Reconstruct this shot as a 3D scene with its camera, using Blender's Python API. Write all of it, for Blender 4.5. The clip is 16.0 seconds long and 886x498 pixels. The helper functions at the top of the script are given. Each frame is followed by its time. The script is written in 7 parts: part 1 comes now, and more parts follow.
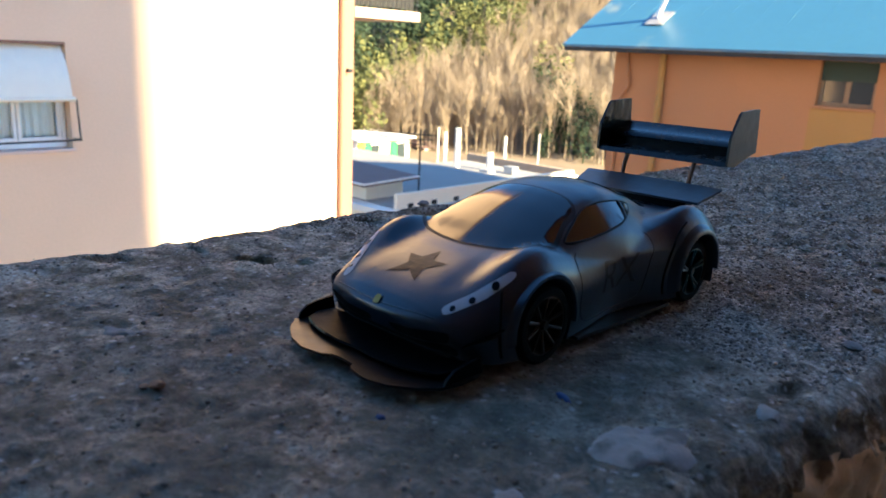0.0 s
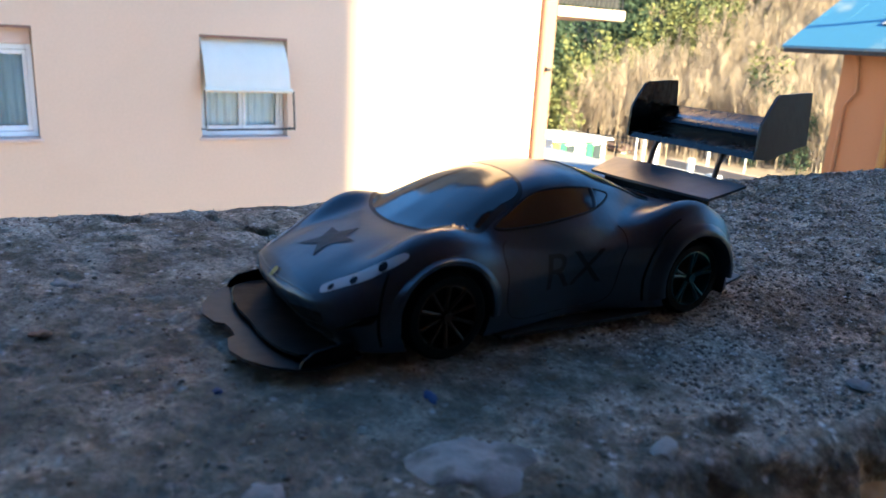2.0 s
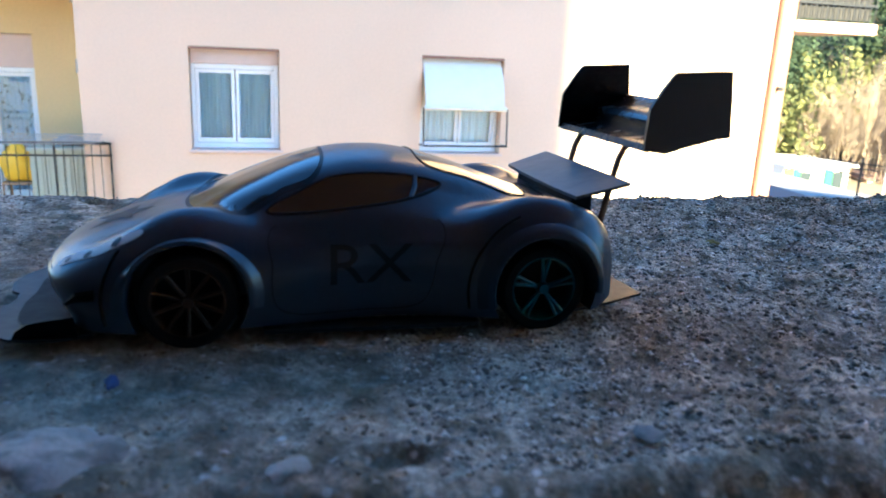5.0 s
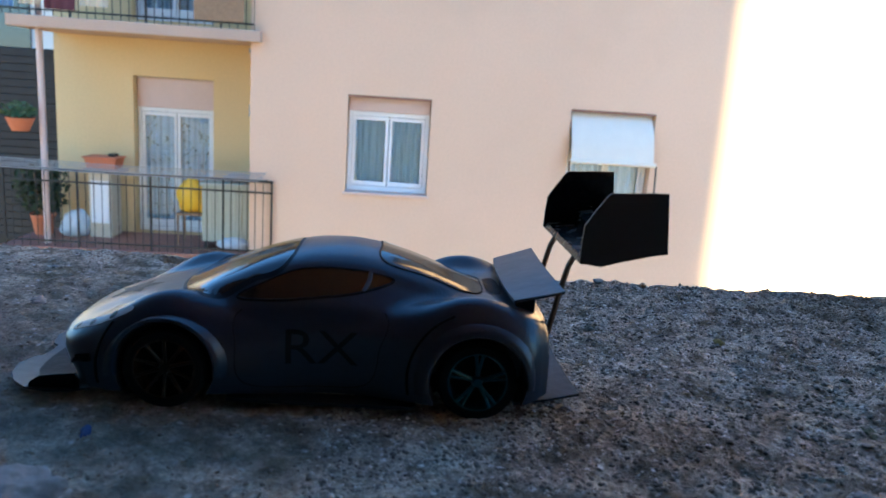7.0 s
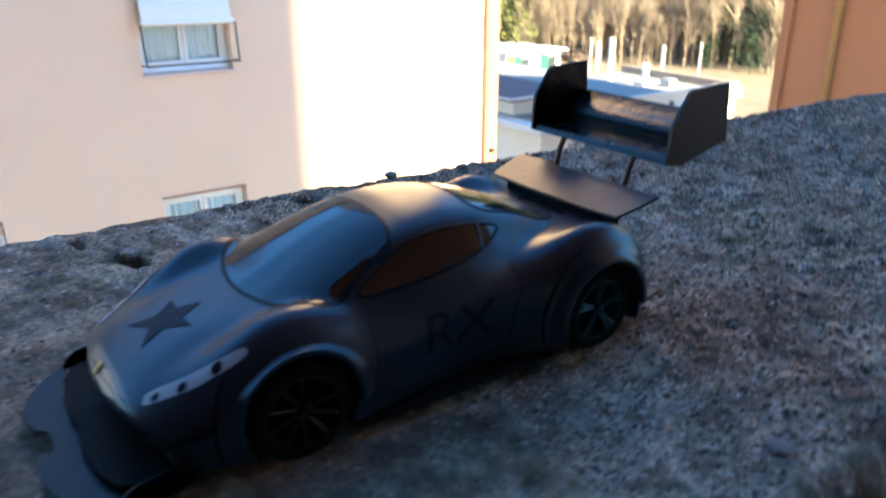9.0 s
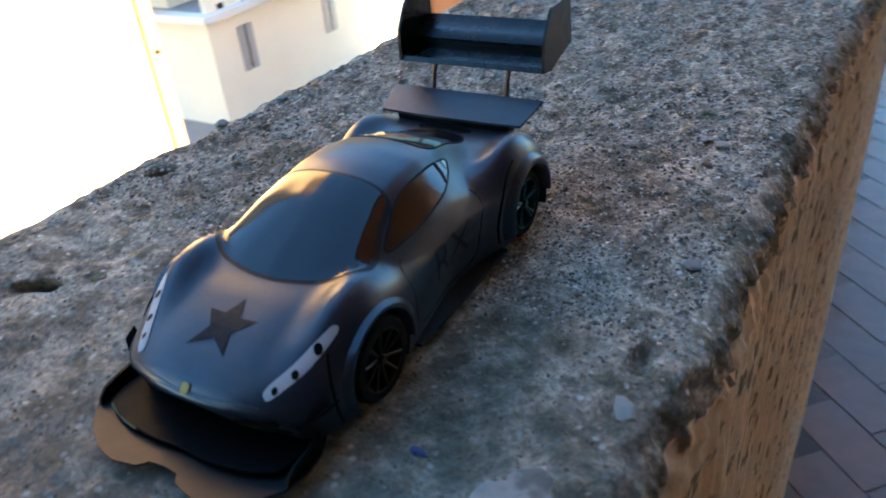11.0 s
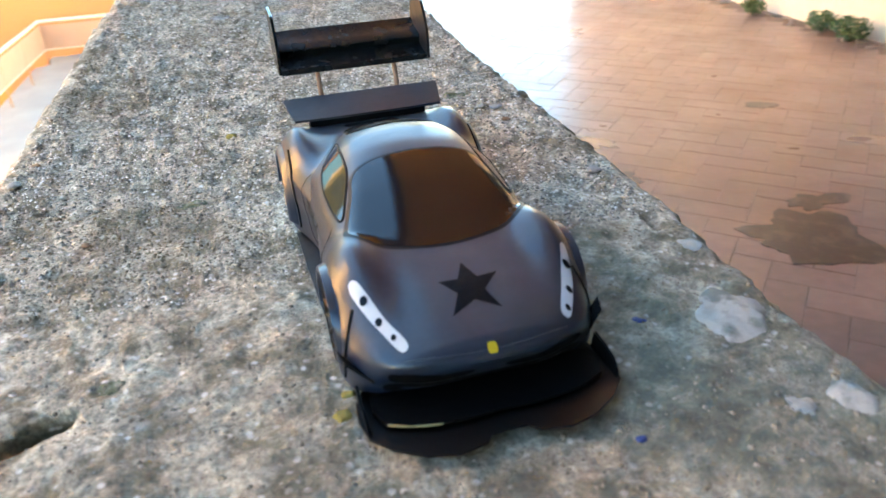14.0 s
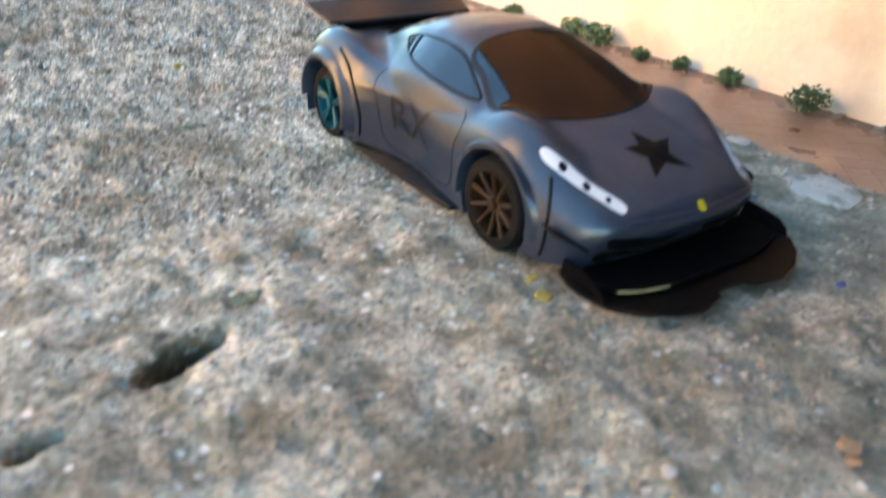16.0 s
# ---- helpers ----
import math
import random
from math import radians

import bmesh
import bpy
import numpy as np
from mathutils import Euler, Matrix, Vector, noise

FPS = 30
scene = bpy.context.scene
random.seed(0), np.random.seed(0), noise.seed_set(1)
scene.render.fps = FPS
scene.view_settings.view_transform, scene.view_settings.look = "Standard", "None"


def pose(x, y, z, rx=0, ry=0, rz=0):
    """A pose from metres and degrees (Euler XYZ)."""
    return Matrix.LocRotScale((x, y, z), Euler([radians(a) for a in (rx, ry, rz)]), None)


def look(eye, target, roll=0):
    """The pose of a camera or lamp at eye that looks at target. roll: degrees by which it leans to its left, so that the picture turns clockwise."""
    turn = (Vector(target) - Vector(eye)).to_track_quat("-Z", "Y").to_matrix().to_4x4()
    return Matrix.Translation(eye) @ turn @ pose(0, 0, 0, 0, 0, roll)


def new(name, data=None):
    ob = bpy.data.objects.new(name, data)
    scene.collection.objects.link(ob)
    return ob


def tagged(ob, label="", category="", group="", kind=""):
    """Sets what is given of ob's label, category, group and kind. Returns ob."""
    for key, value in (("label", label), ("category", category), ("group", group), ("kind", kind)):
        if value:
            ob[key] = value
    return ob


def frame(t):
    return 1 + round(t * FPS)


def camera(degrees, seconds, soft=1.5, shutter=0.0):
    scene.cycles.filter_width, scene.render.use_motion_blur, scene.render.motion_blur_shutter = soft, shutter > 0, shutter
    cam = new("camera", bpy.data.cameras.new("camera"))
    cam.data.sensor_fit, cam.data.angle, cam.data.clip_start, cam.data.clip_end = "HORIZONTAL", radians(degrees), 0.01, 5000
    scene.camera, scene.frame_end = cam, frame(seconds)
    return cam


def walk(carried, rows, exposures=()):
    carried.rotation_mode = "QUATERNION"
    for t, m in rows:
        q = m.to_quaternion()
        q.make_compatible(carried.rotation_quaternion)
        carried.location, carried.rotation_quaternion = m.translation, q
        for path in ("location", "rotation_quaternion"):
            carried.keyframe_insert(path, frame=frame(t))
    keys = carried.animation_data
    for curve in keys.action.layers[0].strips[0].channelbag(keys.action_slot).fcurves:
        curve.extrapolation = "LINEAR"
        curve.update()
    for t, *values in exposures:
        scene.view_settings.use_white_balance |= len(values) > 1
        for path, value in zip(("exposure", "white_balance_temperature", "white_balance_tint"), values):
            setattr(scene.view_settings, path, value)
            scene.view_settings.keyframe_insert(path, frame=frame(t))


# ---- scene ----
cam = camera(61.4, 16.0, shutter=0.4)
PATH = [
    (0, look((0.1017, -0.1422, 0.0583), (-0.0657, 0.0320, -0.0060), 2.68)),
    (0.3, look((0.1046, -0.1362, 0.0557), (-0.0694, 0.0320, -0.0068), 2.73)),
    (0.5, look((0.1072, -0.1308, 0.0543), (-0.0704, 0.0335, -0.0086), 2.83)),
    (1, look((0.1156, -0.1163, 0.0534), (-0.0707, 0.0375, -0.0107), 2.78)),
    (1.3, look((0.1208, -0.1098, 0.0539), (-0.0729, 0.0346, -0.0104), 3.34)),
    (1.5, look((0.1234, -0.1040, 0.0550), (-0.0736, 0.0353, -0.0106), 3.12)),
    (1.8, look((0.1244, -0.0976, 0.0555), (-0.0795, 0.0305, -0.0116), 2.93)),
    (2, look((0.1246, -0.0944, 0.0539), (-0.0810, 0.0307, -0.0137), 3.25)),
    (2.5, look((0.1225, -0.0843, 0.0534), (-0.0889, 0.0302, -0.0150), 3.09)),
    (2.8, look((0.1260, -0.0757, 0.0554), (-0.0887, 0.0333, -0.0118), 2.55)),
    (3, look((0.1304, -0.0696, 0.0538), (-0.0865, 0.0354, -0.0129), 1.77)),
    (3.3, look((0.1321, -0.0603, 0.0522), (-0.0888, 0.0378, -0.0118), 1.84)),
    (3.5, look((0.1324, -0.0539, 0.0512), (-0.0912, 0.0378, -0.0128), 1.53)),
    (3.8, look((0.1340, -0.0458, 0.0497), (-0.0945, 0.0326, -0.0144), 1.03)),
    (4, look((0.1359, -0.0407, 0.0495), (-0.0948, 0.0321, -0.0136), 0.88)),
    (4.2, look((0.1389, -0.0355, 0.0483), (-0.0921, 0.0357, -0.0155), 1.03)),
    (6.3, look((0.1426, 0.0014, 0.0547), (-0.0987, 0.0332, -0.0022), 4.86)),
    (6.5, look((0.1484, 0.0060, 0.0591), (-0.0940, 0.0331, 0.0045), 4.84)),
    (6.8, look((0.1560, 0.0100, 0.0624), (-0.0875, 0.0315, 0.0097), 4.48)),
    (7, look((0.1594, 0.0128, 0.0632), (-0.0848, 0.0275, 0.0116), 3.81)),
    (7.3, look((0.1617, 0.0174, 0.0634), (-0.0827, 0.0294, 0.0122), 4.27)),
    (7.5, look((0.1601, 0.0166, 0.0631), (-0.0828, 0.0441, 0.0108), 4.41)),
    (7.8, look((0.1529, 0.0017, 0.0618), (-0.0806, 0.0663, 0.0002), 4.61)),
    (8, look((0.1476, -0.0097, 0.0626), (-0.0828, 0.0636, -0.0008), 4.81)),
    (8.3, look((0.1372, -0.0299, 0.0653), (-0.0873, 0.0585, -0.0000), 3.94)),
    (8.5, look((0.1290, -0.0402, 0.0646), (-0.0886, 0.0617, -0.0046), 3.09)),
    (8.8, look((0.1155, -0.0541, 0.0675), (-0.0874, 0.0695, -0.0102), 2.13)),
    (9, look((0.1102, -0.0662, 0.0702), (-0.0816, 0.0652, -0.0218), 0.01)),
    (9.3, look((0.1056, -0.0748, 0.0764), (-0.0779, 0.0623, -0.0238), -1.44)),
    (9.5, look((0.1013, -0.0791, 0.0876), (-0.0764, 0.0625, -0.0168), -2.93)),
    (9.7, look((0.0982, -0.0828, 0.0904), (-0.0745, 0.0602, -0.0202), -3.42)),
    (10, look((0.1011, -0.0898, 0.0908), (-0.0506, 0.0632, -0.0360), -2.16)),
    (10.2, look((0.1027, -0.0939, 0.0937), (-0.0427, 0.0584, -0.0409), -3.30)),
    (12.3, look((0.0208, -0.1335, 0.0813), (-0.0050, 0.0841, -0.0391), -4.43)),
    (12.5, look((0.0110, -0.1363, 0.0803), (-0.0058, 0.0815, -0.0414), -3.68)),
    (13, look((-0.0037, -0.1368, 0.0768), (0.0060, 0.0837, -0.0406), -3.23)),
    (13.2, look((-0.0106, -0.1409, 0.0738), (0.0100, 0.0791, -0.0431), -2.43)),
    (13.5, look((-0.0187, -0.1453, 0.0727), (0.0142, 0.0730, -0.0445), -2.16)),
    (13.7, look((-0.0230, -0.1442, 0.0780), (0.0216, 0.0714, -0.0403), -2.45)),
    (14, look((-0.0325, -0.1450, 0.0841), (0.0258, 0.0659, -0.0368), -2.98)),
    (14.2, look((-0.0401, -0.1429, 0.0836), (0.0293, 0.0644, -0.0377), -2.08)),
    (14.5, look((-0.0496, -0.1316, 0.0866), (0.0380, 0.0667, -0.0378), -0.42)),
    (14.7, look((-0.0580, -0.1243, 0.0859), (0.0372, 0.0717, -0.0365), 0.26)),
    (15, look((-0.0653, -0.1193, 0.0855), (0.0353, 0.0721, -0.0400), -0.90)),
    (15.2, look((-0.0703, -0.1184, 0.0826), (0.0353, 0.0716, -0.0410), -2.05)),
    (15.5, look((-0.0770, -0.1162, 0.0729), (0.0458, 0.0688, -0.0419), 0.26)),
    (15.7, look((-0.0839, -0.1183, 0.0662), (0.0435, 0.0676, -0.0421), 0.96)),
    (16, look((-0.0920, -0.1175, 0.0600), (0.0328, 0.0629, -0.0600), 2.52)),
]
cam.data.dof.use_dof = True
cam.data.dof.focus_distance, cam.data.dof.aperture_fstop = 0.25, 40.0
walk(cam, PATH, exposures=((0.0, 3.2, 5050, 0), (1.0, 3.28, 4950, -1), (3.0, 3.62, 4750, -3), (4.2, 3.8, 4720, -4), (6.3, 4.02, 4720, -4), (6.6, 3.92, 4800, -4), (7.0, 3.45, 4950, -3), (8.5, 3.38, 4850, -3), (9.5, 3.8, 4700, -4), (10.2, 3.92, 4800, -4), (12.2, 5.05, 6950, -3), (13.0, 5.32, 7000, -3), (13.6, 5.38, 7250, -3), (14.5, 5.36, 7350, -3), (15.0, 5.32, 7350, -4), (16.0, 5.32, 7150, -5)))

# ---- sky, sun ----
SUN_AZ, SUN_EL = 80.0, 24.0        # compass degrees from +y towards +x, height
world = bpy.data.worlds.new("daylight")
scene.world = world
world.use_nodes = True
_sky = world.node_tree.nodes.new("ShaderNodeTexSky")
_sky.sky_type = "NISHITA"
_sky.sun_disc = False
_sky.sun_elevation = radians(SUN_EL)
_sky.sun_rotation = radians(SUN_AZ)
_sky.air_density, _sky.dust_density, _sky.ozone_density = 1.0, 0.2, 3.5
_bg = world.node_tree.nodes["Background"]
_bg.inputs["Strength"].default_value = 0.05
world.node_tree.links.new(_sky.outputs["Color"], _bg.inputs["Color"])

sun_data = bpy.data.lights.new("sun", "SUN")
sun_data.energy, sun_data.angle, sun_data.color = 4.1, radians(3.0), (1.0, 0.68, 0.33)
sun = new("sun", sun_data)
_d = Vector((math.sin(radians(SUN_AZ)) * math.cos(radians(SUN_EL)), math.cos(radians(SUN_AZ)) * math.cos(radians(SUN_EL)), math.sin(radians(SUN_EL))))
sun.matrix_world = look(_d * 60, (0, 0, 0))

# ---- helpers for building ----
from mathutils import geometry
from mathutils.bvhtree import BVHTree

ORIGIN = {}


def thing(name, loc, label, category, group="", kind=""):
    """An Empty at the base of a thing; its parts hang under it."""
    ob = new(name)
    ob.empty_display_size = 0.05
    ob.location = loc
    ORIGIN[ob.name] = Vector(loc)
    return tagged(ob, label, category, group, kind)


def finish(bm, smooth=None):
    bmesh.ops.recalc_face_normals(bm, faces=bm.faces[:])
    if smooth is not None:
        for f in bm.faces:
            f.smooth = True
        for e in bm.edges:
            if len(e.link_faces) == 2 and e.calc_face_angle(0) > radians(smooth):
                e.smooth = False
    return bm


def part(name, bm, material, parent=None, label="", smooth=None, kind=""):
    """Links a bmesh (in world metres) as one mesh, under a thing or a part where one is given."""
    finish(bm, smooth)
    base = ORIGIN[parent.name] if parent else Vector((0, 0, 0))
    if base.length:
        bmesh.ops.translate(bm, vec=-base, verts=bm.verts[:])
    me = bpy.data.meshes.new(name)
    bm.to_mesh(me)
    bm.free()
    me.materials.append(material)
    ob = new(name, me)
    if parent:
        ob.parent = parent
    ORIGIN[ob.name] = base
    return tagged(ob, label, kind=kind)


def solo(name, bm, material, label, category, group="", kind="", smooth=None):
    """A thing that is one single mesh, its origin at its own foot."""
    finish(bm, smooth)
    lo = Vector([min(v.co[i] for v in bm.verts) for i in range(3)])
    hi = Vector([max(v.co[i] for v in bm.verts) for i in range(3)])
    base = Vector(((lo.x + hi.x) / 2, (lo.y + hi.y) / 2, lo.z))
    bmesh.ops.translate(bm, vec=-base, verts=bm.verts[:])
    me = bpy.data.meshes.new(name)
    bm.to_mesh(me)
    bm.free()
    me.materials.append(material)
    ob = new(name, me)
    ob.location = base
    ORIGIN[ob.name] = base
    return tagged(ob, label, category, group, kind)


def add_box(bm, a, b, bevel=0.0, turn=None):
    """A box from corner a to corner b, its edges rounded by bevel."""
    a, b = Vector(a), Vector(b)
    got = bmesh.ops.create_cube(bm, size=1)["verts"]
    mid, size = (a + b) / 2, b - a
    for v in got:
        v.co = Vector((v.co.x * size.x, v.co.y * size.y, v.co.z * size.z))
    if bevel:
        edges = list({e for v in got for e in v.link_edges})
        out = bmesh.ops.bevel(bm, geom=edges, offset=bevel, segments=2, affect="EDGES", profile=0.6)
        got = list({v for f in out["faces"] for v in f.verts} | {v for v in got if v.is_valid})
    if turn is not None:
        for v in got:
            v.co = turn @ v.co
    for v in got:
        v.co += mid
    return got


def box(a, b, bevel=0.0, turn=None):
    bm = bmesh.new()
    add_box(bm, a, b, bevel, turn)
    return bm


def add_tube(bm, pts, radius, sides=8, taper=None):
    """A round bar along points."""
    pts = [Vector(p) for p in pts]
    rings = []
    for i, p in enumerate(pts):
        d = (pts[min(i + 1, len(pts) - 1)] - pts[max(i - 1, 0)]).normalized()
        u = d.orthogonal().normalized() if i == 0 else (u - d * u.dot(d)).normalized()
        w = d.cross(u)
        r = radius if taper is None else radius + (taper - radius) * i / (len(pts) - 1)
        rings.append([bm.verts.new(p + r * (math.cos(t) * u + math.sin(t) * w)) for t in np.linspace(0, 2 * math.pi, sides, endpoint=False)])
    for r0, r1 in zip(rings, rings[1:]):
        for k in range(sides):
            bm.faces.new((r0[k], r0[(k + 1) % sides], r1[(k + 1) % sides], r1[k]))
    bm.faces.new(rings[0][::-1])
    bm.faces.new(rings[-1])


def tube(pts, radius, sides=8, taper=None):
    bm = bmesh.new()
    add_tube(bm, pts, radius, sides, taper)
    return bm


def add_prism(bm, outline, lift):
    """A slab: outline is a list of 3D points, lift the vector of its thickness."""
    lo = [bm.verts.new(Vector(p)) for p in outline]
    hi = [bm.verts.new(Vector(p) + Vector(lift)) for p in outline]
    n = len(lo)
    bm.faces.new(lo[::-1])
    bm.faces.new(hi)
    for k in range(n):
        bm.faces.new((lo[k], lo[(k + 1) % n], hi[(k + 1) % n], hi[k]))


def prism(outline, lift, bevel=0.0):
    bm = bmesh.new()
    add_prism(bm, outline, lift)
    if bevel:
        bmesh.ops.recalc_face_normals(bm, faces=bm.faces[:])
        bmesh.ops.bevel(bm, geom=bm.edges[:], offset=bevel, segments=2, affect="EDGES")
    return bm


def add_lathe(bm, profile, centre, axis="z", steps=32):
    """Turns a closed profile of (radius, along) round an axis."""
    centre = Vector(centre)
    rings = []
    for k in range(steps):
        t = 2 * math.pi * k / steps
        ring = []
        for r, a in profile:
            c, s = r * math.cos(t), r * math.sin(t)
            ring.append(bm.verts.new(centre + Vector({"z": (c, s, a), "x": (a, c, s), "y": (c, a, s)}[axis])))
        rings.append(ring)
    m = len(profile)
    for k in range(steps):
        r0, r1 = rings[k], rings[(k + 1) % steps]
        for j in range(m):
            bm.faces.new((r0[j], r0[(j + 1) % m], r1[(j + 1) % m], r1[j]))


def from_arrays(name, verts, faces, material, label="", category="", kind=""):
    me = bpy.data.meshes.new(name)
    me.from_pydata(verts, [], faces)
    me.materials.append(material)
    ob = new(name, me)
    ORIGIN[ob.name] = Vector((0, 0, 0))
    return tagged(ob, label, category, "", kind)


def wall_cells(bm, axis, at, thick, u0, u1, z0, z1, holes):
    """A wall with openings. axis 'x': the wall lies at x = at .. at + thick and runs along y; 'y' the other way. holes: (u0, u1, z0, z1)."""
    us = sorted({u0, u1, *[h[0] for h in holes], *[h[1] for h in holes]})
    zs = sorted({z0, z1, *[h[2] for h in holes], *[h[3] for h in holes]})
    cells = {}
    for i in range(len(us) - 1):
        for j in range(len(zs) - 1):
            cu, cz = (us[i] + us[i + 1]) / 2, (zs[j] + zs[j + 1]) / 2
            if not any(h[0] < cu < h[1] and h[2] < cz < h[3] for h in holes):
                cells[i, j] = True
    grid = {}

    def vert(i, j, k):
        if (i, j, k) not in grid:
            d = at + thick * k
            grid[i, j, k] = bm.verts.new((d, us[i], zs[j]) if axis == "x" else (us[i], d, zs[j]))
        return grid[i, j, k]

    for i, j in cells:
        for k in (0, 1):
            bm.faces.new([vert(i, j, k), vert(i + 1, j, k), vert(i + 1, j + 1, k), vert(i, j + 1, k)])
        for di, dj, a, b in ((-1, 0, (0, 0), (0, 1)), (1, 0, (1, 0), (1, 1)), (0, -1, (0, 0), (1, 0)), (0, 1, (0, 1), (1, 1))):
            if (i + di, j + dj) not in cells:
                p, q = (i + a[0], j + a[1]), (i + b[0], j + b[1])
                bm.faces.new([vert(*p, 0), vert(*q, 0), vert(*q, 1), vert(*p, 1)])


# ---- materials ----
def material(name, colour, rough=0.7, metal=0.0, vary=0.15, scale=8.0, fine=60.0, bump=0.2, bump_scale=80.0, bump_depth=0.002,
             stain=None, stain_scale=2.0, stain_lo=0.5, stain_hi=0.65, spec=0.5, coat=0.0, spread=None, over=False, swing=0.08):
    """A surface with broad and fine variation, an optional stain and fine relief, at the size of metres."""
    m = bpy.data.materials.new(name)
    m.use_nodes = True
    nt = m.node_tree
    b = nt.nodes["Principled BSDF"]
    b.inputs["Roughness"].default_value = rough
    b.inputs["Metallic"].default_value = metal
    b.inputs["Specular IOR Level"].default_value = spec
    b.inputs["Coat Weight"].default_value = coat
    co = nt.nodes.new("ShaderNodeNewGeometry").outputs["Position"] if over else nt.nodes.new("ShaderNodeTexCoord").outputs["Object"]

    def noise_tex(s, detail=4.0):
        n = nt.nodes.new("ShaderNodeTexNoise")
        n.inputs["Scale"].default_value = s
        n.inputs["Detail"].default_value = detail
        nt.links.new(co, n.inputs["Vector"])
        return n.outputs["Fac"]

    def ramp(src, stops):
        r = nt.nodes.new("ShaderNodeValToRGB")
        while len(r.color_ramp.elements) < len(stops):
            r.color_ramp.elements.new(0.5)
        for e, (p, c) in zip(r.color_ramp.elements, stops):
            e.position, e.color = p, (*c[:3], 1)
        nt.links.new(src, r.inputs["Fac"])
        return r.outputs["Color"]

    def mix(fac, a, c, mode="MIX"):
        x = nt.nodes.new("ShaderNodeMix")
        x.data_type, x.blend_type = "RGBA", mode
        for sock, val in ((x.inputs["Factor"], fac), (x.inputs["A"], a), (x.inputs["B"], c)):
            if isinstance(val, (int, float)):
                sock.default_value = val
            elif isinstance(val, tuple):
                sock.default_value = (*val[:3], 1)
            else:
                nt.links.new(val, sock)
        return x.outputs["Result"]

    dark, light = tuple(c * (1 - vary) for c in colour), tuple(min(1, c * (1 + vary)) for c in colour)
    col = ramp(noise_tex(scale), [(0.3, dark), (0.7, light)])
    col = mix(0.5, col, ramp(noise_tex(fine, 6), [(0.3, dark), (0.7, light)]))
    if spread is not None:
        info = nt.nodes.new("ShaderNodeObjectInfo" if spread[0] == "object" else "ShaderNodeNewGeometry")
        src = info.outputs["Random" if spread[0] == "object" else "Random Per Island"]
        col = mix(0.75, col, ramp(src, spread[1]))
    if stain is not None:
        fac = ramp(noise_tex(stain_scale, 5), [(stain_lo, (0, 0, 0)), (stain_hi, (1, 1, 1))])
        col = mix(fac, col, stain)
    nt.links.new(col, b.inputs["Base Color"])
    rr = nt.nodes.new("ShaderNodeMapRange")
    rr.inputs["To Min"].default_value, rr.inputs["To Max"].default_value = max(0.02, rough - swing), min(1.0, rough + swing)
    nt.links.new(noise_tex(scale * 1.7), rr.inputs["Value"])
    nt.links.new(rr.outputs["Result"], b.inputs["Roughness"])
    if bump:
        bn = nt.nodes.new("ShaderNodeBump")
        bn.inputs["Strength"].default_value = bump
        bn.inputs["Distance"].default_value = bump_depth
        nt.links.new(noise_tex(bump_scale, 6), bn.inputs["Height"])
        nt.links.new(bn.outputs["Normal"], b.inputs["Normal"])
    return m


def glass(name, tint=(0.9, 0.95, 1.0), rough=0.02):
    """A thin window pane: mostly clear, with a mirror's share by the angle."""
    m = bpy.data.materials.new(name)
    m.use_nodes = True
    nt = m.node_tree
    nt.nodes.remove(nt.nodes["Principled BSDF"])
    clear, gloss, add, fres = (nt.nodes.new(k) for k in ("ShaderNodeBsdfTransparent", "ShaderNodeBsdfGlossy", "ShaderNodeMixShader", "ShaderNodeFresnel"))
    clear.inputs["Color"].default_value = (*tint, 1)
    gloss.inputs["Roughness"].default_value = rough
    fres.inputs["IOR"].default_value = 1.6
    nt.links.new(fres.outputs["Fac"], add.inputs["Fac"])
    nt.links.new(clear.outputs["BSDF"], add.inputs[1])
    nt.links.new(gloss.outputs["BSDF"], add.inputs[2])
    nt.links.new(add.outputs["Shader"], nt.nodes["Material Output"].inputs["Surface"])
    return m


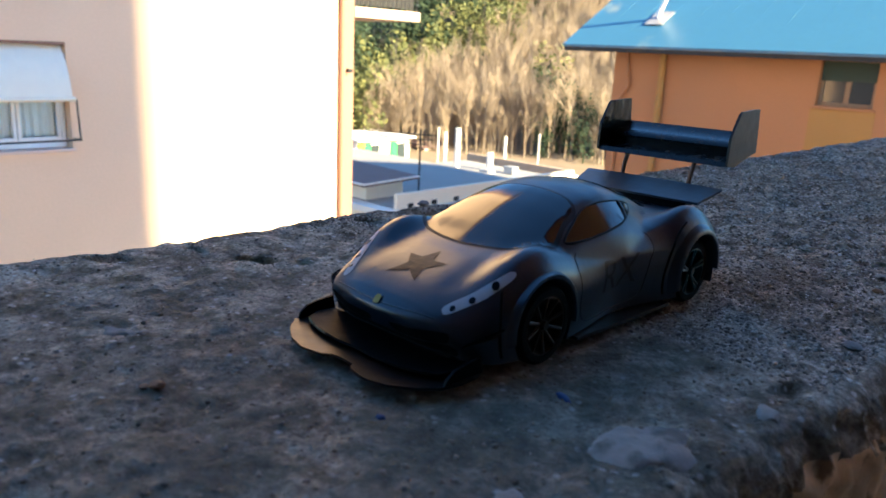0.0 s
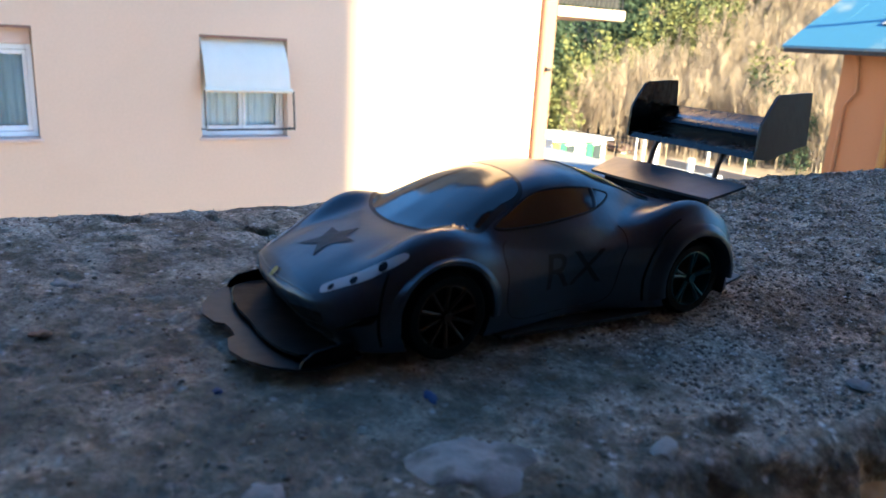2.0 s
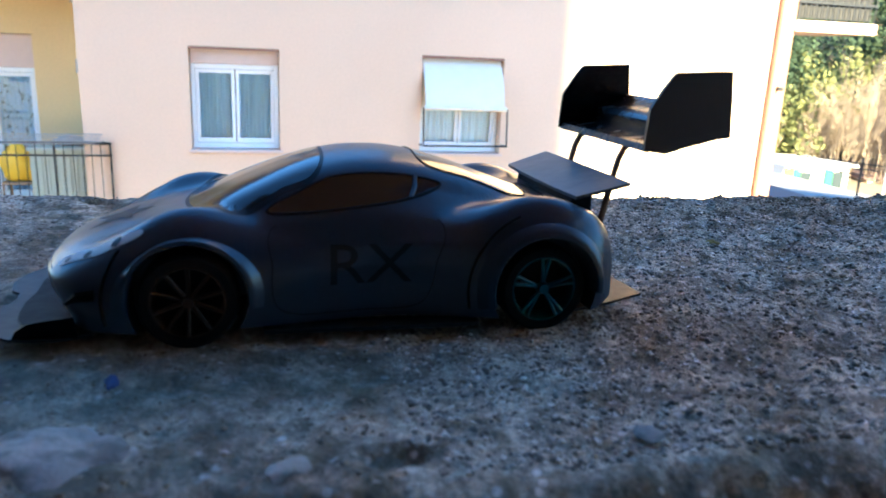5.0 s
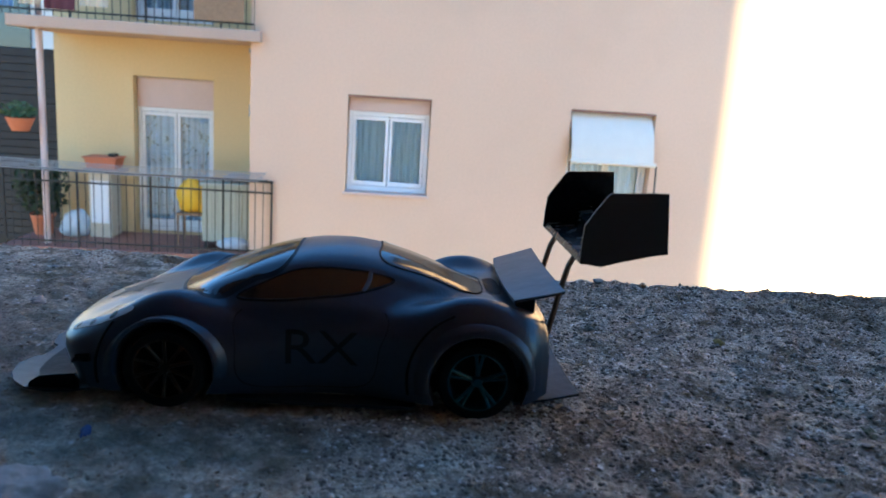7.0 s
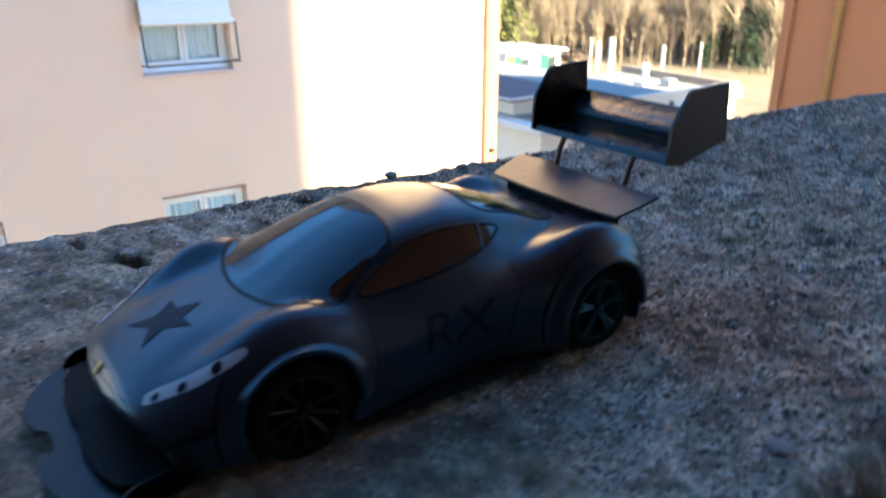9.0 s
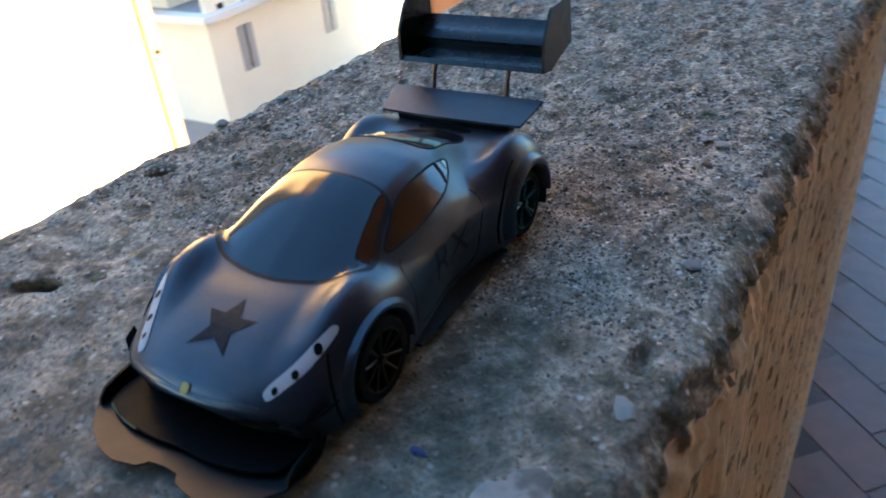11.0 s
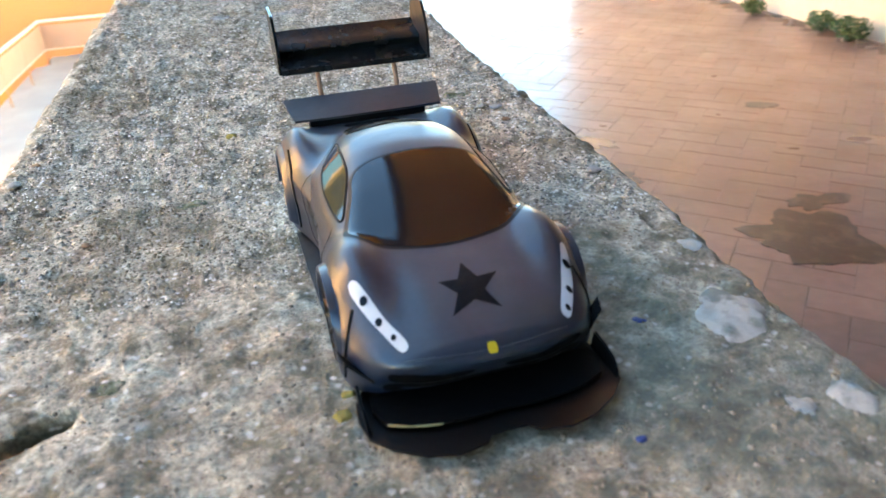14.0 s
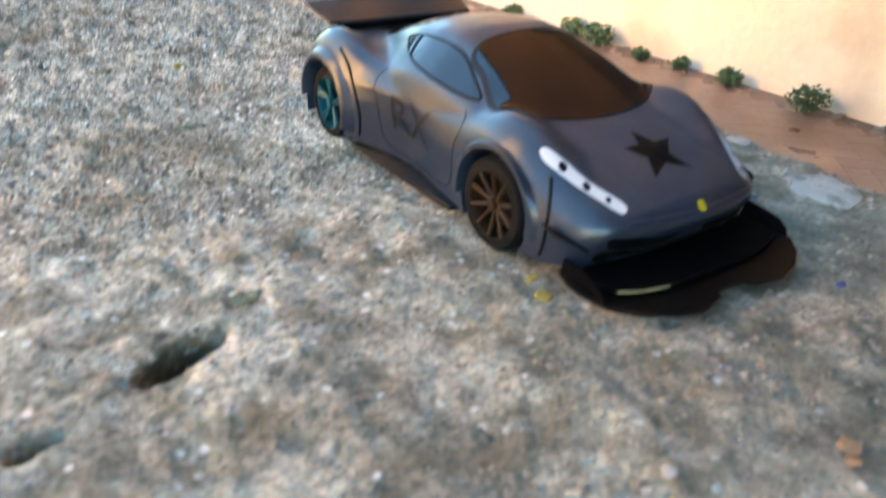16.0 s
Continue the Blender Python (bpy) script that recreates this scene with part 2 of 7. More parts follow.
def concrete_material():
    """Weathered concrete of the parapet: grey-brown paste, dark dirt, pale sand grains, moss, deep fine relief."""
    m = bpy.data.materials.new("weathered_concrete")
    m.use_nodes = True
    nt = m.node_tree
    b = nt.nodes["Principled BSDF"]
    b.inputs["Roughness"].default_value = 0.8
    b.inputs["Specular IOR Level"].default_value = 0.22
    co = nt.nodes.new("ShaderNodeTexCoord").outputs["Object"]

    def noise_tex(s, detail=5.0, rough=0.6):
        n = nt.nodes.new("ShaderNodeTexNoise")
        n.inputs["Scale"].default_value, n.inputs["Detail"].default_value, n.inputs["Roughness"].default_value = s, detail, rough
        nt.links.new(co, n.inputs["Vector"])
        return n.outputs["Fac"]

    def ramp(src, stops):
        r = nt.nodes.new("ShaderNodeValToRGB")
        while len(r.color_ramp.elements) < len(stops):
            r.color_ramp.elements.new(0.5)
        for e, (p, c) in zip(r.color_ramp.elements, stops):
            e.position, e.color = p, (*c, 1)
        nt.links.new(src, r.inputs["Fac"])
        return r.outputs["Color"]

    def mix(fac, a, c, mode="MIX"):
        x = nt.nodes.new("ShaderNodeMix")
        x.data_type, x.blend_type = "RGBA", mode
        for sock, val in ((x.inputs["Factor"], fac), (x.inputs["A"], a), (x.inputs["B"], c)):
            if isinstance(val, (int, float)):
                sock.default_value = val
            elif isinstance(val, tuple):
                sock.default_value = (*val, 1)
            else:
                nt.links.new(val, sock)
        return x.outputs["Result"]

    col = ramp(noise_tex(28), [(0.28, (0.348, 0.306, 0.232)), (0.5, (0.495, 0.443, 0.342)), (0.74, (0.637, 0.572, 0.45))])
    dirt = ramp(noise_tex(46, 6, 0.7), [(0.44, (0, 0, 0)), (0.66, (0.8, 0.8, 0.8))])
    col = mix(dirt, col, (0.135, 0.108, 0.075))
    speck = ramp(noise_tex(820, 3, 0.7), [(0.36, (0.06, 0.06, 0.06)), (0.5, (0.5, 0.5, 0.5)), (0.63, (0.97, 0.96, 0.95))])
    col = mix(0.42, col, speck, "OVERLAY")
    clod = ramp(noise_tex(95, 4, 0.6), [(0.5, (0, 0, 0)), (0.6, (0.72, 0.72, 0.72))])
    col = mix(clod, col, (0.14, 0.115, 0.07))
    mottle = ramp(noise_tex(240, 3, 0.55), [(0.36, (0.12, 0.12, 0.12)), (0.5, (0.46, 0.46, 0.46)), (0.64, (0.9, 0.895, 0.885))])
    chips = nt.nodes.new("ShaderNodeTexVoronoi")
    chips.inputs["Scale"].default_value = 125
    nt.links.new(co, chips.inputs["Vector"])
    spot = ramp(chips.outputs["Distance"], [(0.12, (0.75, 0.75, 0.75)), (0.27, (0, 0, 0))])
    few = ramp(noise_tex(75, 2), [(0.5, (0, 0, 0)), (0.62, (1, 1, 1))])
    col = mix(mix(1.0, spot, few, "MULTIPLY"), col, (0.47, 0.43, 0.375))
    vor = nt.nodes.new("ShaderNodeTexVoronoi")
    vor.inputs["Scale"].default_value = 330
    nt.links.new(co, vor.inputs["Vector"])
    grain = ramp(vor.outputs["Distance"], [(0.14, (0.95, 0.95, 0.95)), (0.26, (0, 0, 0))])
    rare = ramp(noise_tex(140, 2), [(0.44, (0, 0, 0)), (0.56, (1, 1, 1))])
    both = mix(1.0, grain, rare, "MULTIPLY")
    col = mix(both, col, (0.80, 0.77, 0.71))
    pores = nt.nodes.new("ShaderNodeTexVoronoi")
    pores.inputs["Scale"].default_value = 290
    nt.links.new(co, pores.inputs["Vector"])
    pore = ramp(pores.outputs["Distance"], [(0.10, (0.9, 0.9, 0.9)), (0.24, (0, 0, 0))])
    some = ramp(noise_tex(95, 3), [(0.46, (0, 0, 0)), (0.6, (1, 1, 1))])
    col = mix(mix(1.0, pore, some, "MULTIPLY"), col, (0.06, 0.052, 0.042))
    moss = ramp(noise_tex(34, 4, 0.75), [(0.54, (0, 0, 0)), (0.68, (0.72, 0.72, 0.72))])
    col = mix(moss, col, (0.13, 0.115, 0.06))
    lichen = ramp(noise_tex(19, 3), [(0.6, (0, 0, 0)), (0.72, (0.5, 0.5, 0.5))])
    col = mix(lichen, col, (0.185, 0.205, 0.19))
    crust = ramp(noise_tex(15, 5, 0.5), [(0.52, (0, 0, 0)), (0.66, (0.36, 0.36, 0.36))])
    col = mix(crust, col, (0.148, 0.112, 0.062))
    # a dark greenish patch centred ahead of the car's nose, fading outwards
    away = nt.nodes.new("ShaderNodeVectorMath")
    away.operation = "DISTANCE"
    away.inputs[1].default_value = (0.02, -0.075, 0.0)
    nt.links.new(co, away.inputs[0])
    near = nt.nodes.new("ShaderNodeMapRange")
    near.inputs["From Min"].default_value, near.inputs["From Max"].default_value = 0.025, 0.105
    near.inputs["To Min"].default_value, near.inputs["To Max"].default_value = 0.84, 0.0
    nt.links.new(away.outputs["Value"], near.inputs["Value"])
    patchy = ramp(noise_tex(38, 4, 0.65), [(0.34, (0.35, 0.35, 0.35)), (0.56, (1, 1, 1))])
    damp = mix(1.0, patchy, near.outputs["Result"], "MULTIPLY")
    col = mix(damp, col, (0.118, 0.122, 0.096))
    col = mix(0.3, col, mottle, "OVERLAY")
    nt.links.new(col, b.inputs["Base Color"])
    bn = nt.nodes.new("ShaderNodeBump")
    bn.inputs["Strength"].default_value, bn.inputs["Distance"].default_value = 1.0, 0.0018
    nt.links.new(noise_tex(430, 6, 0.7), bn.inputs["Height"])
    b2 = nt.nodes.new("ShaderNodeBump")
    b2.inputs["Strength"].default_value, b2.inputs["Distance"].default_value = 0.7, 0.0025
    nt.links.new(noise_tex(120, 5), b2.inputs["Height"])
    nt.links.new(bn.outputs["Normal"], b2.inputs["Normal"])
    nt.links.new(b2.outputs["Normal"], b.inputs["Normal"])
    return m


M = {}
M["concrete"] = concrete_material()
M["grain"] = material("sand_grain", (0.17, 0.155, 0.135), 0.8, spec=0.25, vary=0.25, fine=900, scale=300, bump=0, over=True, stain=(0.135, 0.102, 0.057), stain_scale=15, stain_lo=0.5, stain_hi=0.68,
                      spread=("island", [(0.0, (0.09, 0.079, 0.06)), (0.5, (0.21, 0.186, 0.143)), (0.9, (0.28, 0.248, 0.19)), (1.0, (0.40, 0.357, 0.28))]))
M["ochre_render"] = material("ochre_render", (0.70, 0.555, 0.375), 0.92, vary=0.16, scale=70, fine=420, bump=0.5, bump_scale=220, bump_depth=0.0014,
                             stain=(0.23, 0.165, 0.095), stain_scale=110, stain_lo=0.55, stain_hi=0.64)
M["white_mortar"] = material("pale_mortar", (0.27, 0.258, 0.235), 0.9, vary=0.15, scale=90, fine=500, bump=0.7, bump_scale=300, bump_depth=0.001, stain=(0.14, 0.135, 0.118), stain_scale=190, stain_lo=0.5, stain_hi=0.62)
M["blue_chip"] = material("blue_paint_chip", (0.02, 0.04, 0.14), 0.6, bump=0)
M["yellow_chip"] = material("yellow_lichen", (0.19, 0.145, 0.03), 0.9, vary=0.4, scale=300, fine=900, bump=0.6, bump_scale=700, bump_depth=0.0008)
M["leaf_litter"] = material("dry_leaf", (0.22, 0.13, 0.07), 0.8, vary=0.3, scale=200, bump=0)
M["paint"] = material("matte_charcoal_paint", (0.0105, 0.016, 0.0285), 0.32, vary=0.22, scale=60, fine=900, bump=0.2, bump_scale=650, bump_depth=0.0002, spec=0.5,
                      stain=(0.015, 0.0155, 0.017), stain_scale=55, stain_lo=0.58, stain_hi=0.8)
M["paint"].node_tree.nodes["Principled BSDF"].inputs["Specular Tint"].default_value = (0.84, 0.93, 1.0, 1)


def dust_and_top_sheen(m, colour, most):
    """Pale dust lying unevenly on upward faces, with their sky sheen painted into it."""
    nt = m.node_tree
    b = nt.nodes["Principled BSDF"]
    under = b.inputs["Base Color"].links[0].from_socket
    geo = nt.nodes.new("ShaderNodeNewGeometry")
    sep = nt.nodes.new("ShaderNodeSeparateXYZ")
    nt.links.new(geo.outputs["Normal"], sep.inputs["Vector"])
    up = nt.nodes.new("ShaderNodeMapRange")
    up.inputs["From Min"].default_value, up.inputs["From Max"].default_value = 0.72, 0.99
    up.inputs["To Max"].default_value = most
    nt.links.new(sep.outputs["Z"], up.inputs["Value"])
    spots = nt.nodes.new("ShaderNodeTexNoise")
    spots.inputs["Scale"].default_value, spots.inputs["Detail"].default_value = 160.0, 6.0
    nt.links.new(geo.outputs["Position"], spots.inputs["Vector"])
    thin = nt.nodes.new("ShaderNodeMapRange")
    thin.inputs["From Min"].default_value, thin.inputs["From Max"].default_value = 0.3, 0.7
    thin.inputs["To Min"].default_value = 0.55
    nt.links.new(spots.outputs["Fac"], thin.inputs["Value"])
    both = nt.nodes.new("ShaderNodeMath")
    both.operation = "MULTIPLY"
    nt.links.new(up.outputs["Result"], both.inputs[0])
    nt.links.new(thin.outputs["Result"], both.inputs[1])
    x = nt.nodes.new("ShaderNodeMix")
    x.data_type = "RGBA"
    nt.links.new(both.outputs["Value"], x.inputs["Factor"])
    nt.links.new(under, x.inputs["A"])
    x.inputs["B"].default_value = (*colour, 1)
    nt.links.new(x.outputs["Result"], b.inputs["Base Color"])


# bluish dust, also brightening roof and hood in place of reflected sky
dust_and_top_sheen(M["paint"], (0.105, 0.116, 0.132), 0.32)
M["smoke"] = material("smoked_window", (0.004, 0.004, 0.005), 0.12, vary=0.1, bump=0, spec=0.5)
M["rim_black"] = material("dull_black_trim", (0.0016, 0.002, 0.003), 0.5, spec=0.2, vary=0.2, scale=300, bump=0)
M["black"] = material("black_plastic", (0.0018, 0.0018, 0.002), 0.6, spec=0.12, vary=0.2, scale=300, bump=0.1, bump_scale=800, bump_depth=0.0002)
M["card"] = material("black_painted_card", (0.0018, 0.0020, 0.0026), 0.44, vary=0.25, scale=150, fine=900, bump=0.25, bump_scale=350, bump_depth=0.0004, spec=0.4)
M["splitter"] = material("soot_black_card", (0.0012, 0.0013, 0.0016), 0.5, vary=0.25, scale=150, fine=900, bump=0.3, bump_scale=350, bump_depth=0.0005, spec=0.07)
M["lip_card"] = material("satin_black_card", (0.0012, 0.0013, 0.0016), 0.36, vary=0.25, scale=150, fine=900, bump=0.2, bump_scale=350, bump_depth=0.0003, spec=0.24)
M["tail_card"] = material("blue_black_card", (0.008, 0.0115, 0.0175), 0.36, vary=0.2, scale=120, fine=900, bump=0.25, bump_scale=350, bump_depth=0.0004, spec=0.6)
M["card_edge"] = material("bare_card_edge", (0.20, 0.16, 0.07), 0.8, vary=0.2, scale=300, bump=0)
M["crinkled_tape"] = material("crinkled_black_tape", (0.003, 0.0035, 0.004), 0.24, spec=0.3, vary=0.2, scale=150, bump=0.5, bump_scale=330, bump_depth=0.0008)
M["tape"] = material("shiny_black_tape", (0.003, 0.0045, 0.005), 0.26, spec=0.3, vary=0.2, scale=150, bump=0.22, bump_scale=420, bump_depth=0.0006)
M["rubber"] = material("tyre_rubber", (0.0028, 0.0028, 0.0028), 0.8, spec=0.12, vary=0.2, scale=300, bump=0.1, bump_scale=900, bump_depth=0.0003)
M["bronze"] = material("bronze_rim", (0.026, 0.013, 0.0055), 0.4, metal=0.6, bump=0)
M["teal"] = material("teal_rim", (0.003, 0.055, 0.07), 0.35, metal=0.35, bump=0)
M["white_paint"] = material("white_brush_paint", (0.42, 0.43, 0.45), 0.5, vary=0.06, scale=500, bump=0.15, bump_scale=900, bump_depth=0.0002)
M["star_black"] = material("flat_black_paint", (0.0012, 0.0014, 0.002), 0.4, bump=0.4, bump_scale=650, bump_depth=0.0003, spec=0.16)
M["star_black"].node_tree.nodes["Principled BSDF"].inputs["Specular Tint"].default_value = (0.72, 0.88, 1.0, 1)
M["badge"] = material("yellow_badge", (0.32, 0.24, 0.008), 0.45, vary=0.08, bump=0)
M["wire"] = material("brown_wire", (0.16, 0.09, 0.05), 0.5, vary=0.3, scale=300, bump=0.2, bump_scale=900, bump_depth=0.0003)
M["peach"] = material("peach_plaster", (0.72, 0.515, 0.358), 0.9, vary=0.05, scale=0.7, fine=30, bump=0.15, bump_scale=60, bump_depth=0.003, stain=(0.665, 0.475, 0.328), stain_scale=0.5)
# pink plaster with the shade of the house corner put into its colour
M["corner"] = material("pink_corner_darkened", (0.27, 0.145, 0.10), 0.9, vary=0.06, scale=1.0, fine=30, bump=0.1)
M["yellow_wall"] = material("yellow_plaster", (0.68, 0.52, 0.27), 0.9, vary=0.06, scale=0.8, fine=30, bump=0.15, bump_scale=60, bump_depth=0.003)
M["orange"] = material("orange_plaster", (0.43, 0.20, 0.082), 0.9, vary=0.06, scale=0.6, fine=20, bump=0.15, bump_scale=50, bump_depth=0.003, stain=(0.41, 0.19, 0.08), stain_scale=0.4)
M["ochre"] = material("ochre_plaster", (0.40, 0.215, 0.06), 0.9, vary=0.06, scale=1.0, bump=0.1)
M["cream"] = material("cream_plaster", (0.71, 0.625, 0.475), 0.92, vary=0.08, scale=1.2, fine=30, bump=0.5, bump_scale=22, bump_depth=0.012, stain=(0.52, 0.42, 0.30), stain_scale=1.6, stain_lo=0.56, stain_hi=0.72)
M["pale_wall"] = material("pale_plaster", (0.82, 0.72, 0.54), 0.9, vary=0.06, scale=0.8, fine=20, bump=0.1)
M["white_frame"] = material("white_window_frame", (0.78, 0.79, 0.80), 0.45, vary=0.04, bump=0)
M["shutter"] = material("pinkish_shutter", (0.62, 0.48, 0.42), 0.6, vary=0.05, bump=0)
M["white_shutter"] = material("white_shutter", (0.74, 0.70, 0.60), 0.55, vary=0.04, bump=0)
M["curtain"] = material("grey_blue_curtain", (0.66, 0.82, 0.94), 0.9, vary=0.12, scale=10, bump=0.1)
M["lace"] = material("patterned_curtain", (0.50, 0.66, 0.80), 0.9, vary=0.1, scale=9, bump=0, stain=(0.12, 0.15, 0.17), stain_scale=22, stain_lo=0.6, stain_hi=0.64)
M["glass"] = glass("window_glass")
M["dark_glass"] = material("dark_window", (0.03, 0.04, 0.045), 0.08, bump=0, spec=0.6)
M["iron"] = material("dark_iron", (0.016, 0.017, 0.02), 0.5, metal=0.3, vary=0.2, bump=0)
M["grey_metal"] = material("grey_metal", (0.35, 0.34, 0.33), 0.5, metal=0.3, vary=0.15, bump=0)
M["slab"] = material("balcony_concrete", (0.50, 0.37, 0.28), 0.85, vary=0.08, scale=2, bump=0.2, bump_scale=40)
M["red_tile"] = material("red_balcony_tile", (0.27, 0.13, 0.09), 0.6, vary=0.15, scale=4, bump=0.1)
M["terracotta"] = material("terracotta_plastic", (0.50, 0.16, 0.07), 0.6, vary=0.1, bump=0)
M["yellow_thing"] = material("yellow_plastic", (0.75, 0.45, 0.01), 0.45, vary=0.05, bump=0)
M["sage"] = material("sage_enamel", (0.42, 0.44, 0.36), 0.5, vary=0.06, bump=0)
M["wood"] = material("weathered_wood", (0.28, 0.18, 0.10), 0.7, vary=0.2, scale=20, bump=0.2)
M["cloth_white"] = material("white_cloth", (0.55, 0.58, 0.60), 0.9, vary=0.06, bump=0.3, bump_scale=30, bump_depth=0.01)
M["cloth_blue"] = material("blue_cloth", (0.16, 0.26, 0.42), 0.9, vary=0.1, bump=0.3, bump_scale=30, bump_depth=0.01)
M["cloth_red"] = material("dark_red_cloth", (0.11, 0.035, 0.045), 0.9, vary=0.15, bump=0.3, bump_scale=30, bump_depth=0.01)
M["cloth_cream"] = material("cream_cloth", (0.60, 0.52, 0.38), 0.9, vary=0.08, bump=0.3, bump_scale=30, bump_depth=0.01)
M["dark_screen"] = material("dark_slatted_screen", (0.022, 0.021, 0.02), 0.7, vary=0.3, scale=3, bump=0.3, bump_scale=30)
M["blue_roof"] = material("blue_sheet_roof", (0.055, 0.15, 0.235), 0.35, metal=0.0, vary=0.06, scale=0.5, fine=6, bump=0.1, bump_scale=8, stain=(0.20, 0.25, 0.24), stain_scale=0.6, stain_lo=0.66, stain_hi=0.75, spec=0.6)
M["green_shutter"] = material("green_shutter", (0.03, 0.22, 0.06), 0.6, vary=0.1, bump=0)
M["roof_tile"] = material("reddish_roof", (0.163, 0.107, 0.0903), 0.8, vary=0.15, scale=1, bump=0.3)
M["flat_roof"] = material("grey_flat_roof", (0.258, 0.245, 0.224), 0.9, vary=0.1, scale=0.5, bump=0.1)
M["white_wall"] = material("white_plaster", (0.688, 0.654, 0.585), 0.9, vary=0.05, scale=0.6, bump=0.1)
for _name, _src, _id in (("paver", "object", "terracotta_paver"), ("paver_far", "island", "terracotta_pavers_far")):
    M[_name] = material(_id, (0.205, 0.142, 0.112), 0.34, vary=0.32, scale=2.6, fine=26, bump=0.3, bump_scale=30, bump_depth=0.003, stain=(0.155, 0.098, 0.07), stain_scale=1.25, stain_lo=0.5, stain_hi=0.66, spec=0.4, over=True, swing=0.17,
                        spread=(_src, [(0.0, (0.165, 0.103, 0.08)), (0.5, (0.20, 0.128, 0.10)), (1.0, (0.235, 0.152, 0.12))]))
    _nt = M[_name].node_tree
    for _n in _nt.nodes:
        if _n.bl_idname == "ShaderNodeMix" and abs(_n.inputs["Factor"].default_value - 0.75) < 0.01:
            _n.inputs["Factor"].default_value = 0.45
M["joint"] = material("paving_joint", (0.155, 0.108, 0.085), 0.45, spec=0.34, vary=0.3, scale=6, bump=0.3, stain=(0.075, 0.05, 0.036), stain_scale=3.0, stain_lo=0.48, stain_hi=0.6, over=True)
M["wet"] = material("damp_stain", (0.036, 0.028, 0.023), 0.34, vary=0.3, scale=12, bump=0.1, stain=(0.085, 0.060, 0.046), stain_scale=14)
M["stick"] = material("pale_wood_stick", (0.55, 0.38, 0.2), 0.7, vary=0.1, scale=40, bump=0.1)
M["paper"] = material("white_paper", (0.72, 0.76, 0.76), 0.7, vary=0.06, bump=0.1)
M["weed"] = material("weed_leaf", (0.055, 0.115, 0.04), 0.6, vary=0.25, scale=30, bump=0, spread=("island", [(0.0, (0.03, 0.065, 0.022)), (0.6, (0.06, 0.12, 0.045)), (1.0, (0.11, 0.17, 0.085))]))
M["dust"] = material("grey_rubble", (0.24, 0.21, 0.18), 0.9, vary=0.2, scale=20, bump=0.3)
M["ground"] = material("valley_ground", (0.206, 0.155, 0.103), 0.95, vary=0.25, scale=0.08, fine=0.6, bump=0.2, bump_scale=1, stain=(0.086, 0.0817, 0.0387), stain_scale=0.05)
M["bare"] = material("bare_twigs", (0.232, 0.181, 0.12), 0.9, vary=0.15, scale=0.3, bump=0, spread=("island", [(0.0, (0.172, 0.129, 0.086)), (0.5, (0.219, 0.168, 0.112)), (1.0, (0.267, 0.206, 0.142))]))
M["evergreen"] = material("evergreen_leaf", (0.034, 0.052, 0.026), 0.8, vary=0.2, scale=0.3, bump=0, spec=0.2, spread=("island", [(0.0, (0.028, 0.044, 0.024)), (0.6, (0.036, 0.054, 0.027)), (1.0, (0.05, 0.066, 0.03))]))
M["spring"] = material("yellow_green_leaf", (0.103, 0.107, 0.0258), 0.8, vary=0.25, scale=0.3, bump=0, spread=("island", [(0.0, (0.0516, 0.0645, 0.0172)), (0.6, (0.103, 0.107, 0.0258)), (1.0, (0.172, 0.163, 0.0344))]))
M["letter"] = material("thin_black_paint", (0.003, 0.0038, 0.0055), 0.45, bump=0, spec=0.24)
M["puddle"] = material("puddle_water", (0.20, 0.15, 0.12), 0.05, vary=0.1, bump=0.05, bump_scale=20, spec=1.0)
M["eave_wood"] = material("brown_eave_boards", (0.50, 0.355, 0.21), 0.6, vary=0.2, scale=4, fine=40, bump=0.2)
M["dark_green"] = material("dark_green_roller", (0.018, 0.04, 0.025), 0.6, vary=0.1, bump=0)
M["coarse_grain"] = material("coarse_sand_grain", (0.25, 0.235, 0.21), 0.8, spec=0.25, vary=0.25, fine=900, scale=300, bump=0, over=True, stain=(0.135, 0.102, 0.057), stain_scale=15, stain_lo=0.5, stain_hi=0.68,
                             spread=("island", [(0.0, (0.045, 0.036, 0.028)), (0.42, (0.22, 0.195, 0.153)), (0.74, (0.47, 0.422, 0.338)), (0.9, (0.82, 0.765, 0.65))]))
# dark surface of the unseen wall that blocks light
M["blocker_dark"] = material("unseen_wall_dark", (0.075, 0.068, 0.06), 0.9, vary=0.25, scale=1.5, bump=0.4, bump_scale=6, bump_depth=0.02)
M["brown_wall"] = material("brown_stone_wall", (0.33, 0.25, 0.17), 0.9, vary=0.25, scale=1.5, bump=0.4, bump_scale=6, bump_depth=0.02)
M["rail_bar"] = material("pale_rail_paint", (0.56, 0.45, 0.36), 0.7, vary=0.08, scale=4, bump=0.1)
M["dull_frame"] = material("greyed_window_frame", (0.36, 0.365, 0.38), 0.5, vary=0.05, bump=0)
M["dull_curtain"] = material("grey_net_curtain", (0.25, 0.255, 0.275), 0.8, vary=0.12, scale=5, bump=0.1)
M["sage_roller"] = material("sage_green_roller", (0.115, 0.125, 0.08), 0.6, vary=0.08, bump=0)
M["rail_mesh"] = material("pinkish_rail_panel", (0.35, 0.215, 0.15), 0.8, vary=0.08, scale=4, bump=0.1)
M["deck"] = material("grey_green_deck", (0.34, 0.33, 0.28), 0.8, vary=0.15, scale=2, bump=0.2, bump_scale=20)
M["moss"] = material("dull_moss", (0.095, 0.10, 0.05), 0.95, vary=0.4, scale=300, fine=900, bump=0.9, bump_scale=600, bump_depth=0.0012, stain=(0.2, 0.18, 0.14), stain_scale=330, stain_lo=0.48, stain_hi=0.58)

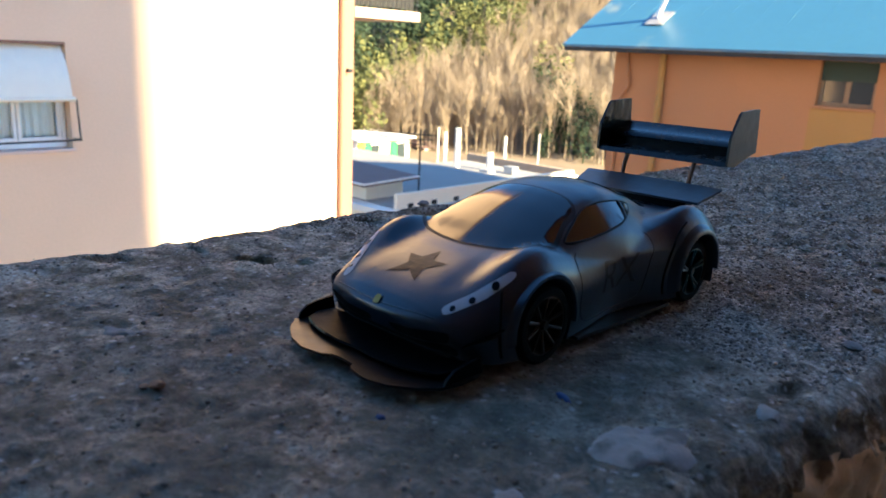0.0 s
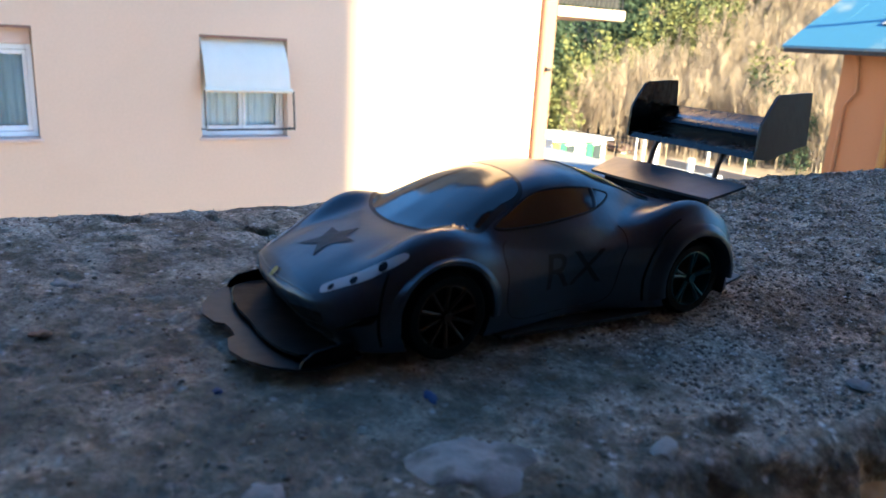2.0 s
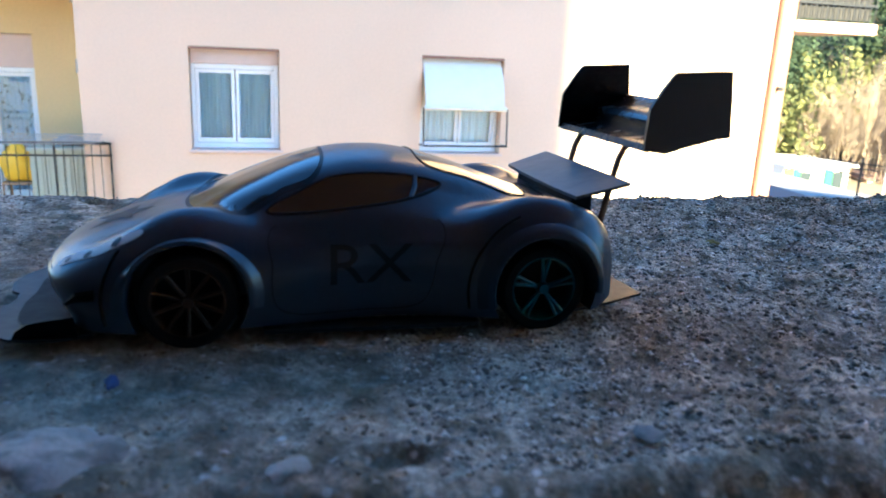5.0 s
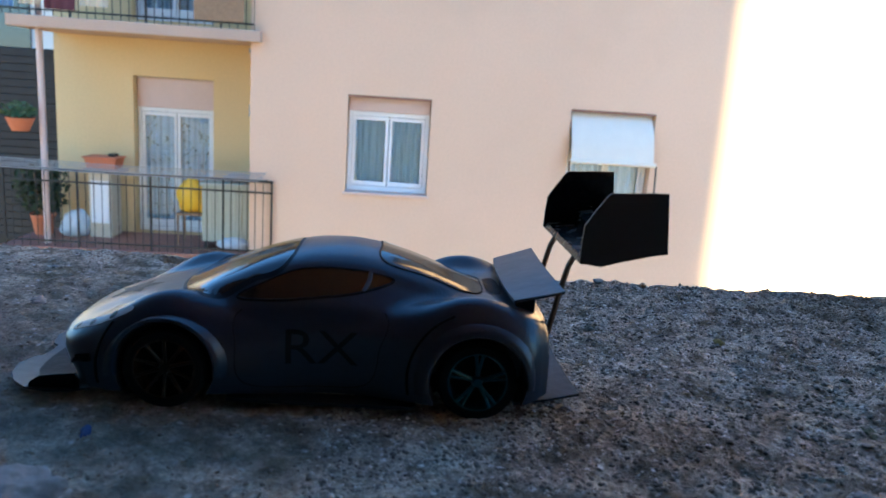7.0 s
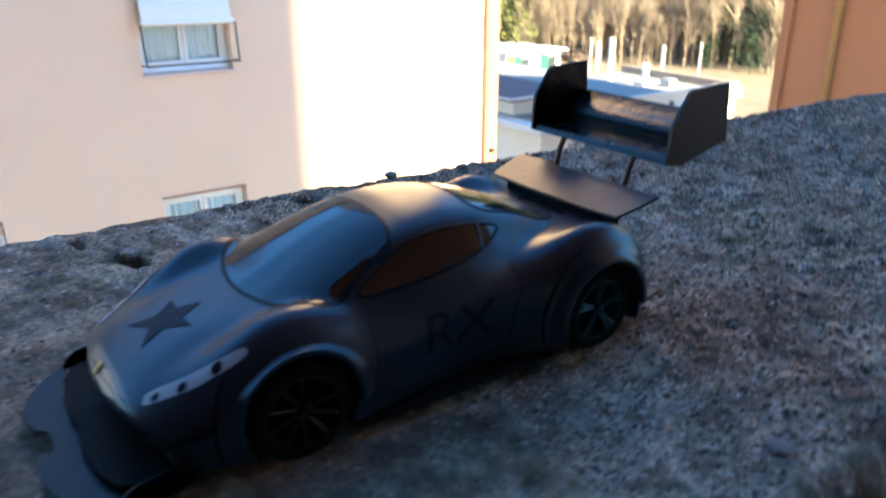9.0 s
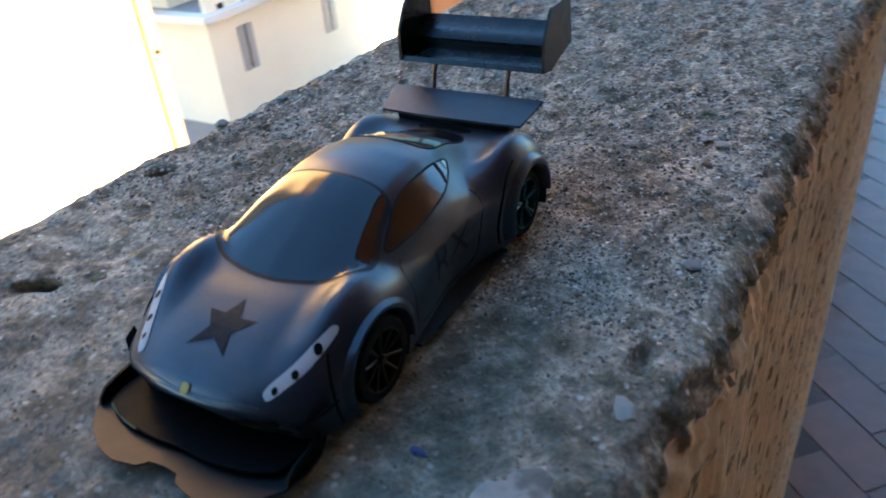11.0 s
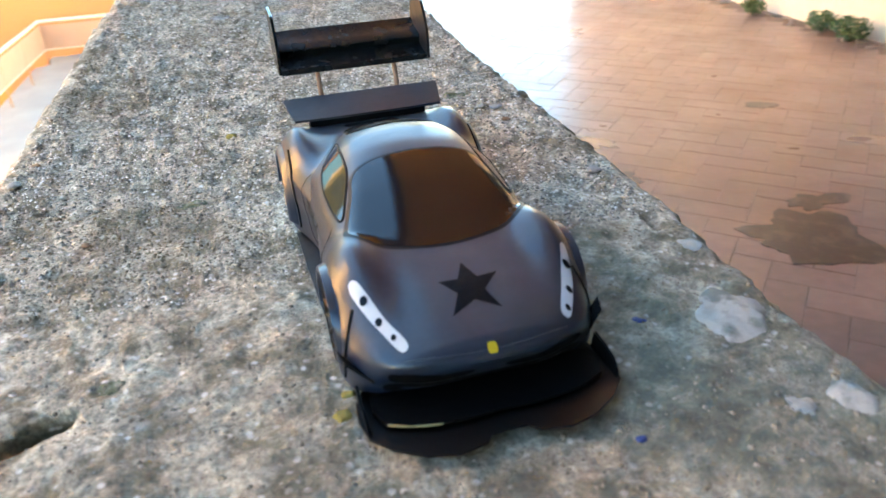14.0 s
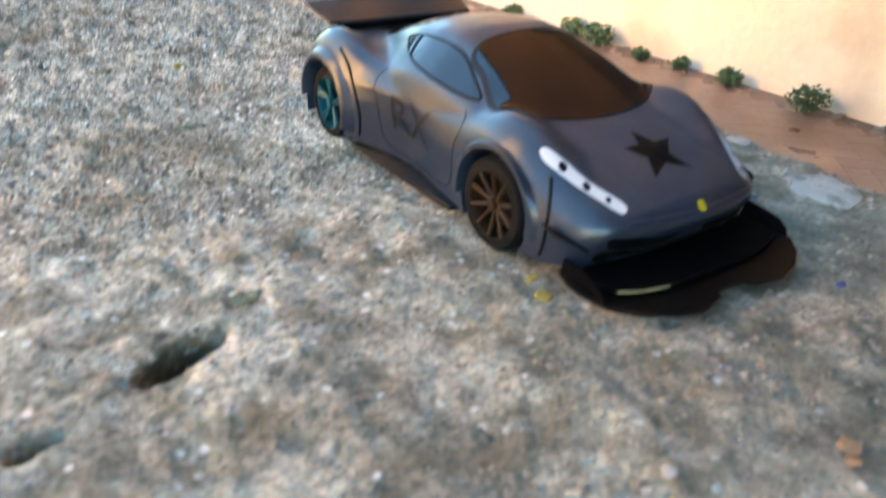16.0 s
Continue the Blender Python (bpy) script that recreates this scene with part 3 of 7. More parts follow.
# ---- the parapet that carries the car ----
def smooth_table(table, y, width=0.0):
    xs, zs = zip(*table)
    return np.interp(y, xs, zs)


def fbm(x, y, scale, seed=0.0, octaves=4):
    return noise.fractal(Vector((x * scale, y * scale, seed)), 0.8, 2.0, octaves)


LEFT_EDGE = [(-0.9, -0.122), (-0.6, -0.119), (-0.1, -0.1145), (-0.05, -0.1085), (0.03, -0.1085), (0.1, -0.106), (0.25, -0.102), (0.5, -0.095), (1.0, -0.092), (3.0, -0.09)]
RIGHT_EDGE = [(-0.9, 0.060), (-0.2, 0.063), (-0.1, 0.0640), (-0.04, 0.0655), (-0.02, 0.0656), (0.0, 0.0682), (0.03, 0.0688), (0.055, 0.0697), (0.085, 0.0702), (0.28, 0.0785), (0.6, 0.088), (1.0, 0.095), (3.0, 0.10)]
HOLLOWS = [(-0.0750, -0.0336, 0.0062, 0.0022, 0.0095, 22), (-0.0935, -0.0424, 0.003, 0.0016, 0.0035, 20), (0.060, -0.004, 0.002, 0.004, 0.002, 0),
           (-0.093, 0.022, 0.004, 0.0022, 0.003, 50), (-0.085, 0.062, 0.0035, 0.002, 0.0025, 10), (-0.098, -0.066, 0.005, 0.003, 0.003, 70)]


CRACK_X, CRACK_Y = (-0.1, -0.084, -0.045, -0.02, 0.0, 0.05), (0.283, 0.279, 0.271, 0.256, 0.247, 0.236)


def top_height(x, y):
    """Relief of the worn top: slow waves, crumbs, hollows, and edges rounded off and broken."""
    rough = 0.0007 + 0.0007 * min(1.0, max(0.0, (y - 0.02) / 0.1))
    z = 0.0011 * fbm(x, y, 9, 3.1) + 0.0007 * fbm(x, y, 60, 7.7) + rough * fbm(x, y, 230, 1.3, 3)
    if 0.2 < y < 0.32 and -0.1 < x < 0.05:
        line = np.interp(x, CRACK_X, CRACK_Y) + 0.0022 * fbm(x, 0.0, 90, 6.0, 3)
        z -= 0.0042 * math.exp(-((y - line) / 0.0014) ** 2) * (0.55 + 0.45 * fbm(x, 1.0, 60, 2.0, 2))
    for hx, hy, a, b, deep, turn in HOLLOWS:
        c, s = math.cos(radians(turn)), math.sin(radians(turn))
        u, v = (c * (x - hx) + s * (y - hy)) / a, (-s * (x - hx) + c * (y - hy)) / b
        r = u * u + v * v
        if r < 6:
            z -= deep / (1 + r ** 7)
    return z


def undercut(x, y):
    """How far the big pit runs in under its own lip."""
    hx, hy, a, b, deep, turn = HOLLOWS[0]
    c, s = math.cos(radians(turn)), math.sin(radians(turn))
    u, v = (c * (x - hx) + s * (y - hy)) / a, (-s * (x - hx) + c * (y - hy)) / b
    r = u * u + v * v
    return 0.6 * deep / (1 + r ** 7) if r < 6 else 0.0


def parapet():
    ys = np.concatenate([np.arange(-0.89, -0.16, 0.012), np.arange(-0.16, -0.048, 0.0016), np.arange(-0.048, -0.02, 0.0007), np.arange(-0.02, 0.36, 0.0016), np.arange(0.36, 0.8, 0.006), np.arange(0.8, 3.01, 0.05)])
    us = np.concatenate([np.linspace(0, 0.08, 16), np.linspace(0.08, 0.14, 9)[1:-1], np.linspace(0.14, 0.30, 40), np.linspace(0.30, 0.92, 76)[1:-1], np.linspace(0.92, 1, 16)])
    verts, faces = [], []
    deep = [0.0015, 0.003, 0.005, 0.007, 0.009, 0.0115, 0.0145, 0.018, 0.024, 0.031, 0.04, 0.052, 0.07, 0.1, 0.15, 0.4, 1.3]
    side = len(deep)
    cols = len(us) + 2 * side
    for y in ys:
        y = float(y)
        wob = 0.0022 * fbm(0, y, 14, 5.0) + 0.0011 * fbm(0, y, 70, 9.0)
        wob2 = 0.0012 * fbm(0.5, y, 17, 2.0) + 0.0010 * fbm(0.5, y, 80, 4.0) + 0.0007 * fbm(0.5, y, 260, 6.0)
        x0, x1 = smooth_table(LEFT_EDGE, y) + wob, smooth_table(RIGHT_EDGE, y) + wob2
        row = []
        for u in us:
            x = x0 + (x1 - x0) * u
            d0, d1 = (x - x0), (x1 - x)
            z = top_height(x, y)
            z -= 0.0035 * math.exp(-d0 / 0.003) + 0.0016 * math.exp(-d1 / 0.0014)
            under = undercut(x, y)
            row.append((x + 0.45 * under, y + 0.85 * under, z))
        left = [(x0 - 0.001 + 0.0016 * fbm(d, y, 110, 11), y, -0.0042 - d if k < side - 1 else -9.0) for k, d in enumerate(deep)][::-1]
        right = [(x1 + 0.0050 * (1 - math.exp(-d / 0.005)) + (0.0022 if d < 0.012 else 0.0009) * fbm(d, y, 150, 12), y, -0.0017 - d) for d in deep]
        verts += left + row + right
    for i in range(len(ys) - 1):
        for j in range(cols - 1):
            a = i * cols + j
            faces.append((a, a + 1, a + 1 + cols, a + cols))
    faces.append(tuple(range(cols))[::-1])
    faces.append(tuple(range((len(ys) - 1) * cols, len(ys) * cols)))
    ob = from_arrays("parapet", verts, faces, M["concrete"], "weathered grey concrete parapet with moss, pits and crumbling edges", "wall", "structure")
    ob.data.materials.append(M["ochre_render"])
    for p in ob.data.polygons:
        p.use_smooth = len(p.vertices) == 4
        if len(p.vertices) == 4 and p.index % (cols - 1) >= cols - 1 - side and p.center.z < -0.0085 + 0.004 * fbm(p.center.y, p.center.z, 90, 21.0):
            p.material_index = 1
    return ob


parapet()


def sand_grains(count, box_xy, lo, hi, seed, plain=False):
    """Loose and bedded grains on the parapet, too many to count."""
    rng = np.random.default_rng(seed)
    g = (1 + 5 ** 0.5) / 2
    base = np.array([(-1, g, 0), (1, g, 0), (-1, -g, 0), (1, -g, 0), (0, -1, g), (0, 1, g), (0, -1, -g), (0, 1, -g), (g, 0, -1), (g, 0, 1), (-g, 0, -1), (-g, 0, 1)], float) / 1.9
    tris = [(0, 11, 5), (0, 5, 1), (0, 1, 7), (0, 7, 10), (0, 10, 11), (1, 5, 9), (5, 11, 4), (11, 10, 2), (10, 7, 6), (7, 1, 8),
            (3, 9, 4), (3, 4, 2), (3, 2, 6), (3, 6, 8), (3, 8, 9), (4, 9, 5), (2, 4, 11), (6, 2, 10), (8, 6, 7), (9, 8, 1)]
    if plain:
        base = np.array([(1, 0, 0), (0, 1, 0), (-1, 0, 0), (0, -1, 0), (0, 0, 1), (0, 0, -1)], float)
        tris = [(0, 1, 4), (1, 2, 4), (2, 3, 4), (3, 0, 4), (1, 0, 5), (2, 1, 5), (3, 2, 5), (0, 3, 5)]
    verts, faces = [], []
    for _ in range(count):
        y = rng.uniform(box_xy[2], box_xy[3])
        x0, x1 = smooth_table(LEFT_EDGE, y), smooth_table(RIGHT_EDGE, y)
        x = rng.uniform(x0 + 0.007, x1 - 0.003)
        r = lo + (hi - lo) * rng.random() ** (1.7 if plain else 3)
        q = base * rng.uniform(0.75, 1.2, (len(base), 1)) * r * (1, 1, 0.7)
        t = rng.uniform(0, 6.283)
        c, s = math.cos(t), math.sin(t)
        n = len(verts)
        z = top_height(x, y)
        verts += [(x + c * a - s * b, y + s * a + c * b, z + e - 0.25 * r) for a, b, e in q]
        faces += [(n + i, n + j, n + k) for i, j, k in tris]
    return verts, faces


_v, _f = sand_grains(7000, (0, 0, -0.15, 0.06), 0.00022, 0.0007, 3)
_v2, _f2 = sand_grains(84000, (0, 0, 0.0, 0.42), 0.00025, 0.0009, 4, True)
_v3, _f3 = sand_grains(24000, (0, 0, 0.40, 1.2), 0.0004, 0.0014, 5, True)
_f2 += [tuple(i + len(_v2) for i in t) for t in _f3]
_v2 += _v3
from_arrays("coarse_sand", _v2, _f2, M["coarse_grain"], "coarse pale and dark sand standing out of the worn concrete", "gravel", "stuff").data.shade_smooth()
from_arrays("sand_grains", _v, _f, M["grain"], "pale and dark sand grains bedded in the worn concrete", "gravel", "stuff").data.shade_smooth()


# ---- terrace beside the parapet ----
TZ = -0.95
WALL_X = 3.22
solo("terrace_bed", box((0.05, -6, TZ - 0.3), (WALL_X + 0.3, 26, TZ - 0.0016)), M["joint"], "earthy mortar bed under the terrace paving", "pavement", kind="structure")


def rough_wall(x, y0, y1, z0, z1, thick, mat, name, label):
    """A plastered wall facing -x, lightly uneven."""
    verts, faces = [], []
    ys, zs = np.arange(y0, y1 + 0.01, 0.12), np.concatenate([np.arange(z0, z0 + 1.2, 0.08), np.linspace(z0 + 1.2, z1, 14)])
    for y in ys:
        for z in zs:
            verts.append((x - 0.012 * fbm(y, z, 1.6, 2.2) - 0.008 * fbm(y, z, 9, 4.2), float(y), float(z)))
    m = len(zs)
    for i in range(len(ys) - 1):
        for j in range(m - 1):
            a = i * m + j
            faces.append((a, a + m, a + m + 1, a + 1))
    n = len(verts)
    verts += [(x + thick, y0, z0), (x + thick, y0, z1), (x + thick, float(ys[-1]), z0), (x + thick, float(ys[-1]), z1)]
    faces.append((n, n + 1, n + 3, n + 2))
    faces.append((m - 1, (len(ys) - 1) * m + m - 1, n + 3, n + 1))
    faces.append(tuple(range(m)) + (n + 1, n))
    last = (len(ys) - 1) * m
    faces.append(tuple(range(last, last + m))[::-1] + (n + 2, n + 3))
    ob = from_arrays(name, verts, faces, mat, label, "wall", "structure")
    for p in ob.data.polygons:
        p.use_smooth = len(p.vertices) == 4 and p.index < n
    return ob


HOUSE_END = 6.73
rough_wall(WALL_X, -8.0, HOUSE_END, TZ - 0.2, 13.0, 6.0, M["cream"], "wall_terrace", "rough cream plastered house wall with flaking stains")
# unseen dark panels, added to darken what the car's flank reflects
cladding = thing("unseen_dark_panels", (WALL_X - 0.03, 1.2, 0.1), "unseen dark panels added so the car's flank reflects less light", "cladding", kind="structure")
for _k in range(28):
    part("plank", box((WALL_X - 0.05, -0.88 + 0.15 * _k, -0.2), (WALL_X - 0.02, -0.738 + 0.15 * _k, 2.34)), M["dark_screen"], cladding)

# unseen wall, added to keep light from the -y end off the car
solo("wall_terrace_end", box((-0.45, -1.2, -9.0), (WALL_X - 0.02, -0.9, 13.0)), M["blocker_dark"], "unseen dark wall added at the terrace end to block light", "wall", kind="structure")

# boarded balcony of the house above the terrace, which shades it
canopy = thing("wooden_balcony", (1.9, 1.0, 2.35), "brown boarded underside of the balcony above the terrace", "balcony", kind="structure")
for _k in range(24):
    part("board", box((0.31 + 0.12 * _k, -0.88, 2.35), (0.425 + 0.12 * _k, 4.0, 2.38)), M["eave_wood"], canopy)
for _y in (-0.6, 0.8, 2.2, 3.5):
    part("joist", box((0.26, _y, 2.384), (3.2, _y + 0.1, 2.52)), M["eave_wood"], canopy)
part("gutter", box((0.06, -0.88, 2.34), (0.24, 4.0, 2.46), 0.03), M["iron"], canopy, "dark metal gutter along the balcony edge")
part("deck", box((0.26, -0.88, 2.524), (3.2, 4.0, 2.62)), M["eave_wood"], canopy)

# ground sheet to the horizon: valley floor, then the wooded hill
def ground_height(x, y):
    r = math.hypot(x, y)
    az = math.degrees(math.atan2(-x, y))
    side = max(0.0, min(1.0, (az + 5) / 20)) * max(0.0, min(1.0, (110 - az) / 20))
    u = max(0.0, min(1.0, (r - 52) / 190))
    hill = 72 * u * u * (3 - 2 * u) * side
    return -9.0 + hill + (0.02 * min(r, 200)) * fbm(x, y, 0.02, 8.0) * (1 if r > 45 else 0)


def ground():
    rs = np.concatenate([np.linspace(0.0, 50, 8), np.linspace(56, 260, 42), np.array([320, 450, 800, 1600, 3000])])
    angles = np.linspace(0, 360, 145)[:-1]
    verts, faces = [], []
    for r in rs:
        for a in angles:
            x, y = -r * math.sin(radians(a)), r * math.cos(radians(a))
            verts.append((x, y, ground_height(x, y) if r > 0 else -9.0))
    n = len(angles)
    for i in range(len(rs) - 1):
        for j in range(n):
            faces.append((i * n + j, i * n + (j + 1) % n, (i + 1) * n + (j + 1) % n, (i + 1) * n + j))
    ob = from_arrays("ground", verts, faces, M["ground"], "valley floor rising into a brown wooded hillside", "ground", "structure")
    for p in ob.data.polygons:
        p.use_smooth = True


ground()

# ---- the model car (built in centimetres, nose towards -y) ----
CM = 0.01
car = thing("toy_car", (0, 0, 0), "matte charcoal toy sports car with home-made card spoilers standing on concrete", "toy car")


def cpart(name, bm, mat, parent=None, label="", smooth=None):
    bmesh.ops.scale(bm, vec=(CM, CM, CM), verts=bm.verts[:])
    return part(name, bm, mat, parent or car, label, smooth)


def table(rows, y):
    """Smooth curve through rows of (y, value)."""
    xs, vs = np.array(rows, float).T
    y = np.asarray(y, float)
    acc = 0
    for o, w in ((-0.16, 0.25), (0, 0.5), (0.16, 0.25)):
        acc = acc + w * np.interp(y + o, xs, vs)
    return acc


HALF = [(-5.62, 0.75), (-5.58, 1.15), (-5.5, 1.45), (-5.3, 1.76), (-5.0, 2.02), (-4.7, 2.16), (-4.2, 2.28), (-3.1, 2.36), (-1.8, 2.2), (0, 2.12), (1.2, 2.22), (2.2, 2.42), (3.1, 2.49), (3.9, 2.4), (4.2, 2.24), (4.38, 1.95)]
DECK = [(-5.62, 1.0), (-5.5, 1.17), (-5.2, 1.37), (-4.8, 1.56), (-4.3, 1.74), (-3.6, 1.92), (-3.0, 2.03), (-2.0, 2.1), (-1, 2.12), (0.5, 2.16), (1.5, 2.16), (2.6, 2.16), (3.4, 2.16), (4.0, 2.12), (4.3, 1.98), (4.38, 1.8)]
SILL = [(-5.62, 0.5), (-5.2, 0.42), (-4.6, 0.38), (-4.0, 0.32), (0, 0.3), (3.6, 0.34), (4.38, 0.55)]
ROOF = [(-5.62, -2), (-3.9, 1.2), (-3.2, 1.98), (-2.4, 2.38), (-1.6, 2.72), (-0.95, 2.93), (-0.4, 3.03), (0.3, 3.05), (0.9, 2.97), (1.6, 2.78), (2.4, 2.5), (3.2, 2.22), (3.8, 1.9), (4.38, 0.5)]
ROOFW = [(-5.62, 1.7), (-3.2, 1.66), (-2.4, 1.55), (-1.0, 1.27), (0.3, 1.2), (1.2, 1.12), (2.4, 0.95), (3.4, 0.8), (4.38, 0.7)]
BOX = [(-5.62, 2.6), (-5.0, 3.0), (-4.4, 3.4), (-3.9, 4.6), (-3.4, 6.5), (-2.7, 6.5), (-2.0, 4.8), (0, 4.6), (1.8, 4.8), (2.4, 6.2), (3.4, 6.2), (4.0, 4.6), (4.38, 3.8)]


def soft_max(a, b, k):
    return 0.5 * (a + b + np.sqrt((a - b) ** 2 + k * k))


def car_section(y, th):
    w, d, s, n = (float(table(t, y)) for t in (HALF, DECK, SILL, BOX))
    x = w * np.sign(np.sin(th)) * np.abs(np.sin(th)) ** (2 / n)
    z = s + (d - s) * np.abs(np.cos(th)) ** (2 / n)
    ax = np.abs(x)
    # wings over the wheels
    up = (z - s) / (d - s)
    z = z + up * (0.26 * np.exp(-((ax - 1.78) / 0.42) ** 2 - ((y + 3.2) / 1.0) ** 2) + 0.34 * np.exp(-((ax - 1.98) / 0.42) ** 2 - ((y - 2.85) / 1.0) ** 2))
    # scooped hood and engine deck, and the hollow of the door
    z = z - 0.05 * np.exp(-((ax - 1.2) / 0.3) ** 2 - ((y + 3.9) / 0.8) ** 2)
    side = np.exp(-((z - 1.05) / 0.42) ** 2) * (ax > 0.8 * w)
    x = x * (1 - 0.045 * side * math.exp(-((y - 0.3) / 1.1) ** 2))
    # flanks drawn in towards the sill
    low = np.clip((1.25 - z) / (1.25 - s), 0, 1)
    x = x * (1 - 0.10 * low * math.exp(-((y - 0.1) / 1.4) ** 2))
    # waist line over the door running into the rear intake
    x = x + np.sign(x) * 0.05 * np.exp(-((z - 1.62) / 0.12) ** 2) * (ax > 0.8 * w) * math.exp(-((y - 0.4) / 1.3) ** 2)
    # cabin
    rt, rw = float(table(ROOF, y)), float(table(ROOFW, y))
    over = np.log1p(np.exp((ax - rw) / 0.10)) * 0.10
    steep = np.log1p(np.exp((ax - 1.98) / 0.04)) * 0.04
    cab = rt - 0.17 * (np.minimum(ax, rw + 0.2) / rw) ** 2 - 1.0 * over - 7 * steep
    return x, np.where(up > 0.35, soft_max(z, cab, 0.05) - 0.0, z)


def car_shell():
    ys = np.concatenate([np.linspace(-5.62, -5.0, 16), np.linspace(-5.0, 3.9, 104)[1:], np.linspace(3.9, 4.38, 12)[1:]])
    th = np.linspace(-math.pi / 2, math.pi / 2, 121)
    bm = bmesh.new()
    rings = []
    for y in ys:
        x, z = car_section(float(y), th)
        s = float(table(SILL, y))
        ahead = max(0.0, min(1.0, (-4.5 - float(y)) / 0.9))
        blunt = 0.25 * max(0.0, -5.2 - float(y))
        rings.append([bm.verts.new((float(a), float(y) + blunt + 0.42 * ahead * max(0.0, min(1.0, (1.12 - float(b)) / 0.6)), float(b))) for a, b in zip(x, z)])
    for r0, r1 in zip(rings, rings[1:]):
        for k in range(len(th) - 1):
            bm.faces.new((r0[k], r0[k + 1], r1[k + 1], r1[k]))
        bm.faces.new((r0[-1], r0[0], r1[0], r1[-1]))
    bm.faces.new(rings[0])
    bm.faces.new(rings[-1][::-1])
    bmesh.ops.recalc_face_normals(bm, faces=bm.faces[:])
    return bm


FRONT_Y, REAR_Y, AXLE_Z = -3.07, 2.95, 0.80


def cut_arches(bm):
    """Cuts the four wheel arches out of the shell."""
    me = bpy.data.meshes.new("shell_raw")
    bm.to_mesh(me)
    bm.free()
    raw = new("shell_raw", me)
    cutters = []
    for y, r in ((FRONT_Y, 0.93), (REAR_Y, 0.97)):
        for sx in (-1, 1):
            cb = bmesh.new()
            bmesh.ops.create_cone(cb, cap_ends=True, segments=48, radius1=r, radius2=r, depth=1.6, matrix=Matrix.Translation((sx * 2.25, y, AXLE_Z + 0.02)) @ Matrix.Rotation(math.pi / 2, 4, "Y"))
            cutters.append(cb)
    obs = []
    for cb in cutters:
        cm = bpy.data.meshes.new("cutter")
        cb.to_mesh(cm)
        cb.free()
        co = new("cutter", cm)
        obs.append(co)
        mod = raw.modifiers.new("cut", "BOOLEAN")
        mod.operation, mod.object, mod.solver = "DIFFERENCE", co, "EXACT"
    dg = bpy.context.evaluated_depsgraph_get()
    done = bpy.data.meshes.new_from_object(raw.evaluated_get(dg))
    out = bmesh.new()
    out.from_mesh(done)
    bpy.data.meshes.remove(done)
    for o in (raw, *obs):
        data = o.data
        bpy.data.objects.remove(o)
        bpy.data.meshes.remove(data)
    return out


_whole = car_shell()
SKIN = BVHTree.FromBMesh(_whole)
_shell = cut_arches(_whole)
cpart("body", _shell, M["paint"], car, "matte charcoal painted body shell", smooth=38)


def closed_curve(points, steps=8):
    """A smooth closed outline through points."""
    p = np.array(points, float)
    n, out = len(p), []
    for i in range(n):
        a, b, c, d = p[i - 1], p[i], p[(i + 1) % n], p[(i + 2) % n]
        for t in np.arange(steps) / steps:
            out.append(tuple(0.5 * (2 * b + (c - a) * t + (2 * a - 5 * b + 4 * c - d) * t * t + (3 * b - a - 3 * c + d) * t ** 3)))
    return out


def onto(u, v, way, lift):
    """A point of the shell: from above at (x=u, y=v), from a side at (y=u, z=v), or from the front at (x=u, z=v)."""
    org, d = {"top": (Vector((u, v, 9)), Vector((0, 0, -1))), "left": (Vector((9, u, v)), Vector((-1, 0, 0))), "right": (Vector((-9, u, v)), Vector((1, 0, 0))),
              "front": (Vector((u, -9, v)), Vector((0, 1, 0))), "rear": (Vector((u, 9, v)), Vector((0, -1, 0)))}[way]
    hit, nrm, _, _ = SKIN.ray_cast(org, d)
    if hit is None:
        hit, nrm, _, _ = SKIN.find_nearest(org + d * 7)
    if nrm.dot(d) > 0:
        nrm = -nrm
    return hit + nrm * lift


def inside(poly, x, y):
    odd = False
    for (x0, y0), (x1, y1) in zip(poly, poly[1:] + poly[:1]):
        if (y0 > y) != (y1 > y) and x < (x1 - x0) * (y - y0) / (y1 - y0) + x0:
            odd = not odd
    return odd


def skin_patch(outline, way, lift, step=0.12):
    """A painted or glazed patch that lies on the shell inside an outline."""
    us, vs = [p[0] for p in outline], [p[1] for p in outline]
    pts = [Vector(p) for p in outline]
    n = len(pts)
    for u in np.arange(min(us), max(us), step):
        for v in np.arange(min(vs), max(vs), step):
            if inside(outline, u, v) and min((Vector((u, v)) - q).length for q in pts[:n]) > step * 0.35:
                pts.append(Vector((u, v)))
    got = geometry.delaunay_2d_cdt(pts, [(i, (i + 1) % n) for i in range(n)], [], 1, 1e-5)
    bm = bmesh.new()
    vs3 = [bm.verts.new(onto(p.x, p.y, way, lift)) for p in got[0]]
    for f in got[2]:
        bm.faces.new([vs3[i] for i in f])
    return bm


def skin_line(outline, way, radius, lift=0.0, closed=True):
    pts = [onto(u, v, way, lift) for u, v in outline]
    if closed:
        pts.append(pts[0])
    return tube(pts, radius, 6)


# glazing
WINDSHIELD = closed_curve([(-1.16, -0.97), (0, -0.84), (1.16, -0.97), (1.42, -1.6), (1.66, -2.28), (1.56, -2.6), (1.0, -2.98), (0, -3.16), (-1.0, -2.98), (-1.56, -2.6), (-1.66, -2.28), (-1.42, -1.6)])
WINDSHIELD_RIM = [(1.065 * x, (y + 1.95) * 1.055 - 1.95) for x, y in WINDSHIELD]
ws = cpart("windshield", skin_patch(WINDSHIELD, "top", 0.012), M["smoke"], car, "smoked glossy windshield", smooth=60)
cpart("window_seal", skin_patch(WINDSHIELD_RIM, "top", 0.006), M["rim_black"], ws, "dull black painted windshield surround", smooth=60)
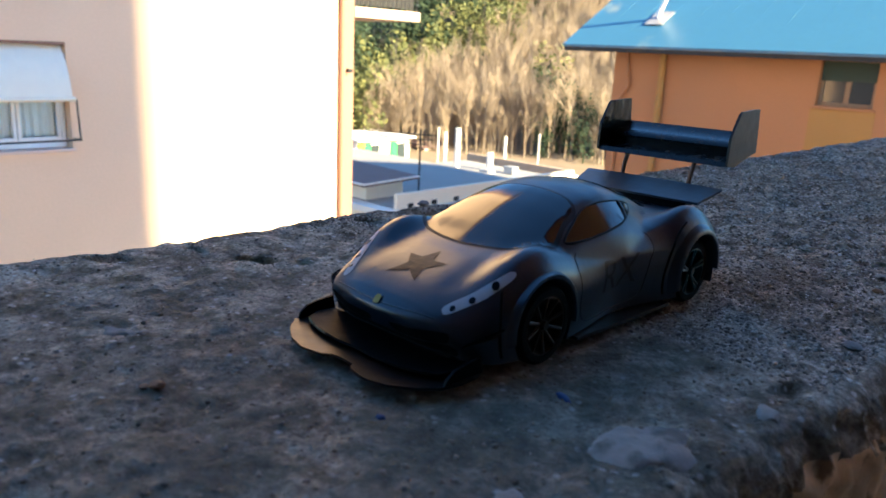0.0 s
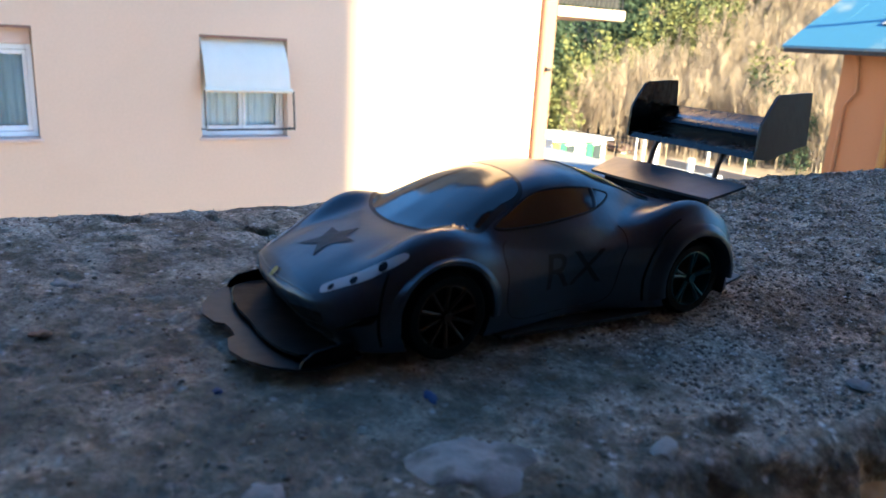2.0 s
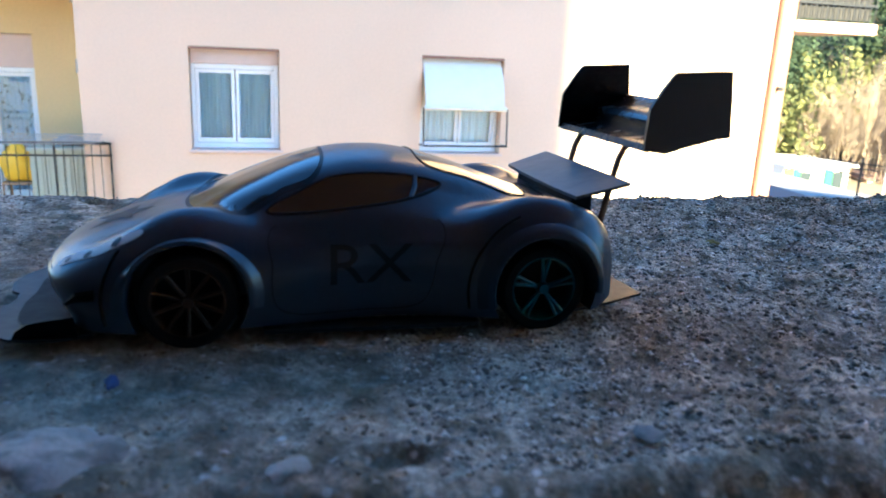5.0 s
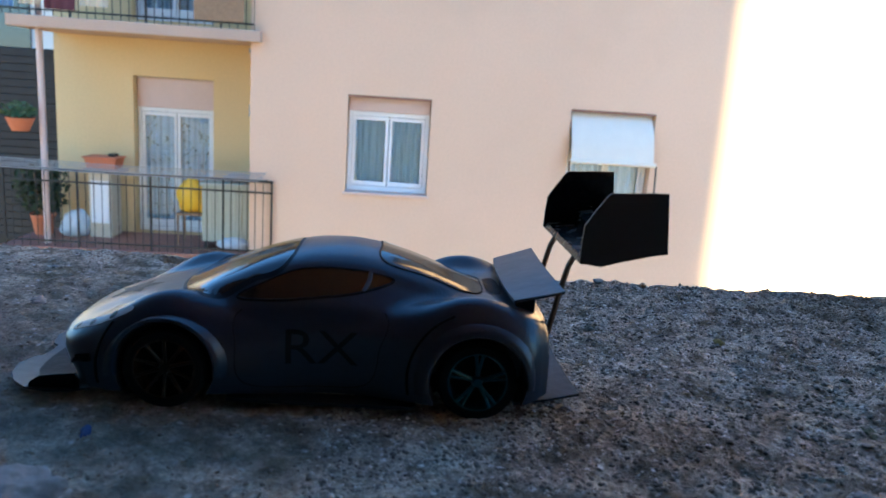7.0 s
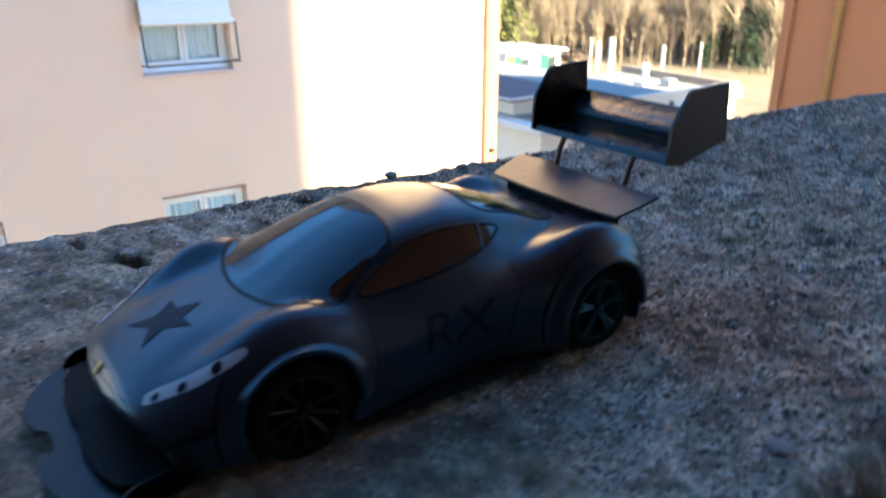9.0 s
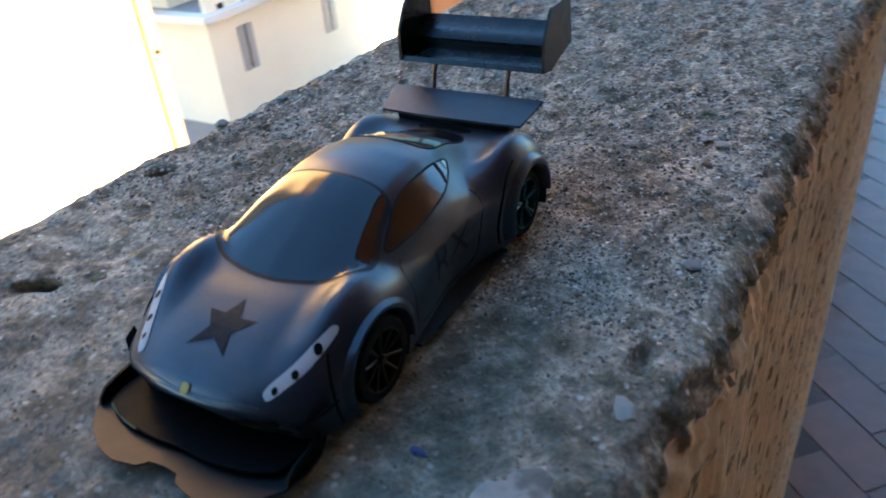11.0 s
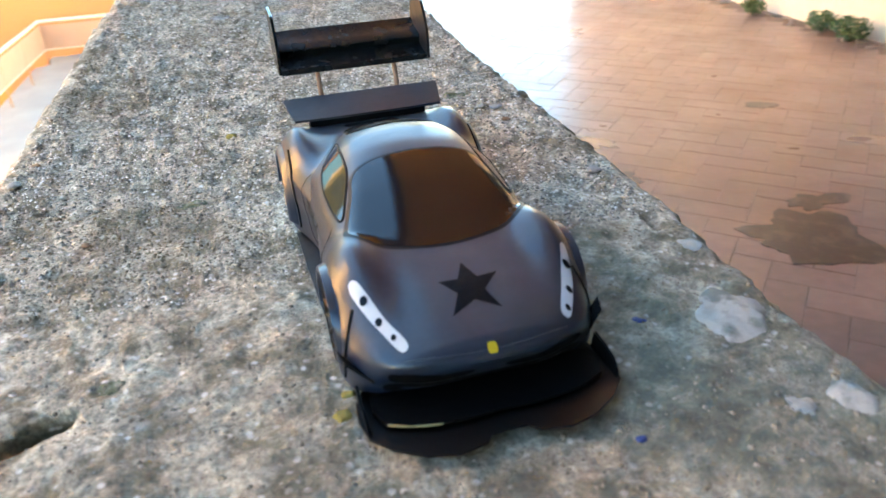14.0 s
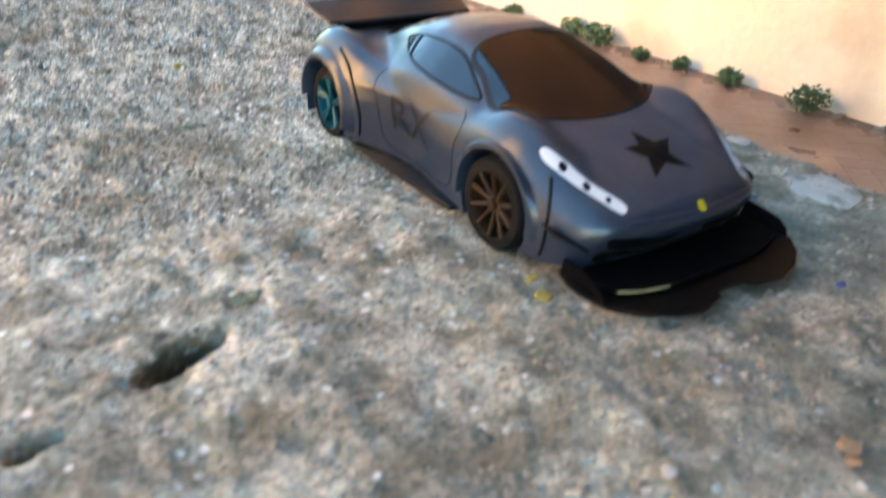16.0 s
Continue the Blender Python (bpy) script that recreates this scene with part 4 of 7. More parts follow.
REARGLASS = closed_curve([(-0.92, 1.0), (0, 0.92), (0.92, 1.0), (0.86, 2.0), (0.72, 3.0), (0, 3.08), (-0.72, 3.0), (-0.86, 2.0)])
rg = cpart("rear_window", skin_patch(REARGLASS, "top", 0.012), M["smoke"], car, "smoked rear window", smooth=60)
cpart("window_seal", skin_line(REARGLASS, "top", 0.024), M["black"], rg, smooth=80)
SIDEGLASS = closed_curve([(-1.82, 2.14), (-1.3, 2.42), (-0.7, 2.66), (0.0, 2.72), (0.7, 2.66), (1.22, 2.5), (0.6, 2.33), (-0.3, 2.22), (-1.2, 2.13)])
for side in ("left", "right"):
    sg = cpart("side_window", skin_patch(SIDEGLASS, side, 0.012), M["smoke"], car, "smoked side window", smooth=60)
    cpart("window_seal", skin_line(SIDEGLASS, side, 0.03), M["black"], sg, smooth=80)
    cpart("window_bar", skin_line([(0.62, 2.34), (0.72, 2.5), (0.74, 2.66)], side, 0.05, closed=False), M["paint"], sg, smooth=80)
    door = closed_curve([(-1.55, 2.0), (-1.75, 1.3), (-1.6, 0.55), (-0.4, 0.45), (0.75, 0.55), (1.0, 1.3), (0.95, 2.05)])
    cpart("door_seam", skin_line([p for p in door if p[1] < 2.0], side, 0.008, 0.002, closed=False), M["black"], car, smooth=80)

# headlights, star, badge, vents
LAMPS = (([(-1.93, -3.72), (-1.80, -3.76), (-1.69, -4.0), (-1.50, -4.5), (-1.28, -4.92), (-1.30, -5.06), (-1.46, -5.04), (-1.70, -4.60), (-1.87, -4.22), (-1.97, -3.88)], ((-1.78, -4.10, 0.065), (-1.63, -4.50, 0.06), (-1.47, -4.82, 0.045))),
         ([(1.99, -3.72), (1.88, -3.75), (1.76, -4.05), (1.57, -4.5), (1.36, -4.94), (1.42, -5.06), (1.53, -5.05), (1.70, -4.80), (1.88, -4.40), (1.99, -3.94)], ((1.85, -4.12, 0.07), (1.70, -4.58, 0.06), (1.53, -4.91, 0.05))))


def slim(outline, share):
    """Draws an outline in towards its own long axis."""
    p = np.array(outline)
    mid = p.mean(0)
    way = np.linalg.svd(p - mid)[2][0]
    along = np.outer((p - mid) @ way, way)
    return [tuple(q) for q in mid + along + share * (p - mid - along)]


for lamp, dots in LAMPS:
    lamp = slim(lamp, 0.8)
    hl = cpart("headlight", skin_patch(closed_curve(lamp, 5), "top", 0.014, 0.08), M["white_paint"], car, "white brush-painted headlight", smooth=60)
    for cx, cy, r in dots:
        dot = [(cx + r * math.cos(t), cy + 1.15 * r * math.sin(t)) for t in np.linspace(0, 2 * math.pi, 14, endpoint=False)]
        cpart("lamp_dot", skin_patch(dot, "top", 0.022, 0.05), M["star_black"], hl)
# hand-painted star, its points a little uneven
TIPS = [(0.03, -3.72), (-0.48, -4.07), (-0.45, -4.79), (0.40, -4.80), (0.57, -4.07)]
NOTCHES = [(-0.14, -4.08), (-0.24, -4.38), (0.0, -4.56), (0.24, -4.40), (0.20, -4.10)]
star = [p for pair in zip(TIPS, NOTCHES) for p in pair]
cpart("star", skin_patch(star, "top", 0.014, 0.08), M["star_black"], car, "flat black painted star")
badge = [(0.01 + u, v) for u, v in ((-0.06, -5.30), (0.0, -5.295), (0.06, -5.30), (0.08, -5.33), (0.08, -5.40), (0.05, -5.43), (-0.05, -5.43), (-0.08, -5.40), (-0.08, -5.33))]
cpart("hood_badge", skin_patch(badge, "top", 0.03, 0.03), M["badge"], car, "small yellow painted badge")
vent = closed_curve([(-0.5, 3.2), (0.5, 3.2), (0.62, 3.5), (-0.62, 3.5)], 4)
cpart("engine_vent", skin_patch(vent, "top", 0.012), M["black"], car)
cpart("nose_seam", skin_line([(x, -5.38 + 0.085 * abs(x) ** 2.2) for x in np.linspace(-1.4, 1.4, 33)], "top", 0.013, 0.0, closed=False), M["paint"], car, smooth=80)
for sx in (-1, 1):
    slot = closed_curve([(sx * 0.3, 0.84), (sx * 0.9, 0.90), (sx * 1.4, 0.96), (sx * 1.66, 0.95), (sx * 1.56, 0.74), (sx * 0.95, 0.68), (sx * 0.4, 0.68)], 5)
    cpart("bumper_intake", skin_patch(slot, "front", 0.012, 0.1), M["black"], car, "black painted bumper intake", smooth=60)
    cpart("tail_lamp", skin_patch([(sx * 1.25 + 0.2 * math.cos(t), 1.62 + 0.2 * math.sin(t)) for t in np.linspace(0, 6.283, 20, endpoint=False)], "rear", 0.015), M["black"], car)


mouth = [(u, v) for u, v in closed_curve([(-1.62, 0.70), (-0.8, 0.64), (0.0, 0.62), (0.8, 0.64), (1.62, 0.70), (1.74, 0.56), (1.5, 0.46), (0.0, 0.45), (-1.5, 0.46), (-1.74, 0.56)], 5)]
cpart("bumper_mouth", skin_patch(mouth, "front", 0.014, 0.08), M["black"], car, "black lower bumper opening", smooth=60)


# letters on both doors
def door_letters(side):
    cu = bpy.data.curves.new("letters", "FONT")
    cu.body, cu.size = "RX", 1.0
    tmp = new("letters", cu)
    me = bpy.data.meshes.new_from_object(tmp.evaluated_get(bpy.context.evaluated_depsgraph_get()))
    bpy.data.objects.remove(tmp)
    bm = bmesh.new()
    bm.from_mesh(me)
    bpy.data.meshes.remove(me)
    bmesh.ops.triangulate(bm, faces=bm.faces[:])
    bmesh.ops.subdivide_edges(bm, edges=bm.edges[:], cuts=2)
    bmesh.ops.triangulate(bm, faces=bm.faces[:])
    w = max(v.co.x for v in bm.verts)
    for v in bm.verts:
        u, z = v.co.x / w, v.co.y / 0.73
        y = (0.62 - 1.5 * u) if side == "right" else (-0.9 + 1.5 * u)
        v.co = onto(y, 0.95 + 0.74 * z, side, 0.014)
    return bm


for side in ("left", "right"):
    cpart("door_letters", door_letters(side), M["letter"], car, "hand-painted black letters RX", smooth=60)

# flared wheel arches
def flare(sx, yc, r0, r1, lip, lo, hi):
    bm = bmesh.new()
    rows = []
    zc = AXLE_Z + 0.02
    for a in np.linspace(radians(lo), radians(hi), 56):
        c, s = math.cos(a), math.sin(a)

        def skin(r):
            p = Vector((sx * 2.6, yc + r * c, max(zc + r * s, 0.3)))
            hit, nrm, _, _ = SKIN.find_nearest(p)
            return hit

        def at(r, x):
            return Vector((sx * x, yc + r * c, max(zc + r * s, 0.13)))

        out = skin(r1)
        mid = skin(0.5 * (r0 + r1))
        m2 = mid.lerp(at(0.5 * (r0 + r1), lip), 0.55)
        row = [at(r0 - 0.01, lip - 0.6), at(r0 - 0.01, lip - 0.05), at(r0 + 0.02, lip), at(r0 + 0.09, lip), m2, out.lerp(at(r1, 1.4), 0.02)]
        for p in row:
            p.z = max(p.z, 0.13)
        rows.append([bm.verts.new(p) for p in row])
    for p, q in zip(rows, rows[1:]):
        for k in range(len(p) - 1):
            bm.faces.new((p[k], p[k + 1], q[k + 1], q[k]))
    return bm


for sx in (-1, 1):
    cpart("front_flare", flare(sx, FRONT_Y, 0.92, 1.26, 2.34, -8, 190), M["paint"], car, smooth=50)
    cpart("rear_flare", flare(sx, REAR_Y, 0.95, 1.36, 2.48, -4, 196), M["paint"], car, smooth=50)
    side = "left" if sx > 0 else "right"
    for seam_y, seam_r, lo, hi in ((FRONT_Y, 1.29, 142, 196), (REAR_Y, 1.39, 112, 194)):
        seam = [(seam_y + seam_r * math.cos(radians(a)), AXLE_Z + 0.02 + seam_r * math.sin(radians(a))) for a in np.linspace(lo, hi, 14)]
        cpart("arch_seam", skin_line(seam, side, 0.03, 0.004, closed=False), M["black"], car, smooth=80)
    skirt = bmesh.new()
    add_prism(skirt, [(sx * 1.9, -1.95, 0.2), (sx * 2.28, -1.9, 0.2), (sx * 2.34, -0.2, 0.2), (sx * 2.36, 1.75, 0.2), (sx * 1.9, 1.8, 0.2)], (0, 0, 0.07))
    cpart("side_skirt", skirt, M["card"], car, "black card side skirt")

# underside
under = box((-1.5, -4.9, 0.26), (1.55, 4.1, 0.62), 0.05)
cpart("floor_pan", under, M["black"], car, smooth=40)

# wheels
def wheel(sx, y, rim_mat, spokes, twin):
    x_out = sx * 2.3
    cb = bmesh.new()
    prof = [(0.58, -0.28), (0.73, -0.28), (0.785, -0.22), (0.80, -0.1), (0.80, 0.1), (0.785, 0.22), (0.73, 0.28), (0.60, 0.28), (0.56, 0.2), (0.56, -0.2)]
    add_lathe(cb, prof, (x_out - sx * 0.28, y, AXLE_Z), "x", 44)
    holder = cpart("wheel", cb, M["rubber"], car, "black rubber tyre on a painted rim", smooth=40)
    rb = bmesh.new()
    add_lathe(rb, [(0.53, -0.24), (0.595, -0.24), (0.61, 0.26), (0.565, 0.27), (0.54, 0.2)], (x_out - sx * 0.28, y, AXLE_Z), "x", 40) if sx > 0 else add_lathe(rb, [(0.53, 0.24), (0.595, 0.24), (0.61, -0.26), (0.565, -0.27), (0.54, -0.2)], (x_out - sx * 0.28, y, AXLE_Z), "x", 40)
    cpart("rim", rb, rim_mat, holder, smooth=40)
    for k in range(spokes):
        t0 = 2 * math.pi * k / spokes + 0.3
        for off in ((-0.13, 0.13) if twin else (0,)):
            sb = bmesh.new()
            pts = []
            for r in (0.08, 0.3, 0.56):
                t = t0 + off * (r / 0.6) ** 0.5
                pts.append((x_out - sx * (0.02 + 0.10 * (1 - r / 0.6)), y + r * math.cos(t), AXLE_Z + r * math.sin(t)))
            add_tube(sb, pts, 0.036, 6)
            cpart("spoke", sb, rim_mat, holder, smooth=70)
    hb = bmesh.new()
    bmesh.ops.create_cone(hb, cap_ends=True, segments=16, radius1=0.12, radius2=0.09, depth=0.12, matrix=Matrix.Translation((x_out - sx * 0.06, y, AXLE_Z)) @ Matrix.Rotation(sx * math.pi / 2, 4, "Y"))
    cpart("hub", hb, rim_mat, holder, smooth=40)
    db = bmesh.new()
    bmesh.ops.create_cone(db, cap_ends=True, segments=28, radius1=0.54, radius2=0.54, depth=0.04, matrix=Matrix.Translation((x_out - sx * 0.42, y, AXLE_Z)) @ Matrix.Rotation(math.pi / 2, 4, "Y"))
    cpart("brake_disc", db, M["black"], holder, smooth=40)


for sx in (-1, 1):
    wheel(sx, FRONT_Y, M["bronze"], 10, False)
    wheel(sx, REAR_Y, M["teal"], 5, True)
for y in (FRONT_Y, REAR_Y):
    cpart("axle", tube([(-1.9, y, AXLE_Z), (1.9, y, AXLE_Z)], 0.08, 8), M["black"], car)

# front splitter: two layers of painted card, with fins
def mirrored(half):
    return half + [(-x, y) for x, y in half[::-1]]


def bowed_plate(outline, z_of, thick, step=0.3):
    pts = [Vector(p) for p in outline]
    n = len(pts)
    us, vs = [p[0] for p in outline], [p[1] for p in outline]
    for u in np.arange(min(us), max(us), step):
        for v in np.arange(min(vs), max(vs), step):
            if inside(outline, u, v) and min((Vector((u, v)) - q).length for q in pts[:n]) > step * 0.4:
                pts.append(Vector((u, v)))
    got = geometry.delaunay_2d_cdt(pts, [(i, (i + 1) % n) for i in range(n)], [], 1, 1e-5)
    bm = bmesh.new()
    top = [bm.verts.new((p.x, p.y, z_of(p.x, p.y))) for p in got[0]]
    low = [bm.verts.new((p.x, p.y, z_of(p.x, p.y) - thick)) for p in got[0]]
    for f in got[2]:
        bm.faces.new([top[i] for i in f])
        bm.faces.new([low[i] for i in f][::-1])
    for e in [e for e in bm.edges if e.is_boundary and e.verts[0] in set(top)]:
        a, b = e.verts
        ia, ib = top.index(a), top.index(b)
        bm.faces.new((a, b, low[ib], low[ia]))
    return bm


LIP = mirrored([(0.0, -6.17), (0.3, -6.2), (0.44, -6.36), (0.92, -6.46), (1.4, -6.35), (1.85, -6.08), (2.16, -5.74), (2.26, -5.3), (2.22, -4.9), (2.05, -4.55), (1.2, -4.5)])
LIP = [p for i, p in enumerate(LIP) if p != LIP[i - 1]]
cpart("front_splitter", bowed_plate(LIP, lambda x, y: 0.22 + 0.05 * x * x / 4 + 0.03 * max(0, -y - 6), 0.05), M["lip_card"], car, "black painted card splitter, slightly bowed", smooth=40)
LIP2 = mirrored([(0.0, -5.82), (0.6, -5.86), (1.1, -5.82), (1.5, -5.75), (1.88, -5.58), (2.0, -5.25), (1.97, -4.88), (1.2, -4.85)])
LIP2 = [p for i, p in enumerate(LIP2) if p != LIP2[i - 1]]
upper = cpart("upper_splitter", bowed_plate(LIP2, lambda x, y: 0.345 + 0.05 * x * x / 4, 0.05), M["splitter"], car, "second card layer of the splitter", smooth=40)
cpart("card_edge", tube([(-1.84, -5.61, 0.36), (-1.62, -5.70, 0.348), (-1.3, -5.79, 0.335), (-1.0, -5.835, 0.325)], 0.024, 6), M["card_edge"], upper, "bare tan edge of the card", smooth=80)
for sx in (-1, 1):
    # curled-up end of the splitter, a plate with a rounded top corner
    fence = bmesh.new()
    add_prism(fence, [(sx * 2.10, -5.70, 0.24), (sx * 2.12, -5.62, 0.40), (sx * 2.13, -5.45, 0.52), (sx * 2.14, -5.15, 0.57), (sx * 2.13, -4.78, 0.60), (sx * 2.11, -4.72, 0.26)], (sx * 0.055, 0, 0))
    cpart("splitter_fence", fence, M["splitter"], car, "upright end plate of the splitter")
    can = bmesh.new()
    add_prism(can, [(sx * 1.88, -4.98, 0.70), (sx * 2.08, -4.5, 0.74), (sx * 2.36, -4.42, 1.04), (sx * 2.28, -4.72, 0.98)], (0, 0.01, 0.05))
    cpart("canard", can, M["splitter"], car, "small black corner winglet")

# tail: card diffuser, ducktail and the high wing
DIFF = mirrored([(0, 5.0), (1.0, 5.02), (1.92, 5.08), (1.98, 4.4), (1.95, 3.75), (0.8, 3.7)])
DIFF = [p for i, p in enumerate(DIFF) if p != DIFF[i - 1]]
cpart("rear_diffuser", bowed_plate(DIFF, lambda x, y: 0.26 + 0.19 * max(0, y - 3.7), 0.05), M["card"], car, "black card diffuser", smooth=40)
DUCK = mirrored([(0, 3.5), (1.0, 3.52), (1.88, 3.6), (1.98, 4.1), (2.05, 4.55), (1.0, 4.5), (0, 4.48)])
DUCK = [p for i, p in enumerate(DUCK) if p != DUCK[i - 1]]
cpart("ducktail_spoiler", bowed_plate(DUCK, lambda x, y: 2.36 + 0.30 * (y - 3.5) + 0.05 * (1 - (x / 2) ** 2), 0.06), M["tail_card"], car, "bent black card ducktail spoiler", smooth=40)
cpart("spoiler_block", box((-1.5, 3.7, 2.0), (1.5, 4.1, 2.42), 0.04), M["black"], car)

WING_X = 1.93
wing_main = bmesh.new()
prof = [(4.8, 3.22), (4.86, 3.34), (5.15, 3.36), (5.45, 3.43), (5.62, 3.52), (5.64, 3.46), (5.45, 3.34), (5.15, 3.24), (4.86, 3.2)]
add_prism(wing_main, [(-WING_X, y, z) for y, z in prof], (2 * WING_X, 0, 0))
cpart("wing_plane", wing_main, M["tape"], car, "black taped lower wing blade", smooth=50)
wing_flap = bmesh.new()
prof = [(5.5, 3.66), (5.56, 3.74), (5.9, 3.80), (6.2, 3.9), (6.38, 4.02), (6.4, 3.96), (6.2, 3.82), (5.9, 3.7), (5.56, 3.6)]
add_prism(wing_flap, [(-WING_X, y, z) for y, z in prof], (2 * WING_X, 0, 0))
cpart("wing_flap", wing_flap, M["tape"], car, "black taped upper wing blade", smooth=50)
wing_back = bmesh.new()
add_prism(wing_back, [(-WING_X, 5.6, 3.48), (-WING_X, 5.68, 3.48), (-WING_X, 5.6, 3.68), (-WING_X, 5.52, 3.66)], (2 * WING_X, 0, 0))
cpart("wing_web", wing_back, M["tape"], car)
PLATE = [(4.78, 3.24), (4.79, 3.6), (4.82, 3.98), (5.02, 4.3), (5.22, 4.58), (5.3, 4.63), (5.6, 4.64), (6.0, 4.67), (6.38, 4.68), (6.43, 4.2), (6.5, 3.5), (6.2, 3.45), (5.6, 3.3), (5.2, 3.18)]
for sx in (-1, 1):
    ep = prism([(sx * WING_X, y, z) for y, z in PLATE], (sx * 0.07, 0, 0))
    cpart("endplate", ep, M["card"] if sx > 0 else M["crinkled_tape"], car, "black card endplate with a clipped corner" if sx > 0 else "endplate wrapped in crinkled black tape")
    post = [(sx * 1.02, 5.05, 3.26), (sx * 1.02, 4.9, 3.16), (sx * 1.02, 4.8, 2.95), (sx * 1.02, 4.72, 2.6), (sx * 1.02, 4.6, 2.0), (sx * 1.02, 4.5, 1.5), (sx * 1.02, 4.3, 1.2)]
    cpart("wing_post", tube(post, 0.062, 8), M["wire"], car, "bare brown wire wing post, bent at the top", smooth=80)

# ---- the apartment house across the gap ----
FX = -9.5
house = thing("apartment_building", (-12.5, 1.0, -9.0), "peach plastered apartment house with white windows and balconies", "building")
WINDOWS = [(-0.73, 0.33, -1.29, -0.05), (2.13, 3.24, -1.31, -0.05), (2.14, 3.26, -3.98, -2.85), (-0.73, 0.33, -3.95, -2.82), (-0.73, 0.33, 1.55, 2.8), (2.13, 3.24, 1.55, 2.8)]
LOG_Y0, LOG_Y1 = -5.0, -1.95          # the loggia
wb = bmesh.new()
wall_cells(wb, "x", FX - 0.35, 0.35, LOG_Y1, 3.9, -9.0, 3.75, WINDOWS)
part("wall", wb, M["peach"], house, "peach plaster front wall")
part("end_wall", box((FX - 0.35, 3.9, -9.0), (FX, 7.36, 9.5)), M["peach"], house, "peach plaster wall of the taller end")
part("end_return", box((-17.0, 3.9, 3.75), (FX - 0.36, 4.1, 9.5)), M["peach"], house)
# corner strip painted darker than the wall to stand for its shade
part("corner_strip", box((FX - 0.35, 7.36, -9.0), (FX - 0.03, 7.62, 9.5)), M["corner"], house, "pink plaster corner, darkened for its shade")
part("side_wall", box((-17.0, 7.32, -9.0), (FX - 0.36, 7.6, 9.5)), M["peach"], house)
part("roof", box((-17.2, -5.3, 3.75), (FX + 0.4, 3.88, 3.97), 0.04), M["roof_tile"], house)
part("end_roof", box((-17.2, 3.7, 9.5), (FX + 0.4, 8.0, 9.75), 0.04), M["roof_tile"], house)
dp = tube([(FX + 0.06, 7.33, 9.4), (FX + 0.06, 7.33, -9.0)], 0.05, 10)
part("downpipe", dp, M["corner"], house, "pinkish painted downpipe", smooth=60)
for z in (-3.0, -0.35, 2.4):
    part("pipe_bracket", box((FX - 0.02, 7.42, z), (FX + 0.10, 7.5, z + 0.06), 0.01), M["iron"], house)
# loggia recess
part("loggia_return", box((-10.75, LOG_Y1 - 0.001, -9.0), (FX - 0.352, LOG_Y1 + 0.25, 3.75)), M["yellow_wall"], house, "yellow return wall")
DOOR = (-3.78, -2.68, -2.2, 0.0)
lb = bmesh.new()
wall_cells(lb, "x", -10.85, 0.25, LOG_Y0 + 0.17, LOG_Y1, -9.0, 3.75, [DOOR, (-3.78, -2.68, 0.75, 2.95)])
part("loggia_wall", lb, M["yellow_wall"], house, "yellow plaster loggia wall")
for k, (z0, z1) in enumerate(((0.50, 0.64), (-2.36, -2.2))):
    part("balcony_slab", box((-10.6, -4.84 if k == 0 else LOG_Y0 - 0.05, z0), (FX + 0.12, LOG_Y1 + (0.14 if k == 0 else 0.3), z1), 0.015), M["slab"] if k == 0 else M["red_tile"], house, "cream balcony slab" if k == 0 else "red tiled balcony floor")


def curtain(y0, y1, z0, z1, x, waves=9, deep=0.03):
    bm = bmesh.new()
    cols = []
    for u in np.linspace(0, 1, waves * 8 + 1):
        y = y0 + (y1 - y0) * u
        d = deep * math.sin(u * waves * 6.283 + 1.3 * math.sin(5 * u))
        cols.append([bm.verts.new((x + d * (0.6 + 0.4 * v), y, z1 + (z0 - z1) * v)) for v in (0, 0.5, 1)])
    for a, b in zip(cols, cols[1:]):
        for k in range(2):
            bm.faces.new((a[k], b[k], b[k + 1], a[k + 1]))
    return bm


